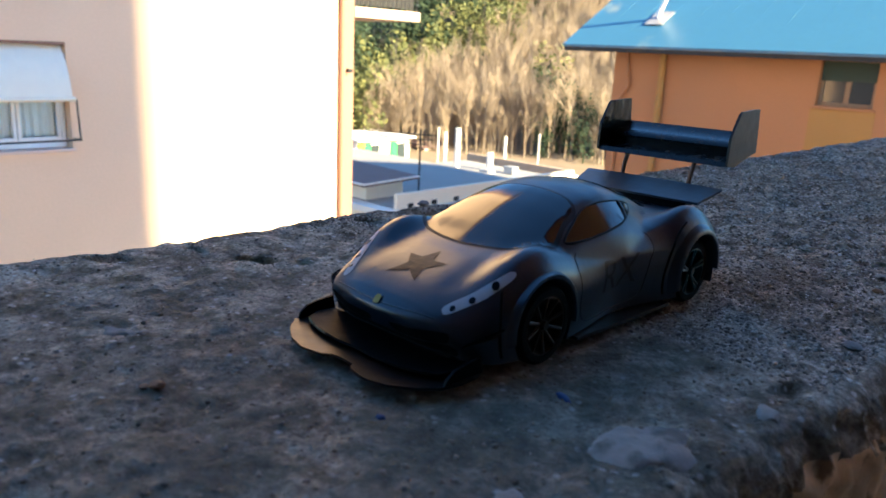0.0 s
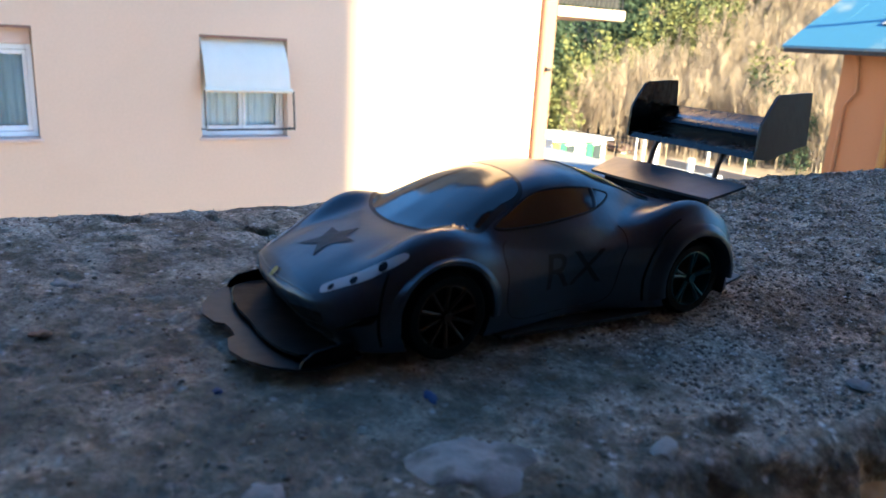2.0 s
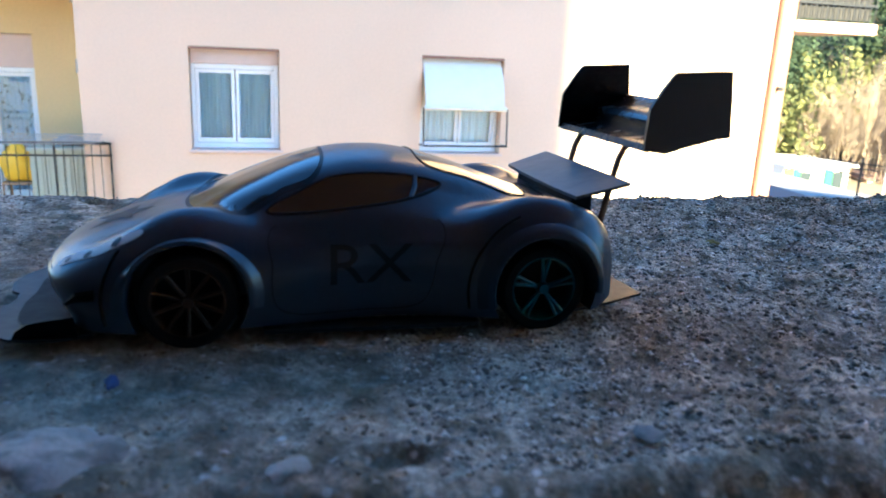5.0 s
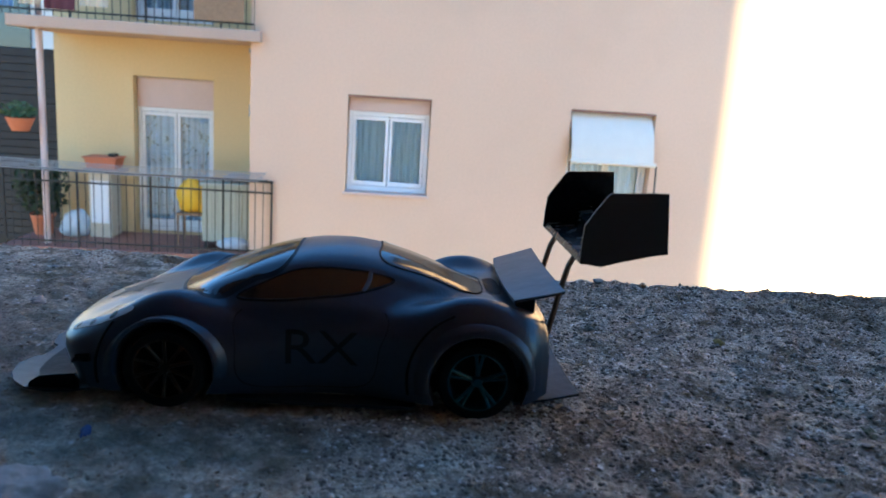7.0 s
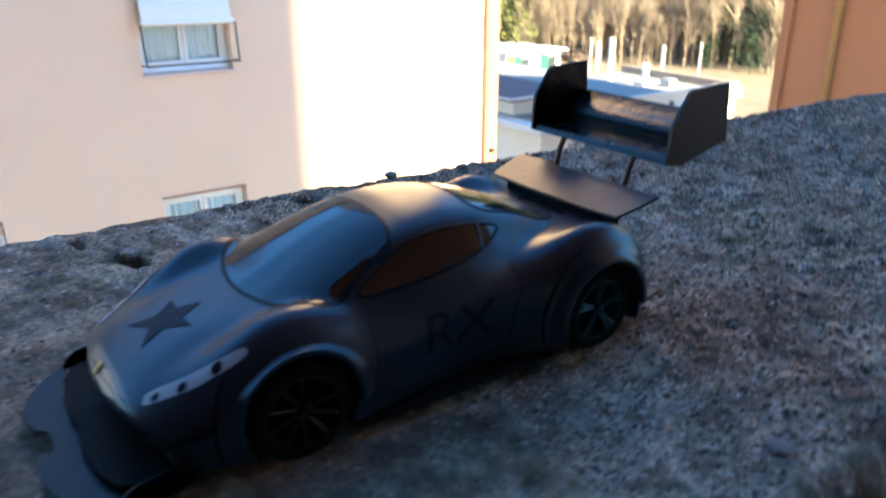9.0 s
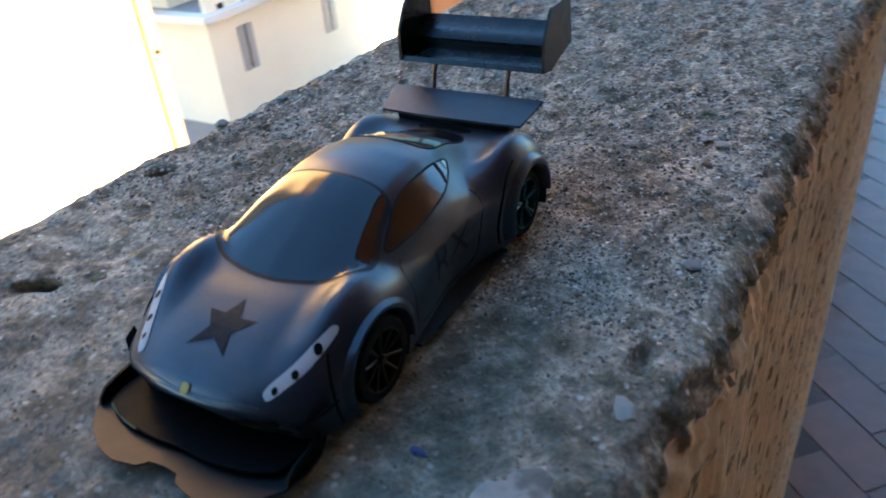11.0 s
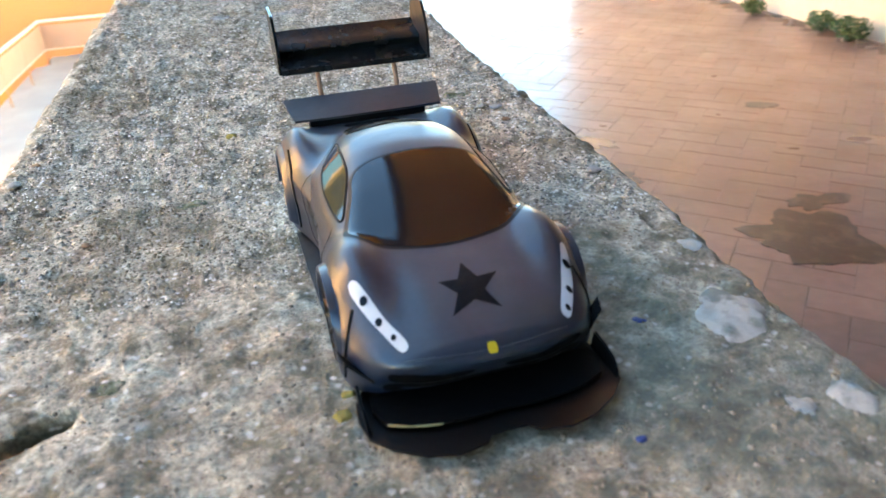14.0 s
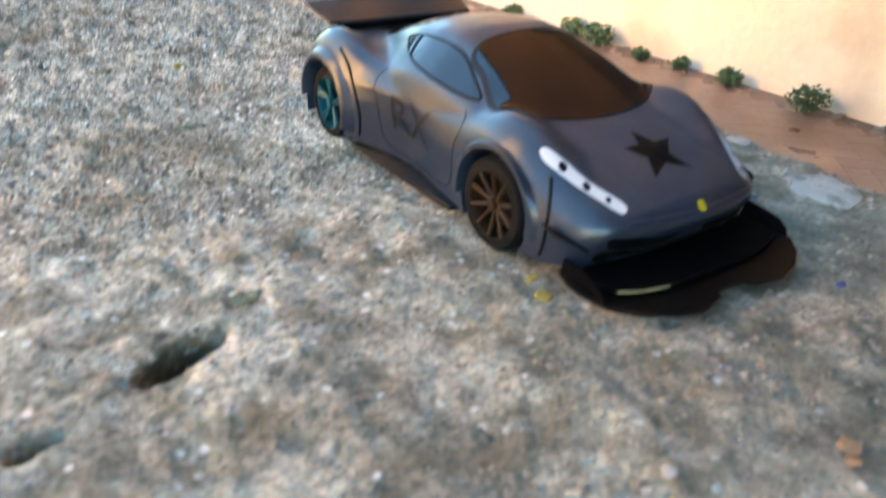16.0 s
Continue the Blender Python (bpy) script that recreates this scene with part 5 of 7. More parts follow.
def house_window(parent, y0, y1, z0, z1, x, shut=0.16, cloth="curtain", tall=False, drape=True):
    """A two-leaf window in an opening of a wall that faces +x, with shutter box, sill and curtain."""
    w = part("window" if not tall else "balcony_door", box((x - 0.24, y0 + 0.012, z1 - shut), (x - 0.12, y1 - 0.012, z1 - 0.006), 0.01), M["shutter"], parent, "white two-leaf window under a pinkish shutter box")
    zt = z1 - shut
    fr = bmesh.new()
    for a, b in (((y0 + 0.01, z0 + 0.01), (y0 + 0.06, zt)), ((y1 - 0.06, z0 + 0.01), (y1 - 0.01, zt)), ((y0 + 0.06, z0 + 0.01), (y1 - 0.06, z0 + 0.07)), ((y0 + 0.06, zt - 0.06), (y1 - 0.06, zt - 0.002))):
        add_box(fr, (x - 0.25, a[0], a[1]), (x - 0.15, b[0], b[1]), 0.006)
    part("window_frame", fr, M["white_frame"], w, "white frame")
    mid = (y0 + y1) / 2
    for a, b in ((y0 + 0.064, mid - 0.006), (mid + 0.006, y1 - 0.064)):
        lf = bmesh.new()
        zz0, zz1 = z0 + 0.075, zt - 0.065
        t = 0.04
        bot = 0.10 if tall else 0.06
        for p, q in (((a, zz0), (a + t, zz1)), ((b - t, zz0), (b, zz1)), ((a + t, zz0), (b - t, zz0 + bot)), ((a + t, zz1 - 0.05), (b - t, zz1))):
            add_box(lf, (x - 0.22, p[0], p[1]), (x - 0.165, q[0], q[1]), 0.006)
        part("leaf_frame", lf, M["white_frame"], w)
        pn = part("pane", box((x - 0.197, a + t, zz0 + bot), (x - 0.191, b - t, zz1 - 0.05)), M["glass"], w)
        pn.visible_shadow = False
        if drape:
            part("curtain", curtain(a + 0.02, b - 0.02, zz0 + bot, zz1, x - 0.245, 5, 0.016), M[cloth], w, "hanging curtain")
    part("window_back", box((x - 0.62, y0 - 0.1, z0 - 0.1), (x - 0.56, y1 + 0.1, z1 + 0.1)), M["dark_screen"], w)
    if not tall:
        part("window_sill", box((x - 0.14, y0 - 0.03, z0 - 0.03), (x + 0.03, y1 + 0.03, z0 + 0.006), 0.006), M["shutter"], w, "pale stone sill")
        # thin strip along the reveal's top, in the darkened pink
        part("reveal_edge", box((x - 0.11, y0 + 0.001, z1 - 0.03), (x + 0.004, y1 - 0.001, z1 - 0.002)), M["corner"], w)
    return w


for i, (a, b, c, d) in enumerate(WINDOWS):
    house_window(house, a, b, c, d, FX, 0.20 if i != 2 else 0.05)
house_window(house, *DOOR, -10.6, 0.42, "lace", True)
house_window(house, -3.78, -2.68, 0.75, 2.95, -10.6, 0.3, "lace", True)

part("drying_bar", tube([(FX + 0.09, 1.0, -4.06), (FX + 0.09, 3.5, -4.06)], 0.03, 8), M["iron"], house, "dark bar under a window", smooth=60)

# the projecting shutter of one window, pushed out on arms
sh_top, sh_bot = Vector((FX - 0.10, 0, -0.09)), Vector((FX + 0.17, 0, -0.70))
sw = part("projecting_shutter", tube([(sh_bot.x, 2.14, sh_bot.z), (sh_bot.x, 3.25, sh_bot.z)], 0.03, 8), M["white_shutter"], house, "white slatted shutter pushed outwards", smooth=60)
rows = 14
for k in range(rows):
    u0, u1 = k / rows, (k + 0.985) / rows
    bulge = lambda u: Vector((0.05 * math.sin(math.pi * u), 0, 0))
    p, q = sh_top.lerp(sh_bot, u0) + bulge(u0), sh_top.lerp(sh_bot, u1) + bulge(u1)
    sl = bmesh.new()
    add_prism(sl, [(p.x, 2.15, p.z), (p.x, 3.22, p.z), (q.x, 3.22, q.z), (q.x, 2.15, q.z)], (0.012, 0, 0.004))
    part("slat", sl, M["white_shutter"], sw)
for y in (2.13, 3.26):
    part("shutter_arm", tube([(sh_bot.x, y, sh_bot.z), (FX + 0.22, y, -1.17), (FX - 0.05, y, -1.2)], 0.012, 6), M["iron"], sw)
part("shutter_rail", tube([(FX + 0.14, 2.15, -1.19), (FX + 0.14, 3.3, -1.19)], 0.012, 6), M["iron"], sw)

# thin pipe under the low window
part("wall_pipe", tube([(FX + 0.04, 3.30, -4.02), (FX + 0.04, 1.2, -4.02), (FX + 0.04, -1.6, -4.02)], 0.025, 8), M["iron"], house, smooth=60)
part("wall_box", box((FX - 0.3, LOG_Y1 - 0.06, -0.42), (FX - 0.2, LOG_Y1 - 0.004, -0.26), 0.01), M["grey_metal"], house)
part("wall_lamp", box((-9.9, LOG_Y1 - 0.09, 0.38), (-9.8, LOG_Y1 - 0.003, 0.44), 0.01), M["grey_metal"], house)


def railing(parent, y0, y1, x, z0, z1, name, gap=0.1, end_x=None):
    """Iron railing along y: top and middle rail, thin bars."""
    rb = bmesh.new()
    add_box(rb, (x - 0.02, y0, z1 - 0.03), (x + 0.02, y1, z1), 0.004)
    r = part(name, rb, M["iron"], parent, "dark iron railing")
    for z in (z1 - 0.17, z0 + 0.06):
        part("rail", box((x - 0.012, y0, z), (x + 0.012, y1, z + 0.02)), M["iron"], r)
    n = int((y1 - y0) / gap)
    bar = None
    for k in range(n + 1):
        y = y0 + (y1 - y0) * k / n
        wide = 0.011 if k % 9 == 0 else 0.0042
        part("bar", box((x - wide, y - wide, z0), (x + wide, y + wide, z1 - 0.03)), M["iron"], r)
    if end_x is not None:
        for z in (z1 - 0.03, z1 - 0.17):
            part("rail", box((end_x, y1 - 0.015, z), (x, y1 + 0.015, z + 0.02)), M["iron"], r)
        for k in range(6):
            xx = end_x + (x - end_x) * k / 6
            part("bar", box((xx - 0.006, y1 - 0.006, z0), (xx + 0.006, y1 + 0.006, z1 - 0.03)), M["iron"], r)
    return r


railing(house, LOG_Y0, -1.66, FX + 0.06, -2.2, -1.2, "lower_railing", end_x=FX + 0.005)
rack = thing("drying_rack", (FX + 0.3, -3.4, -1.2), "thin pale clothes lines stretched along the balcony railing", "drying rack")
for k in range(5):
    part("line", tube([(FX + 0.12 + 0.09 * k, LOG_Y0 - 0.1, -1.09 - 0.015 * k), (FX + 0.12 + 0.09 * k, -3.4, -1.115 - 0.015 * k), (FX + 0.12 + 0.09 * k, -1.72, -1.10 - 0.015 * k)], 0.006, 5), M["grey_metal"], rack)
for y in (LOG_Y0 - 0.1, -1.72):
    part("arm", tube([(FX + 0.06, y, -1.2), (FX + 0.52, y, -1.16)], 0.011, 6), M["iron"], rack)
railing(house, LOG_Y0, -1.9, FX + 0.06, 0.64, 1.64, "upper_railing")
part("railing_screen", box((FX + 0.085, -2.62, 0.72), (FX + 0.095, -2.02, 1.6)), M["wood"], house, "brown cane screen on the upper railing")
part("balcony_post", tube([(-9.62, -4.56, 3.75), (-9.62, -4.56, -9.0)], 0.04, 10), M["shutter"], house, "pale round post", smooth=60)
# dark neighbour beyond the loggia
dark = thing("garden_screen", (-12.2, -6.4, -9.0), "dark slatted screen beside the balcony", "fence")
part("backing", box((-11.96, -9.5, -9.0), (-11.91, LOG_Y0 + 0.2, 0.3)), M["dark_screen"], dark)
for k in range(26):
    part("slat", box((-11.9, -9.5, -2.7 + 0.115 * k), (-11.85, LOG_Y0 + 0.2, -2.7 + 0.115 * k + 0.105), 0.004), M["dark_screen"], dark)
for y in (-9.3, -7.3, LOG_Y0):
    part("post", box((-11.98, y, -9.0), (-11.905, y + 0.08, 0.36)), M["dark_screen"], dark)
far_house = thing("distant_house", (-22, -12, -9.0), "sunlit pale house in the distance", "building")
part("wall", box((-26, -17, -9), (-20, -8.2, 4.0)), M["white_wall"], far_house)
part("roof", prism([(-19.6, -17.4, 4.0), (-26.4, -17.4, 4.0), (-23, -17.4, 5.8)], (0, 9.6, 0)), M["roof_tile"], far_house)
for y in (-10.6, -13.2):
    part("window", box((-20.0, y, 0.4), (-19.93, y + 1.0, 1.9)), M["dark_glass"], far_house)

# projecting side balcony with its railing
sb = part("side_balcony", box((-10.9, 7.63, 0.50), (FX - 0.02, 9.05, 0.66), 0.015), M["slab"], house, "pale balcony slab")
for z in (1.55, 0.9):
    part("rail", box((FX - 0.08, 7.65, z), (FX - 0.05, 9.02, z + 0.03)), M["iron"], sb)
for k in range(15):
    y = 7.68 + 1.32 * k / 14
    part("bar", box((FX - 0.07, y - 0.008, 0.66), (FX - 0.055, y + 0.008, 1.55)), M["iron"], sb)
part("screen", box((FX - 0.13, 7.7, 0.70), (FX - 0.12, 8.98, 1.5)), M["dark_screen"], sb, "dark canvas screen")

# ---- things on the balconies ----
BF = -2.2
cab = thing("balcony_cabinet", (-10.25, -4.05, BF), "small white cabinet with a pale top standing on the balcony", "cabinet")
part("body", box((-10.45, -4.22, BF), (-10.1, -3.92, -1.32), 0.01), M["cloth_cream"], cab)
part("door", box((-10.098, -4.19, BF + 0.2), (-10.08, -3.95, -1.42), 0.006), M["white_frame"], cab)
part("top", box((-10.5, -4.3, -1.318), (-10.05, -3.82, -1.27), 0.008), M["slab"], cab)
pb = bmesh.new()
add_prism(pb, [(-10.4, -4.24, -1.266), (-10.12, -4.24, -1.266), (-10.12, -3.88, -1.266), (-10.4, -3.88, -1.266)], (0, 0, 0.15))
for v in pb.verts:
    if v.co.z > -1.2:
        v.co.y += 0.03 if v.co.y > -4.06 else -0.03
        v.co.x += 0.02 if v.co.x > -10.26 else -0.02
planter = thing("flower_box", (-10.26, -4.06, -1.266), "terracotta coloured plastic flower box on a cabinet", "planter")
part("trough", pb, M["terracotta"], planter)
part("rim", box((-10.44, -4.29, -1.125), (-10.08, -3.83, -1.10), 0.008), M["terracotta"], planter)
part("soil_clump", box((-10.36, -4.0, -1.1), (-10.2, -3.9, -1.06), 0.02), M["dark_screen"], planter)


def crumpled(centre, size, seed, mat, name, label, category):
    rng = np.random.default_rng(seed)
    bm = bmesh.new()
    bmesh.ops.create_icosphere(bm, subdivisions=3, radius=1.0)
    for v in bm.verts:
        n = noise.noise(v.co * 1.7 + Vector((seed, 0, 0))) * 0.35 + noise.noise(v.co * 4 + Vector((0, seed, 0))) * 0.12
        p = v.co * (1 + n)
        p.z = max(p.z, -0.75)
        v.co = Vector(centre) + Vector((p.x * size[0], p.y * size[1], (p.z + 0.75) * size[2]))
    return solo(name, bm, mat, label, category, smooth=60)


crumpled((-10.1, -4.40, BF), (0.13, 0.19, 0.21), 5, M["cloth_white"], "plastic_bag", "white plastic bag slumped on the balcony floor", "bag")
crumpled((-9.75, -2.2, BF), (0.12, 0.2, 0.1), 8, M["cloth_white"], "rag", "pale crumpled rag on the balcony floor", "cloth")
chair = thing("folding_chair", (-10.0, -2.78, BF), "wooden folding chair with a yellow bag on it", "chair")
part("seat", box((-10.2, -2.98, -1.79), (-9.85, -2.58, -1.755), 0.008), M["wood"], chair)
part("backrest", box((-10.22, -2.98, -1.5), (-10.19, -2.58, -1.35), 0.008), M["wood"], chair)
for x, y in ((-10.19, -2.97), (-9.88, -2.97), (-10.19, -2.61), (-9.88, -2.61)):
    part("leg", tube([(x, y, BF), (x, y, -1.79 if x > -10 else -1.35)], 0.014, 6), M["wood"], chair)
crumpled((-10.0, -2.79, -1.755), (0.11, 0.20, 0.26), 11, M["yellow_thing"], "yellow_bag", "bright yellow bag on a wooden chair", "bag")
unit = thing("storage_unit", (-9.95, -2.22, BF), "sage green ribbed storage unit on the balcony", "cabinet")
part("body", box((-10.2, -2.62, BF + 0.1), (-9.75, -1.98, -1.36), 0.012), M["sage"], unit)
part("lid", box((-10.23, -2.65, -1.358), (-9.72, -1.96, -1.31), 0.012), M["sage"], unit)
for k in range(8):
    part("rib", box((-9.752, -2.60 + 0.078 * k, BF + 0.14), (-9.735, -2.56 + 0.078 * k, -1.4), 0.006), M["sage"], unit)
for x, y in ((-10.15, -2.58), (-9.8, -2.58), (-10.15, -2.03), (-9.8, -2.03)):
    part("leg", box((x - 0.02, y - 0.02, BF), (x + 0.02, y + 0.02, BF + 0.1)), M["iron"], unit)
crumpled((-9.98, -2.2, -1.31), (0.14, 0.2, 0.07), 14, M["grey_metal"], "clutter", "grey folded cloth and pegs on the unit", "cloth")
hang = thing("hanging_planter", (-9.5, -4.78, -0.72), "terracotta pot with trailing green plant hung from a post", "planter")
hb2 = bmesh.new()
add_lathe(hb2, [(0.10, -0.76), (0.155, -0.63), (0.165, -0.61), (0.165, -0.595), (0.14, -0.61), (0.085, -0.74)], (-9.5, -4.78, 0), "z", 20)
part("pot", hb2, M["terracotta"], hang, smooth=50)


def leaf_clump(centre, radius, count, size, seed, flat=0.7):
    """Many small bent leaves round a centre."""
    rng = np.random.default_rng(seed)
    bm = bmesh.new()
    for _ in range(count):
        d = rng.normal(size=3)
        d /= np.linalg.norm(d)
        p = Vector(centre) + Vector(d * rng.uniform(0.35, 1.0) * radius * np.array((1, 1, flat)))
        q = Euler(rng.uniform(0, 6.28, 3)).to_matrix()
        s = size * rng.uniform(0.6, 1.3)
        pts = [Vector((0, -s, 0)), Vector((0.5 * s, 0, 0.15 * s)), Vector((0, s, 0)), Vector((-0.5 * s, 0, 0.15 * s))]
        bm.faces.new([bm.verts.new(p + q @ v) for v in pts])
    return bm


part("foliage", leaf_clump((-9.5, -4.80, -0.52), 0.23, 260, 0.035, 3, 0.55), M["weed"], hang)
shrub = thing("potted_shrub", (-10.15, -4.86, BF), "dark leafy shrub in a pot at the end of the balcony", "plant")
sp = bmesh.new()
add_lathe(sp, [(0.11, BF), (0.15, BF + 0.24), (0.165, BF + 0.25), (0.165, BF + 0.28), (0.14, BF + 0.27), (0.10, BF + 0.03)], (-10.15, -4.86, 0), "z", 20)
part("pot", sp, M["terracotta"], shrub, smooth=50)
stalks = bmesh.new()
for j in range(6):
    add_tube(stalks, [(-10.15, -4.86, BF + 0.2), (-10.15 + 0.12 * math.cos(j), -4.86 + 0.14 * math.sin(j), BF + 0.55), (-10.15 + 0.2 * math.cos(j), -4.86 + 0.24 * math.sin(j), BF + 0.85)], 0.012, 5, 0.005)
part("stems", stalks, M["wood"], shrub)
part("foliage", leaf_clump((-10.15, -4.86, BF + 0.62), 0.36, 620, 0.05, 77, 1.15), M["evergreen"], shrub)
for k, (y0, y1, zl, mt) in enumerate(((-4.95, -4.72, 0.72, "cloth_blue"), (-4.66, -4.42, 0.76, "cloth_cream"), (-4.36, -4.0, 0.72, "cloth_red"), (-3.95, -3.62, 0.78, "cloth_cream"))):
    solo("laundry", curtain(y0, y1, zl, 1.62, FX + 0.16 - 0.02 * (k % 2), 3, 0.02), M[mt], "washing hung over the balcony railing, " + {"cloth_blue": "blue cloth", "cloth_cream": "cream cloth", "cloth_red": "dark red cloth"}[mt], "laundry", "washing on the railing")

# ---- the orange house with the blue roof ----
OY = 17.3
solo("yard", box((-34.0, 12.0, -9.2), (-11.0, 34.0, -8.7)), M["flat_roof"], "pale sunlit concrete yard beside the orange house", "pavement", kind="structure")
ohouse = thing("orange_house", (-4.5, 21.0, -9.0), "orange plastered house with a blue sheet roof", "building")
OWIN = [(-5.67, -4.53, -0.74, 0.22), (-5.67, -4.53, -3.52, -2.1), (-1.9, -0.8, -3.52, -2.1)]
ob_ = bmesh.new()
wall_cells(ob_, "y", OY, 0.35, -10.76, 1.6, -9.0, 0.3, OWIN)
part("wall", ob_, M["orange"], ohouse, "orange plaster wall")
part("side_wall", box((-10.76, OY + 0.351, -9.0), (-10.41, 25.5, 0.3)), M["orange"], ohouse)
part("back_wall", box((-10.4, 25.2, -9.0), (1.6, 25.5, 0.3)), M["orange"], ohouse)
EAVE_Y, EAVE_Z, SLOPE = 16.72, 0.37, 0.587
ridge_y = 21.6
rz = EAVE_Z + (ridge_y - EAVE_Y) * SLOPE
roofp = prism([(-12.05, EAVE_Y, EAVE_Z), (-12.05, ridge_y, rz), (-12.05, 2 * ridge_y - EAVE_Y, EAVE_Z), (-12.05, 2 * ridge_y - EAVE_Y, EAVE_Z - 0.12), (-12.05, ridge_y, rz - 0.14), (-12.05, EAVE_Y, EAVE_Z - 0.06)], (14.2, 0, 0))
rf = part("roof", roofp, M["blue_roof"], ohouse, "light blue sheet roof, slightly weathered")
for k in range(19):
    x = -11.95 + 0.75 * k
    part("roof_seam", tube([(x, EAVE_Y + 0.02, EAVE_Z + 0.004), (x, ridge_y, rz + 0.004)], 0.008, 5), M["blue_roof"], rf)
part("eave_board", box((-12.0, EAVE_Y + 0.02, EAVE_Z - 0.16), (2.1, EAVE_Y + 0.06, EAVE_Z - 0.062)), M["dark_screen"], ohouse)
part("downpipe", tube([(-9.35, OY - 0.08, 0.25), (-9.35, OY - 0.08, -9.0)], 0.085, 10), M["ochre"], ohouse, "pale orange downpipe", smooth=60)
part("downpipe", tube([(-10.42, OY - 0.06, 0.25), (-10.25, OY - 0.06, -0.6), (-10.5, OY - 0.06, -0.95), (-10.5, OY - 0.06, -9.0)], 0.045, 8), M["orange"], ohouse, smooth=60)
for i, (a, b, c, d) in enumerate(OWIN):
    top = d - (0.42 if i == 0 else 0.3)
    w = part("window", box((a + 0.01, OY + 0.12, d - 0.42 if i == 0 else d - 0.3), (b - 0.01, OY + 0.2, d - 0.01)), M["dark_green"] if i == 0 else M["sage_roller"], ohouse, "brown window under a dark green shutter" if i == 0 else "pale grey curtained window under a green roller")
    fm = M["wood"] if i == 0 else M["dull_frame"]
    fb = bmesh.new()
    for p, q in (((a + 0.01, c + 0.01), (a + 0.08, top)), ((b - 0.08, c + 0.01), (b - 0.01, top)), ((a + 0.08, c + 0.01), (b - 0.08, c + 0.09)), (((a + b) / 2 - 0.05, c + 0.09), ((a + b) / 2 + 0.05, top))):
        add_box(fb, (p[0], OY + 0.13, p[1]), (q[0], OY + 0.19, q[1]), 0.005)
    part("window_frame", fb, fm, w)
    part("pane", box((a + 0.08, OY + 0.165, c + 0.09), (b - 0.08, OY + 0.172, top)), M["dark_glass"] if i == 0 else M["dull_curtain"], w)
    part("window_sill", box((a - 0.06, OY - 0.06, c - 0.05), (b + 0.06, OY + 0.14, c + 0.005), 0.008), M["orange"] if i == 0 else M["dull_frame"], w)
for z0, z1 in ((-2.0, -0.80), (-6.0, -3.58)):
    part("spandrel", box((-5.75, OY - 0.012, z0), (-4.45, OY + 0.05, z1)), M["ochre"], ohouse, "ochre panel under a window")
vent = thing("roof_vent", (-9.95, 17.95, 1.02), "white vent pipe with a flashing plate on the blue roof", "vent")
part("flashing", prism([(-10.2, 17.62, EAVE_Z + 0.9 * SLOPE + 0.02), (-9.72, 17.62, EAVE_Z + 0.9 * SLOPE + 0.02), (-9.72, 18.2, EAVE_Z + 1.48 * SLOPE + 0.02), (-10.2, 18.2, EAVE_Z + 1.48 * SLOPE + 0.02)], (0, -0.01, 0.02)), M["grey_metal"], vent)
part("pipe", tube([(-9.98, 17.9, 1.02), (-9.98, 17.9, 1.25), (-9.85, 17.9, 1.5), (-9.75, 17.9, 2.0)], 0.06, 10), M["white_frame"], vent, smooth=60)

# walkway with white railing in front of it
walkw = thing("walkway", (-3.6, 13.0, -9.0), "grey raised walkway with a pale railing beside the orange house", "walkway")
part("deck", box((-3.5, 9.8, -3.75), (0.0, 17.28, -3.6)), M["deck"], walkw)
part("deck_wall", box((-3.5, 9.8, -9.0), (-3.3, 17.28, -3.76)), M["orange"], walkw)
def pale_rail(pts):
    r = part("handrail", tube([(x, y, -2.75) for x, y in pts], 0.035, 8), M["rail_bar"], walkw, "pale painted handrail", smooth=60)
    for (x0, y0), (x1, y1) in zip(pts, pts[1:]):
        n = max(1, int(math.hypot(x1 - x0, y1 - y0) / 1.3))
        for k in range(n + 1):
            x, y = x0 + (x1 - x0) * k / n, y0 + (y1 - y0) * k / n
            part("baluster", tube([(x, y, -3.7), (x, y, -2.76)], 0.02, 6), M["wood"], r)
        away = Vector((y1 - y0, x0 - x1, 0)).normalized() * 0.015
        infill = bmesh.new()
        add_prism(infill, [(x0, y0, -3.28), (x1, y1, -3.28), (x1, y1, -2.83), (x0, y0, -2.83)], away)
        part("infill", infill, M["rail_mesh"], r, "pinkish rail panel")
        part("lower_bar", tube([(x0, y0, -3.3), (x1, y1, -3.3)], 0.018, 6), M["rail_bar"], r)
    return r
pale_rail([(-4.68, 9.9), (-3.88, 11.2), (-3.45, 16.6), (-1.6, 16.6)])
part("landing", prism([(-4.8, 9.75, -3.75), (-3.5, 9.75, -3.75), (-3.5, 16.8, -3.75), (-3.75, 16.7, -3.75), (-4.05, 11.2, -3.75)], (0, 0, 0.1)), M["deck"], walkw)

# ---- low town under the hill ----
bh = thing("terrace_house", (-22, 20, -9.0), "pale yellow house with roof terrace and grey shutters", "building")
bwin = [(17.2, 17.86, -7.25, -5.8), (21.6, 22.26, -7.25, -5.8)]
bw = bmesh.new()
wall_cells(bw, "x", -18.0, 0.3, 16.0, 26.0, -9.0, -5.3, bwin)
part("wall", bw, M["pale_wall"], bh, "sunlit pale yellow wall")
part("side_wall", box((-30, 16.0, -9.0), (-18.001, 16.3, -5.3)), M["pale_wall"], bh)
part("terrace_slab", box((-30.3, 15.6, -5.3), (-17.3, 24.6, -5.08), 0.02), M["white_wall"], bh, "white terrace cornice")
part("terrace_floor", box((-30.0, 16.1, -5.076), (-17.76, 24.5, -5.05)), M["flat_roof"], bh, "blue-grey terrace floor")
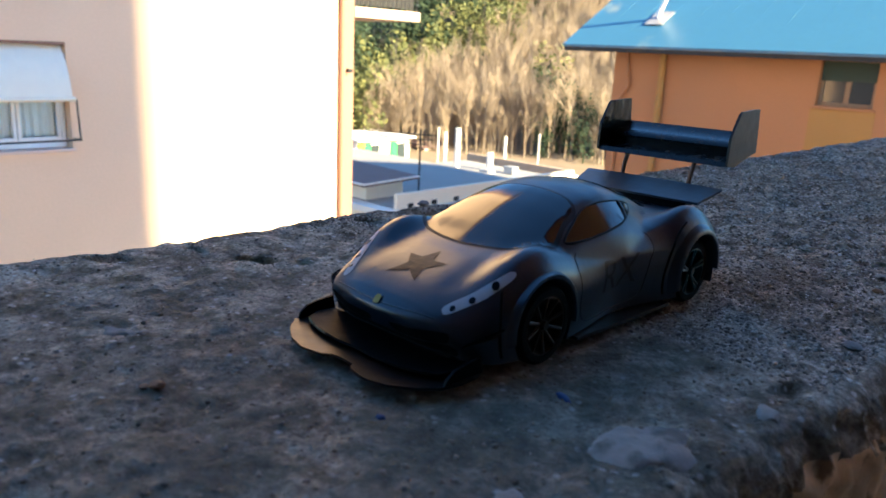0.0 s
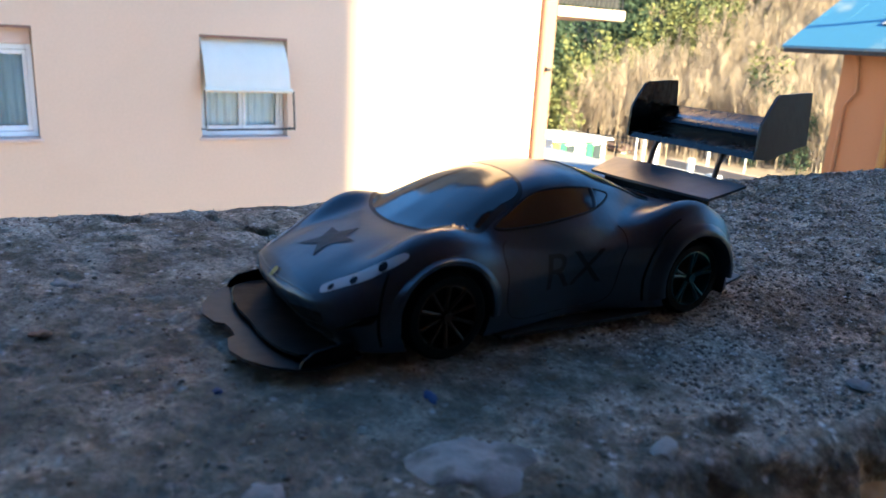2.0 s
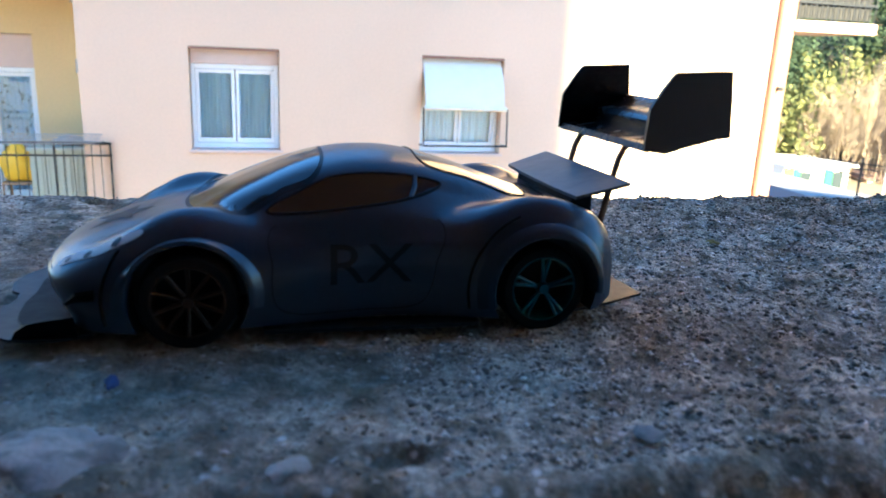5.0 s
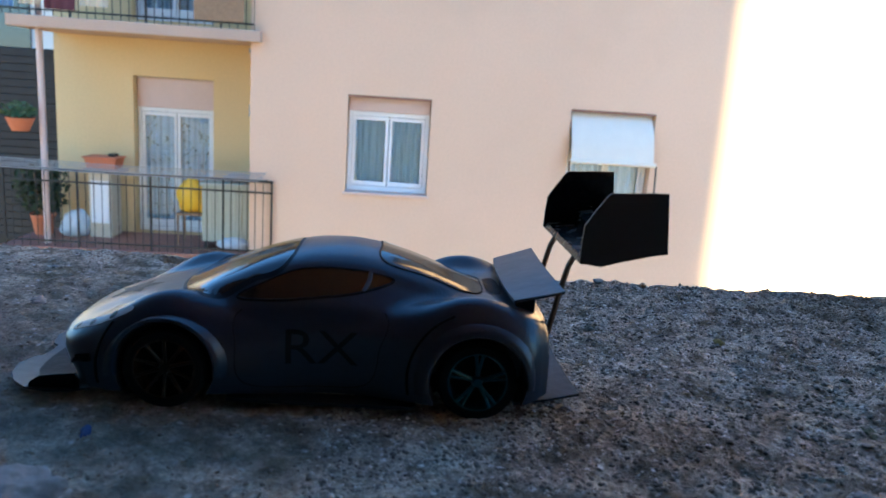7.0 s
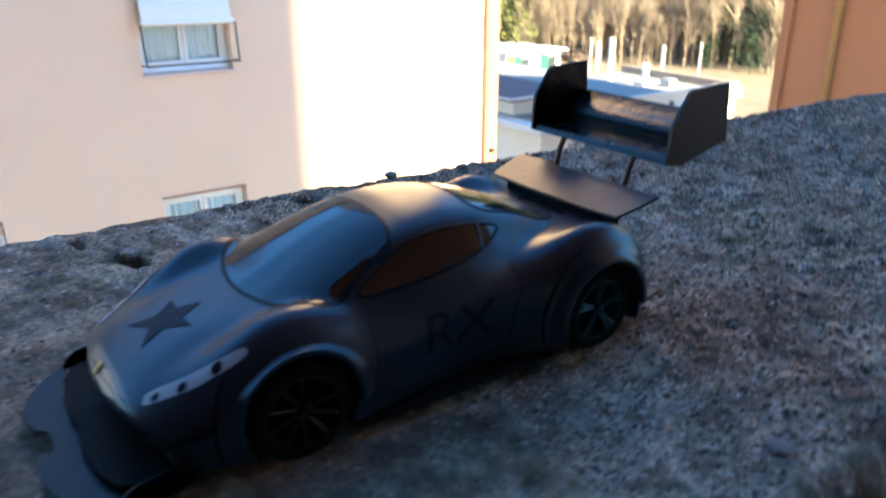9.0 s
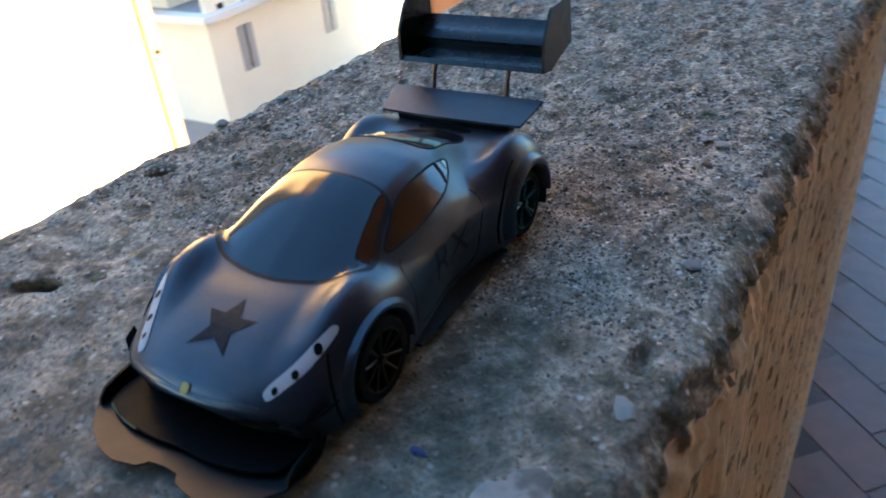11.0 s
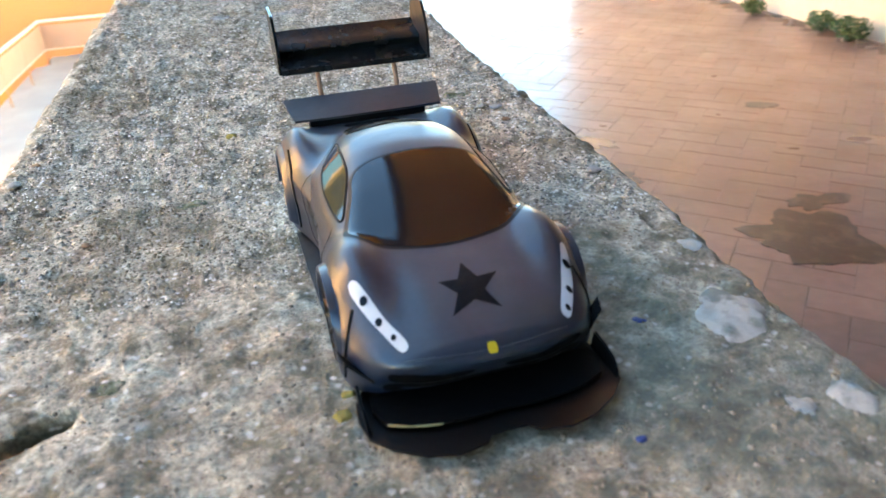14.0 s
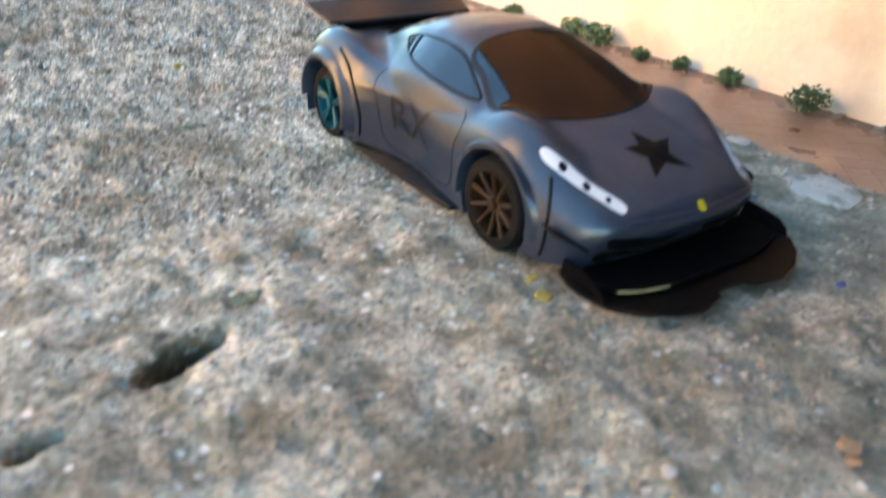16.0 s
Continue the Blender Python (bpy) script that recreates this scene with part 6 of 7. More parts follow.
part("parapet", box((-17.75, 16.0, -5.08), (-17.6, 26.0, -4.55), 0.01), M["pale_wall"], bh)
for k in range(8):
    part("scupper", box((-17.602, 16.5 + 1.1 * k, -5.06), (-17.585, 16.75 + 1.1 * k, -4.9)), M["iron"], bh, "dark opening in the parapet foot")
for i, (a, b, c, d) in enumerate(bwin):
    w = part("window", box((-17.92, a + 0.02, c + 0.02), (-17.88, b - 0.02, d - 0.02)), M["dark_glass"], bh)
    part("shutter", box((-17.70, a, c), (-17.66, (a + b) / 2 - 0.04, d), 0.008), M["grey_metal"], w, "grey louvred shutter")
    part("shutter", box((-17.70, (a + b) / 2 + 0.04, c), (-17.66, b, d), 0.008), M["grey_metal"], w, "grey louvred shutter")
pent = thing("roof_room", (-22, 18, -5.08), "small roof room with a brown overhanging slab roof", "building")
part("wall", box((-24.5, 16.2, -5.08), (-19.4, 17.9, -4.5)), M["pale_wall"], pent)
part("roof", prism([(-25.0, 15.7, -4.5), (-18.9, 15.7, -4.5), (-18.9, 18.2, -4.42), (-25.0, 18.6, -4.42)], (0, 0, 0.13)), M["roof_tile"], pent, "reddish brown slab roof")
part("gutter", tube([(-25.0, 15.66, -4.40), (-18.87, 15.66, -4.40), (-18.87, 18.2, -4.32)], 0.04, 6), M["white_wall"], pent, "pale roof edge")
low = thing("warehouse", (-28, 31, -9.0), "long grey flat-roofed shed with a sunlit pale wall", "building")
part("wall", box((-33, 28.0, -9.0), (-24.5, 36.0, -7.1)), M["white_wall"], low)
part("roof", box((-33.3, 27.7, -7.1), (-24.2, 36.3, -6.9), 0.02), M["flat_roof"], low, "grey flat roof")
part("parapet", box((-24.6, 27.6, -6.9), (-24.3, 36.3, -6.6), 0.01), M["white_wall"], low)
for y in (29.5, 32.0, 34.2):
    part("roof_vent", box((-28.2, y, -6.9), (-27.5, y + 0.6, -6.45), 0.03), M["grey_metal"], low)
solo("retaining_wall", box((-36.5, 40.0, -9.4), (-27.5, 40.4, -7.1), 0.03), M["brown_wall"], "brown stone retaining wall at the foot of the hill", "wall")
wh = thing("white_house", (-46, 37.5, -9.0), "sunlit white house with green shutters and yellow awning", "building")
part("wall", box((-48, 35.0, -9.2), (-43.0, 40.3, -6.75)), M["white_wall"], wh)
part("roof", box((-48.3, 34.7, -6.75), (-42.5, 40.6, -6.55), 0.03), M["white_wall"], wh, "white sunlit roof slab")
part("awning", box((-42.99, 35.05, -8.6), (-42.9, 35.7, -6.9), 0.02), M["yellow_thing"], wh, "yellow awning cloth")
for y in (36.75, 39.4):
    w = part("window", box((-42.99, y - 0.45, -8.3), (-42.95, y + 0.45, -7.1)), M["dark_glass"], wh)
    part("shutter", box((-42.95, y - 1.1, -8.4), (-42.88, y - 0.47, -6.95), 0.01), M["green_shutter"], w, "green shutter")
part("balcony_slab", box((-42.99, 36.0, -8.75), (-42.0, 40.2, -8.6), 0.02), M["white_wall"], wh)
for k, (x, y, h, w_, d_, mt) in enumerate(((-56, 47, 1.5, 7, 6, "white_wall"), (-62, 50, 2.2, 5, 6, "pale_wall"), (-52, 50, 1.2, 5, 5, "pale_wall"), (-66, 58, 2.4, 7, 6, "white_wall"), (-47, 46, 1.0, 4, 4, "white_wall"))):
    cot = thing("distant_house", (x, y, -9.0), "small sunlit house at the foot of the hill", "building", "houses at the foot of the hill")
    part("wall", box((x - w_ / 2, y - d_ / 2, -9.6), (x + w_ / 2, y + d_ / 2, -9 + h)), M[mt], cot)
    part("roof", prism([(x - w_ / 2 - 0.3, y - d_ / 2 - 0.3, -9 + h), (x + w_ / 2 + 0.3, y - d_ / 2 - 0.3, -9 + h), (x, y - d_ / 2 - 0.3, -9 + h + 0.6)], (0, d_ + 0.6, 0)), M["flat_roof"] if k % 2 else M["roof_tile"], cot)
    for j in range(2):
        part("window", box((x + w_ / 2, y - d_ / 2 + 1 + 1.9 * j, -8.6), (x + w_ / 2 + 0.05, y - d_ / 2 + 1.7 + 1.9 * j, -8.6 + 0.5 * h)), M["dark_glass"], cot)
for x, y, z0, z1, r in ((-30.65, 32.7, -9.0, -4.4, 0.16), (-29.4, 34.3, -9, -5.8, 0.2), (-33.7, 40.9, -9.0, -5.6, 0.1), (-38.5, 39.0, -9.0, -5.4, 0.06), (-31.2, 41.5, -9.0, -5.2, 0.05), (-40.2, 41.5, -9.0, -6.0, 0.12)):
    solo("chimney_pole", tube([(x, y, z0), (x, y, z1)], r, 10), M["white_wall"], "pale sunlit pole among the roofs", "pole", "poles among the roofs", smooth=60)
aer = thing("roof_aerial", (-19.6, 18.9, -5.08), "thin dark television aerial on a roof", "aerial")
part("mast", tube([(-19.6, 18.9, -5.08), (-19.6, 18.9, -2.75)], 0.035, 6), M["iron"], aer)
for z, l in ((-2.95, 1.9), (-3.12, 1.5), (-3.3, 0.6)):
    part("boom", tube([(-19.6 - l, 18.9 - l * 0.5, z), (-19.6 + 0.3 * l, 18.9 + 0.15 * l, z)], 0.022, 5), M["iron"], aer)
for k in range(6):
    part("element", tube([(-19.9 - 0.28 * k, 18.6 - 0.14 * k, -2.95), (-20.0 - 0.28 * k, 18.9 - 0.14 * k, -2.95)], 0.012, 5), M["iron"], aer)

# ---- woods on the hill ----
def branch_mesh(seed, height):
    """One bare tree as tapered three-sided bars: trunk, limbs, twigs."""
    rng = np.random.default_rng(seed)
    bars = []

    def grow(p, d, length, r, level):
        q = p + d * length
        bars.append((p, q, r, r * 0.6))
        if level == 0:
            return
        for _ in range(5 if level > 1 else 5):
            t = rng.uniform(0.3, 1.0)
            v = d + 0.5 * rng.normal(size=3)
            v[2] = abs(v[2]) + 0.5
            v /= np.linalg.norm(v)
            grow(p + d * length * t, v, length * rng.uniform(0.42, 0.62), r * 0.5, level - 1)

    grow(np.zeros(3), np.array((0.04, 0.02, 1.0)), height * 0.52, height * 0.009, 3)
    verts, faces = [], []
    for p, q, r0, r1 in bars:
        d = (q - p) / np.linalg.norm(q - p)
        u = np.cross(d, (0.3, 0.9, 0.1))
        u /= np.linalg.norm(u)
        w = np.cross(d, u)
        n = len(verts)
        for c, r in ((p, r0), (q, r1)):
            for k in range(3):
                verts.append(c + max(r, 0.012) * (math.cos(2.094 * k) * u + math.sin(2.094 * k) * w))
        for k in range(3):
            faces.append((n + k, n + (k + 1) % 3, n + 3 + (k + 1) % 3, n + 3 + k))
    return np.array(verts), np.array(faces)


def scatter(templates, places, seed):
    rng = np.random.default_rng(seed)
    vs, fs, n = [], [], 0
    for x, y, s in places:
        v, f = templates[rng.integers(len(templates))]
        t = rng.uniform(0, 6.283)
        c, sn = math.cos(t), math.sin(t)
        p = np.stack([c * v[:, 0] - sn * v[:, 1], sn * v[:, 0] + c * v[:, 1], v[:, 2] * rng.uniform(0.9, 1.15)], 1) * s + (x, y, ground_height(x, y) - 0.2)
        vs.append(p)
        fs.append(f + n)
        n += len(p)
    return np.concatenate(vs).tolist(), np.concatenate(fs).tolist()


def crown_mesh(seed, height, leaves, size):
    rng = np.random.default_rng(seed)
    verts, faces = [], []
    lumps = [(rng.normal(size=3) * (0.17, 0.17, 0.2) + (0, 0, 0.58)) * height for _ in range(9)]
    for _ in range(leaves):
        c = lumps[rng.integers(len(lumps))]
        d = rng.normal(size=3)
        d /= np.linalg.norm(d)
        p = c + d * height * 0.17 * rng.uniform(0.6, 1.05)
        a, b = rng.normal(size=3), rng.normal(size=3)
        a, b = a / np.linalg.norm(a) * size, b / np.linalg.norm(b) * size
        n = len(verts)
        verts += [p - a, p + b * 0.6, p + a, p - b * 0.6]
        faces.append((n, n + 1, n + 2, n + 3))
    n = len(verts)
    for z, r in ((0, 0.02), (0.6, 0.01)):
        for k in range(4):
            verts.append(np.array((r * height * math.cos(1.57 * k), r * height * math.sin(1.57 * k), z * height)))
    for k in range(4):
        faces.append((n + k, n + (k + 1) % 4, n + 4 + (k + 1) % 4, n + 4 + k))
    return np.array(verts), np.array(faces)


def slope_angle(az, r):
    """How high the tops of trees at that place look from the parapet, in degrees."""
    x, y = -r * math.sin(radians(az)), r * math.cos(radians(az))
    return math.degrees(math.atan2(ground_height(x, y) + 4.0, r))


def hill_places(count, seed, keep, small=0.5, large=0.85):
    rng = np.random.default_rng(seed)
    out = []
    while len(out) < count:
        az, r = rng.uniform(26, 64), 62 + 150 * rng.random() ** 1.3
        if keep(az, slope_angle(az, r), r, rng):
            out.append((-r * math.sin(radians(az)), r * math.cos(radians(az)), rng.uniform(small, large)))
    return out


def wood_edge(az):
    return -2.4 + max(-4.0, (50 - az) * 0.62)


_bare = scatter([branch_mesh(k, 9.5) for k in range(6)], hill_places(1150, 5, lambda a, e, r, g: e < wood_edge(a) - 1.4 or (e < wood_edge(a) and g.random() < 0.2)), 6)
from_arrays("bare_woods", *_bare, M["bare"], "bare pale brown trees on the sunny hillside", "woods", "stuff")
_ever = scatter([crown_mesh(k, 9.0, 760, 0.28) for k in range(4)], hill_places(420, 7, lambda a, e, r, g: e > wood_edge(a) + 0.3 and r < 190, 0.6, 1.0), 8)
from_arrays("evergreen_woods", *_ever, M["evergreen"], "dark green evergreen trees high on the hillside", "woods", "stuff")
_bush = scatter([crown_mesh(30 + k, 9.0, 520, 0.26) for k in range(3)], hill_places(16, 17, lambda a, e, r, g: 33.4 < a < 36.8 and r < 74, 0.35, 0.62), 18)
from_arrays("evergreen_thicket", *_bush, M["evergreen"], "dark green thicket at the foot of the hill", "woods", "stuff")
_spring = scatter([crown_mesh(20 + k, 8.0, 340, 0.32) for k in range(3)], hill_places(150, 9, lambda a, e, r, g: abs(e - wood_edge(a) + 0.4) < 0.9 or (36.2 < a < 37.0 and 72 < r < 76)), 10)
from_arrays("spring_woods", *_spring, M["spring"], "yellow-green budding trees along the edge of the wood", "woods", "stuff")

PUDDLES = [(0.93, 2.33, 0.06, 0.03, 1.0), (1.22, 2.26, 0.09, 0.04, 2.2), (1.08, 2.03, 0.06, 0.05, 3.4), (1.7, 4.2, 0.22, 0.1, 4.1)]
# ---- terrace: weeds, litter ----
rng_w = np.random.default_rng(12)
WEEDS = [(5.3, 0.16), (4.75, 0.10), (3.78, 0.17), (3.25, 0.2), (3.02, 0.22), (2.66, 0.12), (2.42, 0.12), (2.1, 0.16), (1.66, 0.22), (1.28, 0.1), (1.05, 0.12), (0.8, 0.14), (6.3, 0.2)]
for k, (y, r) in enumerate(WEEDS):
    r *= 0.62
    wx, wz = WALL_X - 0.10 - 0.02 * (k % 3), TZ
    weed = thing("weed", (wx, y, wz), "green weed growing at the foot of the cream wall", "plant", "weeds along the wall")
    stems = bmesh.new()
    for j in range(7):
        a = j * 0.9 + k
        add_tube(stems, [(wx, y, wz - 0.005), (wx + 0.3 * r * math.cos(a), y + 0.35 * r * math.sin(a), wz + 0.4 * r), (wx + 0.55 * r * math.cos(a), y + 0.6 * r * math.sin(a), wz + 0.75 * r)], 0.003, 5, 0.0012)
    part("stems", stems, M["weed"], weed)
    part("foliage", leaf_clump((wx, y, wz + 0.5 * r), r * 0.75, int(3200 * r), 0.013, 40 + k, 0.6), M["weed"], weed, kind="stuff")
rb_ = bmesh.new()
for k in range(320):
    y, x = rng_w.uniform(0.3, 6.6), WALL_X - 0.02 - abs(rng_w.normal()) * 0.07
    s = rng_w.uniform(0.004, 0.016)
    add_box(rb_, (x - s, y - s, TZ - 0.003), (x + s, y + s, TZ + s * 0.8), 0, Euler((0, 0, rng_w.uniform(0, 3))).to_matrix())
rub = solo("rubble", rb_, M["dust"], "grey crumbs of plaster fallen along the wall foot", "rubble", kind="stuff")

solo("wooden_stick", box((2.03, 1.634, TZ), (2.155, 1.652, TZ + 0.014), 0.003, Euler((0, 0, radians(-23))).to_matrix()), M["stick"], "short pale wooden stick lying on the paving", "stick")


def flat_blot(cx, cy, rx, ry, seed, thick, mat, name, label, category, z=TZ, rough=0.35, turn=0.0):
    """A thin patch with an uneven outline, lying on a surface."""
    pts = []
    for t in np.linspace(0, 2 * math.pi, 40, endpoint=False):
        k = 1 + rough * noise.noise(Vector((math.cos(t) * 1.6, math.sin(t) * 1.6, seed))) + 0.4 * rough * noise.noise(Vector((math.cos(t) * 5, math.sin(t) * 5, seed)))
        a, b = rx * k * math.cos(t), ry * k * math.sin(t)
        c, s = math.cos(turn), math.sin(turn)
        pts.append((cx + c * a - s * b, cy + s * a + c * b, z))
    bm = bmesh.new()
    add_prism(bm, pts, (0, 0, thick))
    return solo(name, bm, mat, label, category)


flat_blot(1.46, 1.36, 0.17, 0.14, 3.0, 0.0012, M["wet"], "damp_patch", "dark damp patch on the terracotta paving", "stain", z=TZ + 0.0004, rough=0.7)
flat_blot(1.62, 1.52, 0.09, 0.05, 9.0, 0.0012, M["wet"], "damp_patch", "dark damp patch on the terracotta paving", "stain", z=TZ + 0.0004, rough=0.7)
flat_blot(2.05, 2.35, 0.07, 0.035, 5.0, 0.0012, M["wet"], "damp_patch", "dark damp patch on the terracotta paving", "stain", z=TZ + 0.0004, rough=0.6, turn=-0.4)
crumpled((1.67, 0.99, TZ), (0.026, 0.016, 0.009), 167, M["paper"], "paper_scrap", "small white paper scrap on the paving", "litter")
for px, py, ra, rb2, sd in PUDDLES:
    flat_blot(px, py, ra, rb2, sd, 0.0010, M["puddle"], "puddle", "thin shining puddle on the terracotta paving", "puddle", z=TZ + 0.0004, rough=0.9, turn=sd)
flat_blot(0.736, 1.59, 0.03, 0.028, 2.0, 0.0012, M["wet"], "drain_spot", "dark round damp spot on the paving", "stain", z=TZ + 0.0004, rough=0.2)
flat_blot(1.14, 1.90, 0.10, 0.06, 8.0, 0.0012, M["wet"], "damp_patch", "dark damp patch on the terracotta paving", "stain", z=TZ + 0.0004, rough=0.8)
flat_blot(1.78, 0.93, 0.045, 0.022, 6.0, 0.0014, M["dust"], "dust_patch", "grey mortar dust on the terracotta paving", "stain", z=TZ + 0.0004, rough=0.6, turn=-0.5)

# ---- small things on the parapet ----
def parapet_patch(cx, cy, rx, ry, seed, lift, mat, name, label, category, step=0.0008, turn=0.0):
    """A thin crust on the concrete, domed and following its relief."""
    bm = bmesh.new()
    c, s = math.cos(turn), math.sin(turn)
    n = max(6, int(2 * rx / step))
    grid = {}
    for i in range(n + 1):
        for j in range(n + 1):
            u, v = 2 * i / n - 1, 2 * j / n - 1
            x, y = cx + c * u * rx - s * v * ry, cy + s * u * rx + c * v * ry
            t = math.atan2(v, u)
            edge = 0.86 + 0.28 * noise.noise(Vector((math.cos(t) * 1.4, math.sin(t) * 1.4, seed))) + 0.06 * noise.noise(Vector((math.cos(t) * 4, math.sin(t) * 4, seed)))
            r = math.hypot(u, v) / edge
            if r < 1.12:
                grid[i, j] = bm.verts.new((x, y, top_height(x, y) + lift * max(0.0, 1 - r ** 4) - 0.0006 * max(0, r - 0.95) * 10 + 0.2 * lift * noise.noise(Vector((x * 300, y * 300, seed)))))
    for (i, j), v in list(grid.items()):
        q = [grid.get(k) for k in ((i, j), (i + 1, j), (i + 1, j + 1), (i, j + 1))]
        if all(q):
            bm.faces.new(q)
    geom = bmesh.ops.extrude_face_region(bm, geom=bm.faces[:])
    for v in geom["geom"]:
        if isinstance(v, bmesh.types.BMVert):
            v.co.z -= 0.0015
    return solo(name, bm, mat, label, category, smooth=60)


parapet_patch(0.0527, -0.0448, 0.0080, 0.0100, 2.0, 0.0009, M["white_mortar"], "mortar_patch", "pale grey mortar crust stuck on the parapet edge", "mortar", turn=-0.3)
parapet_patch(0.0565, -0.0715, 0.0040, 0.0055, 12.0, 0.0008, M["white_mortar"], "mortar_patch", "small pale mortar crust on the parapet edge", "mortar")
parapet_patch(0.0475, -0.0705, 0.0030, 0.0030, 15.0, 0.0006, M["white_mortar"], "mortar_patch", "small pale mortar crust on the parapet edge", "mortar")
parapet_patch(0.0612, -0.0172, 0.0026, 0.0042, 31.0, 0.0008, M["white_mortar"], "mortar_patch", "pale mortar chip lying at the parapet edge", "mortar", turn=0.5)
parapet_patch(-0.0435, -0.0851, 0.0045, 0.0026, 7.0, 0.0007, M["white_mortar"], "paint_flake", "flat pale flake lying on the concrete", "flake", turn=0.5)
parapet_patch(0.0348, -0.0405, 0.0019, 0.0015, 4.0, 0.0005, M["blue_chip"], "blue_speck", "small blue paint speck on the concrete", "paint speck", step=0.0006)
parapet_patch(0.0190, -0.0690, 0.0012, 0.0010, 24.0, 0.0005, M["blue_chip"], "blue_speck", "small blue paint speck on the concrete", "paint speck", step=0.0006)
parapet_patch(-0.0243, -0.0472, 0.0022, 0.0018, 6.0, 0.0006, M["yellow_chip"], "yellow_lichen", "yellow lichen spot on the concrete", "lichen", step=0.00035)
parapet_patch(-0.0225, -0.0420, 0.0016, 0.0012, 16.0, 0.0006, M["yellow_chip"], "yellow_lichen", "yellow lichen spot on the concrete", "lichen", step=0.00035)
parapet_patch(-0.035, 0.103, 0.0028, 0.0020, 36.0, 0.0005, M["yellow_chip"], "yellow_lichen", "yellow lichen spot on the concrete", "lichen", step=0.00035)
parapet_patch(-0.063, -0.025, 0.0030, 0.0024, 41.0, 0.0003, M["moss"], "moss_spot", "brownish moss spot on the concrete", "moss", step=0.0005)
parapet_patch(-0.048, 0.052, 0.0050, 0.0026, 44.0, 0.0002, M["moss"], "moss_spot", "dull moss spot on the concrete", "moss", step=0.0006)
parapet_patch(0.046, 0.113, 0.0060, 0.0036, 47.0, 0.0004, M["moss"], "moss_spot", "dull green moss on the concrete", "moss", step=0.0006)
parapet_patch(0.022, 0.112, 0.0046, 0.0026, 49.0, 0.0003, M["moss"], "moss_spot", "dull green moss on the concrete", "moss", step=0.0006)
parapet_patch(0.004, 0.296, 0.0150, 0.0060, 52.0, 0.0010, M["white_mortar"], "mortar_patch", "pale flat mortar patch beside a crack", "mortar")
parapet_patch(-0.030, 0.300, 0.0080, 0.0040, 55.0, 0.0008, M["white_mortar"], "mortar_patch", "pale flat mortar patch beside a crack", "mortar")


def pebble(x, y, r, mat, label, seed, flat=0.42, name="pebble"):
    bm = bmesh.new()
    r *= 0.8
    bmesh.ops.create_icosphere(bm, subdivisions=2, radius=r)
    for v in bm.verts:
        v.co *= 1 + 0.45 * noise.noise(v.co / r * 1.1 + Vector((seed, seed, 0)))
        v.co.z *= flat
        v.co += Vector((x, y, top_height(x, y) + r * flat * 0.5))
    return solo(name, bm, mat, label, "pebble", "pebbles on the parapet", smooth=25)


for k, (x, y, r, mt, lab) in enumerate(((-0.0732, 0.0338, 0.0013, "leaf_litter", "small orange-brown crumb on the concrete"), (-0.0149, -0.0906, 0.0018, "leaf_litter", "brown leaf crumb on the concrete"),
                                        (0.0531, 0.0780, 0.0017, "leaf_litter", "small orange-brown pebble on the concrete"), (0.0543, 0.0905, 0.0026, "white_mortar", "pale angular stone chip near the edge"),
                                        (0.0497, 0.0925, 0.0020, "white_mortar", "pale stone chip near the edge"), (-0.037, -0.083, 0.0013, "white_mortar", "whitish pebble on the concrete"),
                                        (-0.0165, -0.0920, 0.0013, "leaf_litter", "orange-brown crumb on the concrete"), (-0.1025, 0.058, 0.0030, "white_mortar", "pale stone chip on the crumbling edge"),
                                        (-0.0985, 0.085, 0.0026, "white_mortar", "pale stone chip on the crumbling edge"), (-0.095, 0.1, 0.0018, "leaf_litter", "ochre stone chip on the crumbling edge"),
                                        (-0.0815, -0.098, 0.0016, "white_mortar", "whitish pebble on the concrete"), (0.061, 0.03, 0.0026, "white_mortar", "pale stone on the edge"),
                                        (-0.025, 0.055, 0.0008, "white_mortar", "tiny white stone on the concrete"), (0.03, 0.105, 0.0012, "white_mortar", "tiny white stone on the concrete"))):
    pebble(x, y, r, M[mt], lab, k * 3.1)

# ---- terrace paving, brick by brick ----
PL, PW, GAP = 0.20, 0.10, 0.003


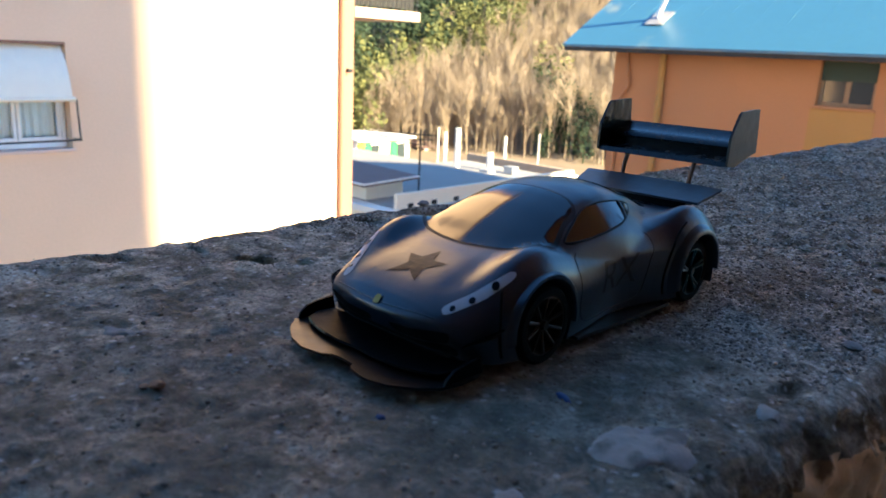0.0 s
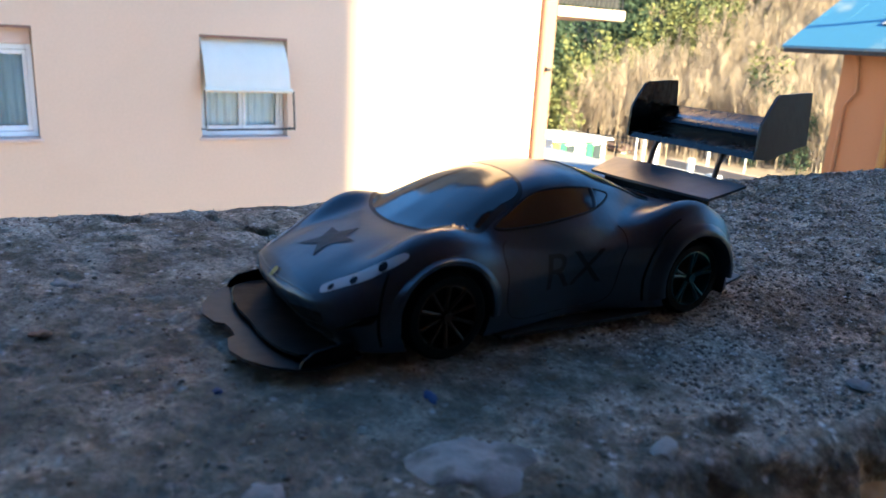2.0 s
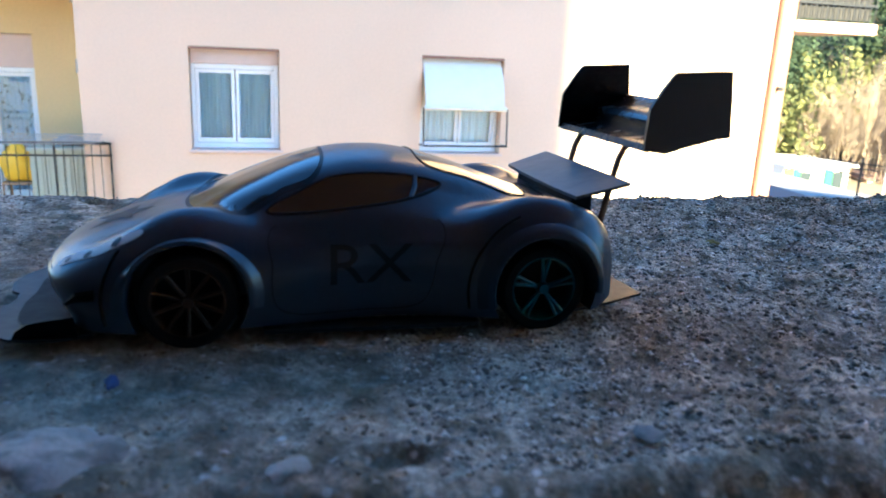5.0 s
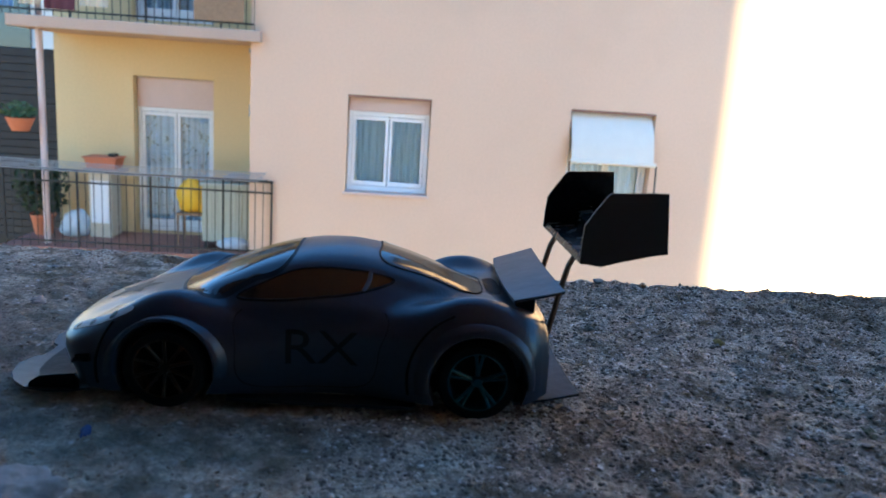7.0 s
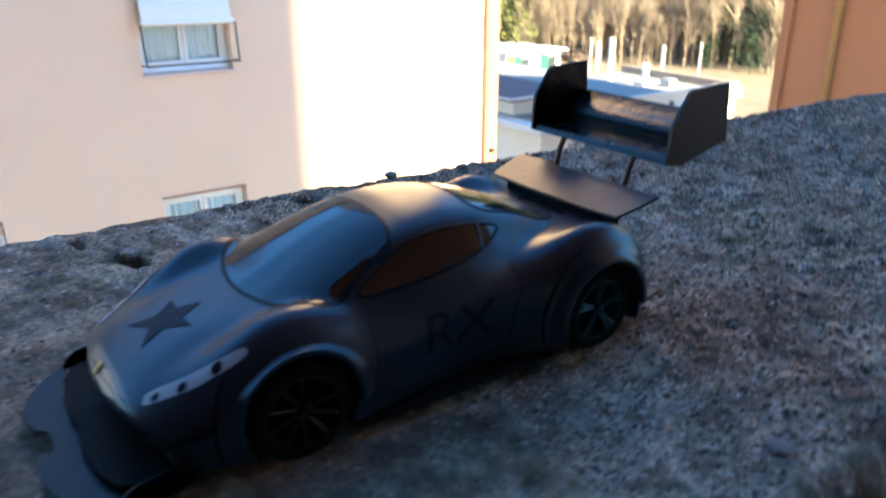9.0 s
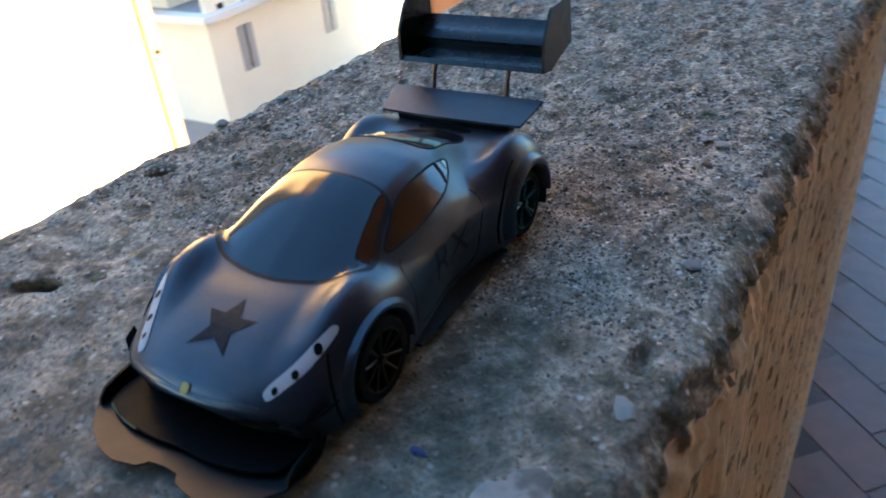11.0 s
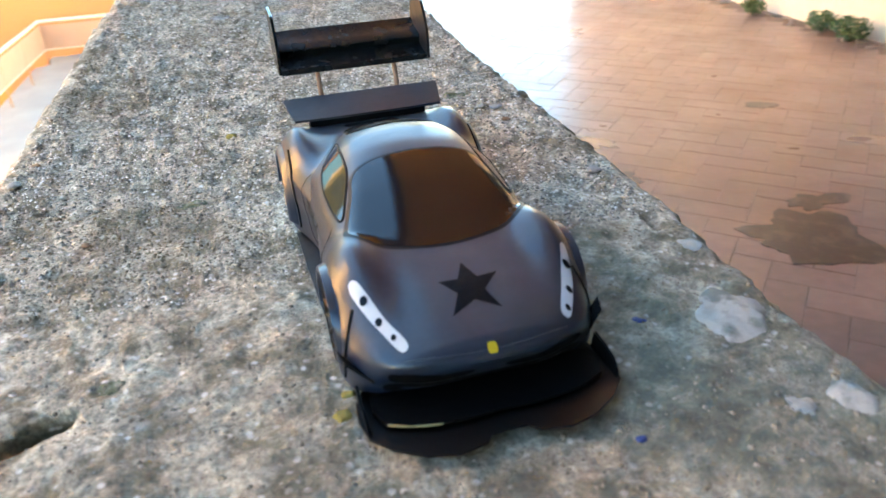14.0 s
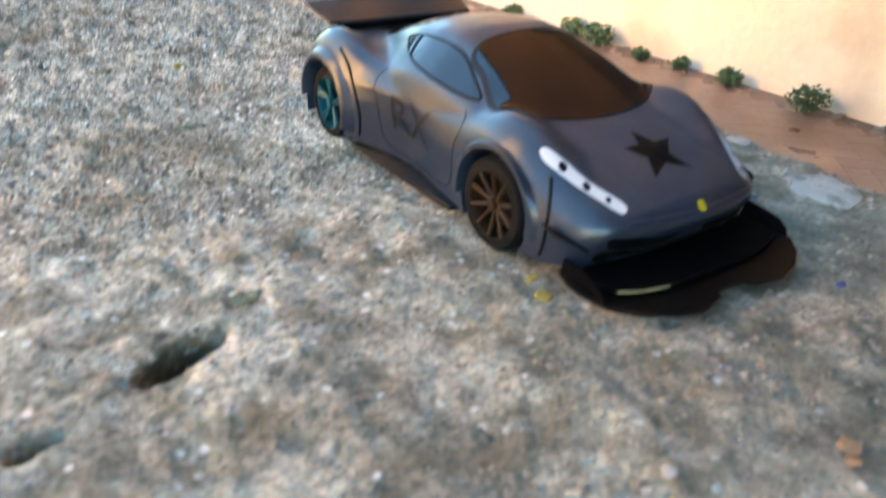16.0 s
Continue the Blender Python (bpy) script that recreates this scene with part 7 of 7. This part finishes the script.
def paver_shape(seed):
    rng = np.random.default_rng(seed)
    bm = bmesh.new()
    add_box(bm, (-PL / 2 + GAP / 2, -PW / 2 + GAP / 2, -0.03), (PL / 2 - GAP / 2, PW / 2 - GAP / 2, 0), 0.0)
    for v in bm.verts:
        v.co += Vector(rng.uniform(-0.0006, 0.0006, 3)) * (1 if v.co.z < -0.01 else 0.5)
    top = [e for e in bm.edges if all(v.co.z > -0.01 for v in e.verts)]
    bmesh.ops.bevel(bm, geom=top, offset=0.0008, segments=1, affect="EDGES")
    bmesh.ops.recalc_face_normals(bm, faces=bm.faces[:])
    me = bpy.data.meshes.new("paver")
    bm.to_mesh(me)
    bm.free()
    me.materials.append(M["paver"])
    return me


SHAPES = [paver_shape(k) for k in range(6)]
pavement = thing("terrace_paving", (1.6, 2.0, TZ), "terracotta brick paving laid in herringbone, worn and damp", "pavement", kind="structure")
rng_p = np.random.default_rng(21)
near, far_v, far_f = 0, [], []
spots = []
c45, s45 = math.cos(radians(45)), math.sin(radians(45))
for i in range(-90, 220):
    for j in range(-90, 120):
        # two bricks of the herringbone cell, on a lattice of brick widths
        a, b = PW * (i + 2 * j), PW * (i - 2 * j)
        for kind in (0, 1):
            u, v = (PW * i + 2 * PW * j + PL / 2, PW * i - 2 * PW * j + PW / 2) if kind == 0 else (PW * i + 2 * PW * j - PW / 2 + 0, PW * i - 2 * PW * j + PL / 2)
            x, y = u * c45 - v * s45, u * s45 + v * c45
            if 0.11 < x < WALL_X - 0.12 and -1.2 < y < 12:
                spots.append((x, y, 45 + 90 * kind))
spots.sort(key=lambda p: (p[0] - 1.75) ** 2 + ((p[1] - 1.6) * 0.8) ** 2)
for n, (x, y, turn) in enumerate(spots):
    dz = float(rng_p.uniform(-0.0007, 0.0))
    if n < 300:
        ob = new("paver", SHAPES[n % 6])
        ob.parent = pavement
        ob.matrix_basis = Matrix.Translation((x - 1.6, y - 2.0, dz)) @ Matrix.Rotation(radians(turn + rng_p.normal() * 0.7), 4, "Z") @ Matrix.Rotation(radians(rng_p.normal() * 0.05), 4, "X")
    else:
        me = SHAPES[n % 6]
        m = Matrix.Translation((x - 1.6, y - 2.0, dz)) @ Matrix.Rotation(radians(turn + rng_p.normal() * 0.7), 4, "Z")
        base = len(far_v)
        far_v += [tuple(m @ v.co) for v in me.vertices]
        far_f += [tuple(base + k for k in p.vertices) for p in me.polygons]
rest = from_arrays("far_pavers", far_v, far_f, M["paver_far"], "", "", "stuff")
rest.parent = pavement
